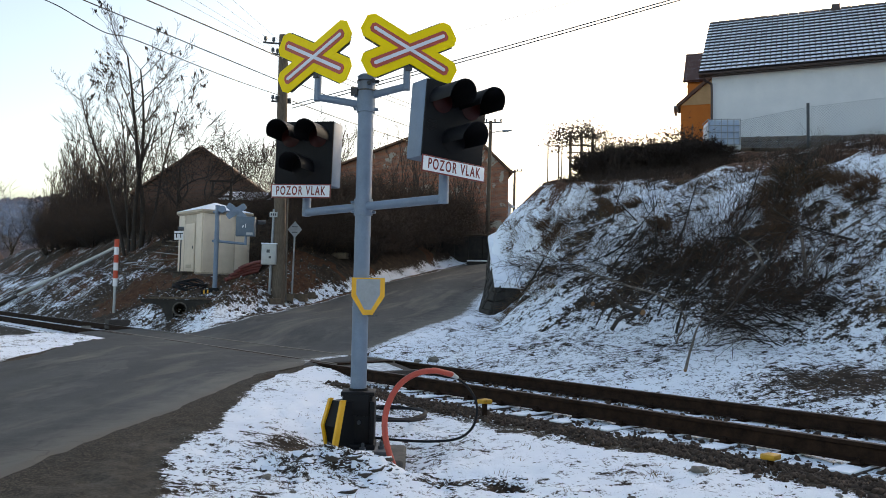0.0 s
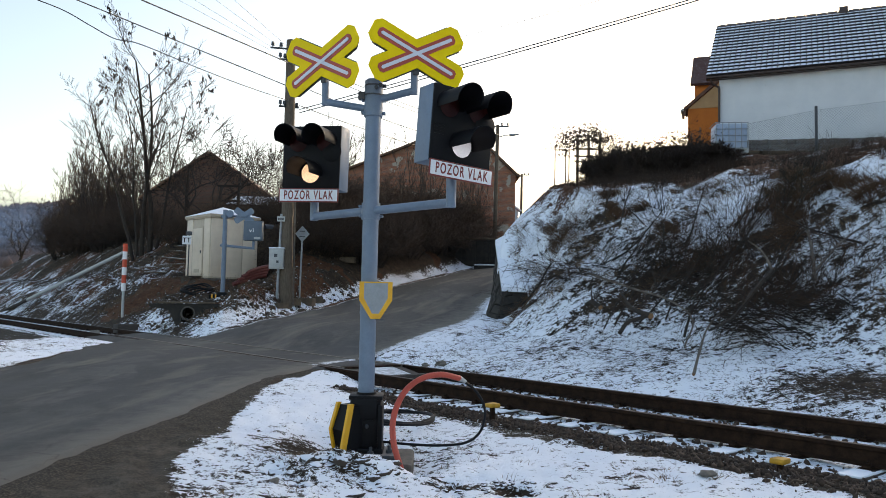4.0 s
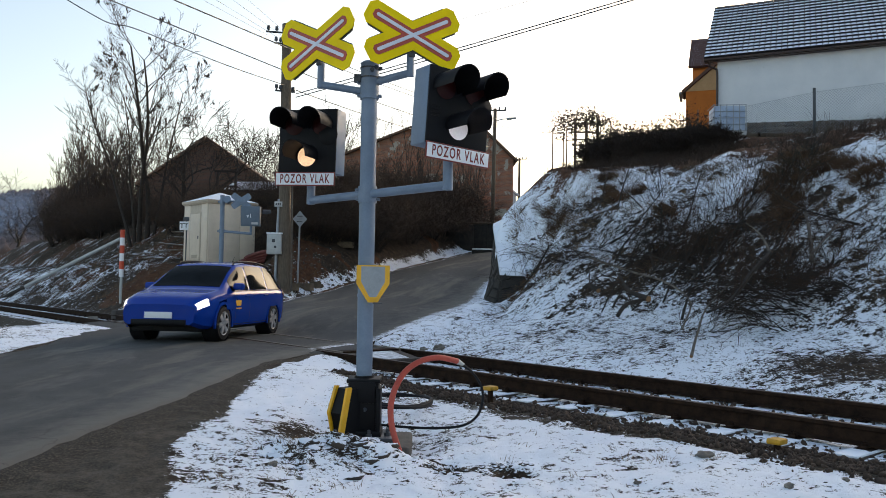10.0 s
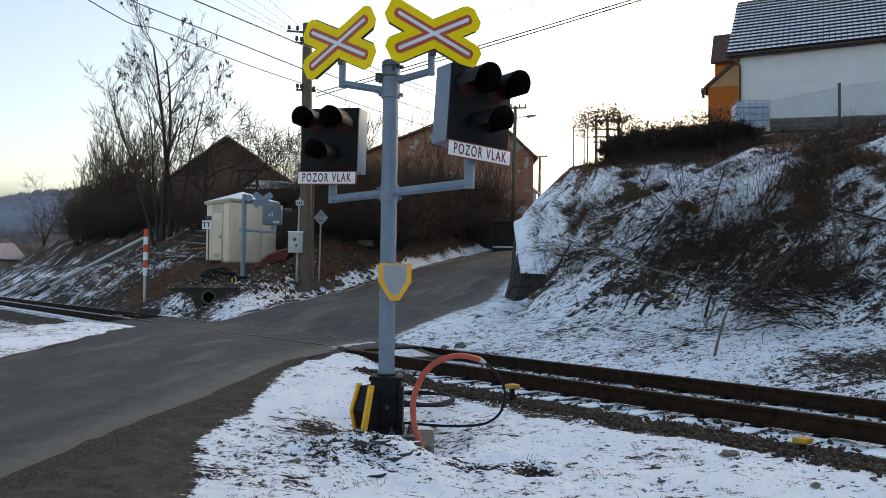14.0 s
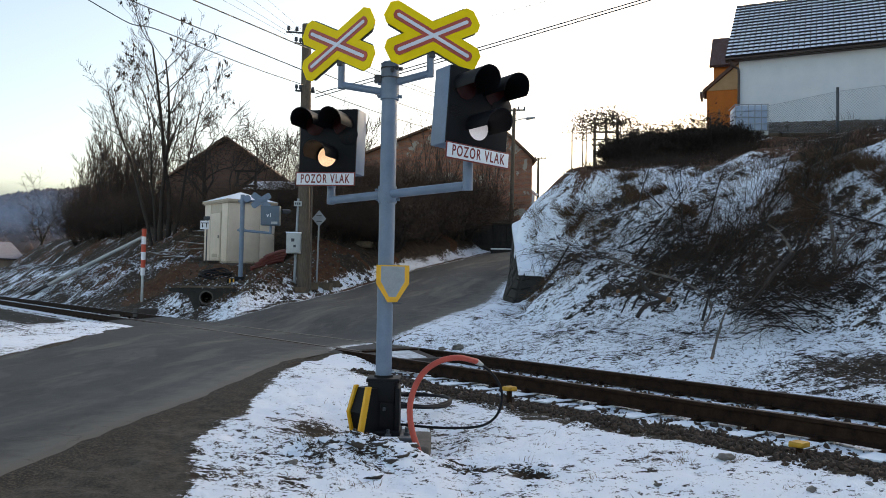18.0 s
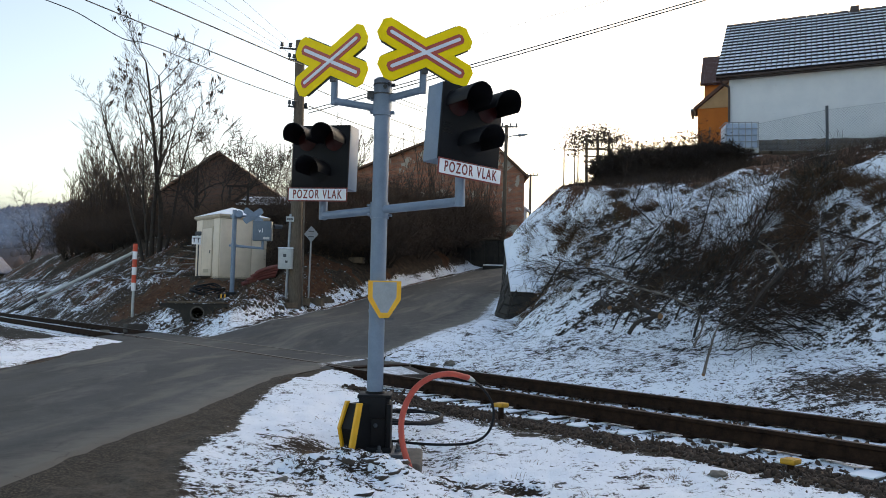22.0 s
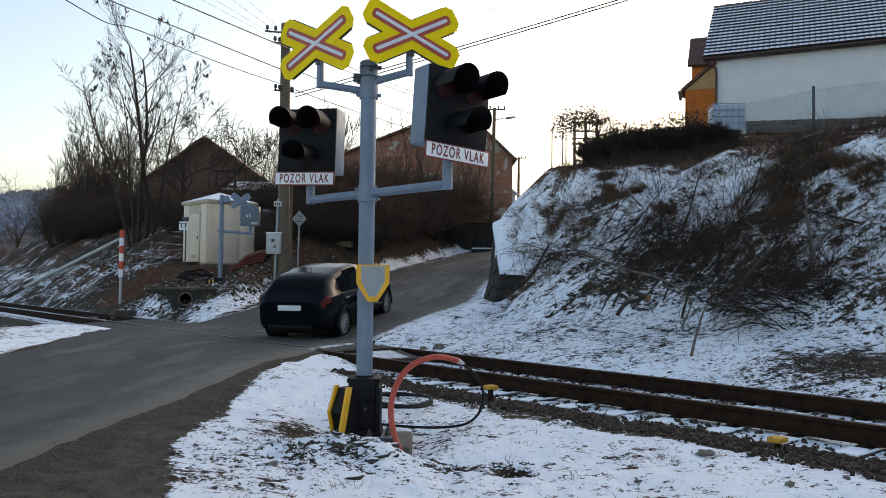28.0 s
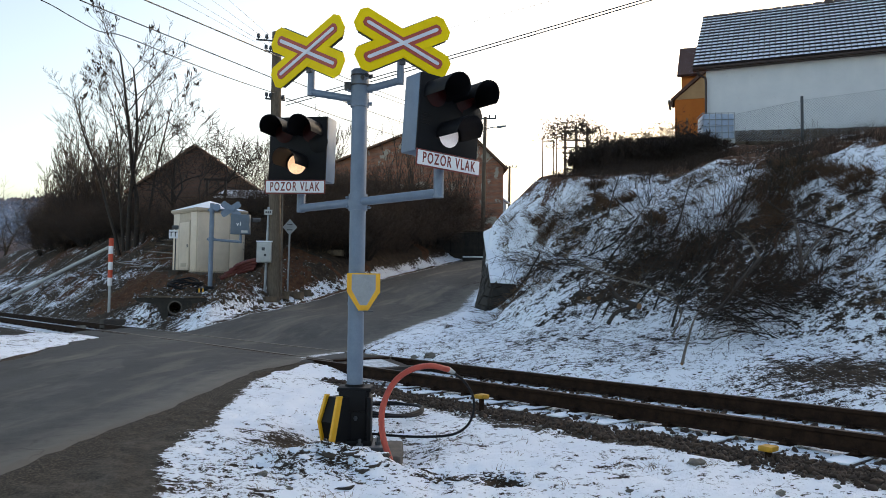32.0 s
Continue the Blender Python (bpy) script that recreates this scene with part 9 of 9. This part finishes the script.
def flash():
    """The white lamps glow steadily; an added blade hides each lens for 0.42 s in every 1.168 s."""
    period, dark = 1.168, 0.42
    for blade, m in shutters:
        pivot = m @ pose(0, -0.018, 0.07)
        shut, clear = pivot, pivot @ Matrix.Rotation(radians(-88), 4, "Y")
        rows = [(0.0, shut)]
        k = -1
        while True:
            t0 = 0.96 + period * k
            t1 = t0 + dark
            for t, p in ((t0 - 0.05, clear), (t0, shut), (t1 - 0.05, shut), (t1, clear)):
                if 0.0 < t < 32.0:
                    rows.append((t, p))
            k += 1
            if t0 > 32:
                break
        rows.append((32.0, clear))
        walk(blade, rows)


def motions():
    drive(blue_car, blue_wheels, [
        (0.0, 12.5, 62.0, 246), (5.0, 12.5, 62.0, 246), (7.0, 9.6, 55.0, 246), (8.0, 5.0, 44.5, 244), (8.4, 2.6, 39.5, 245), (8.8, 0.3, 34.6, 246), (9.2, -1.6, 29.6, 249), (9.6, -3.3, 23.2, 254),
        (10.0, -4.5, 17.0, 260), (10.1, -4.8, 15.7, 262), (10.2, -5.1, 14.0, 264), (10.3, -5.35, 12.2, 265), (10.4, -5.62, 10.3, 267), (10.5, -5.75, 8.4, 268), (10.6, -5.85, 6.5, 269), (11.0, -6.0, -1.2, 268), (11.6, -6.3, -13.0, 267), (12.4, -7.2, -24.0, 267), (32.0, -7.2, -24.0, 267)], 0.315)
    drive(dark_car, dark_wheels, [
        (0.0, -6.6, -26.0, 86), (24.6, -6.6, -26.0, 86), (25.5, -5.9, -17.0, 86), (26.5, -4.5, -2.6, 86), (27.0, -3.75, 4.9, 86), (27.4, -3.56, 10.9, 79), (27.5, -3.46, 12.2, 77), (27.6, -3.25, 13.5, 76), (27.7, -3.0, 14.75, 75),
        (27.8, -2.7, 16.0, 75), (28.0, -2.05, 18.4, 72), (28.3, -0.95, 22.2, 68), (28.6, 0.6, 26.4, 68), (29.0, 2.7, 32.5, 68), (29.5, 5.6, 40.0, 68), (30.0, 8.7, 47.0, 67), (31.0, 14.5, 60.0, 66), (32.0, 19.5, 72.0, 66)], 0.31)
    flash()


motions()
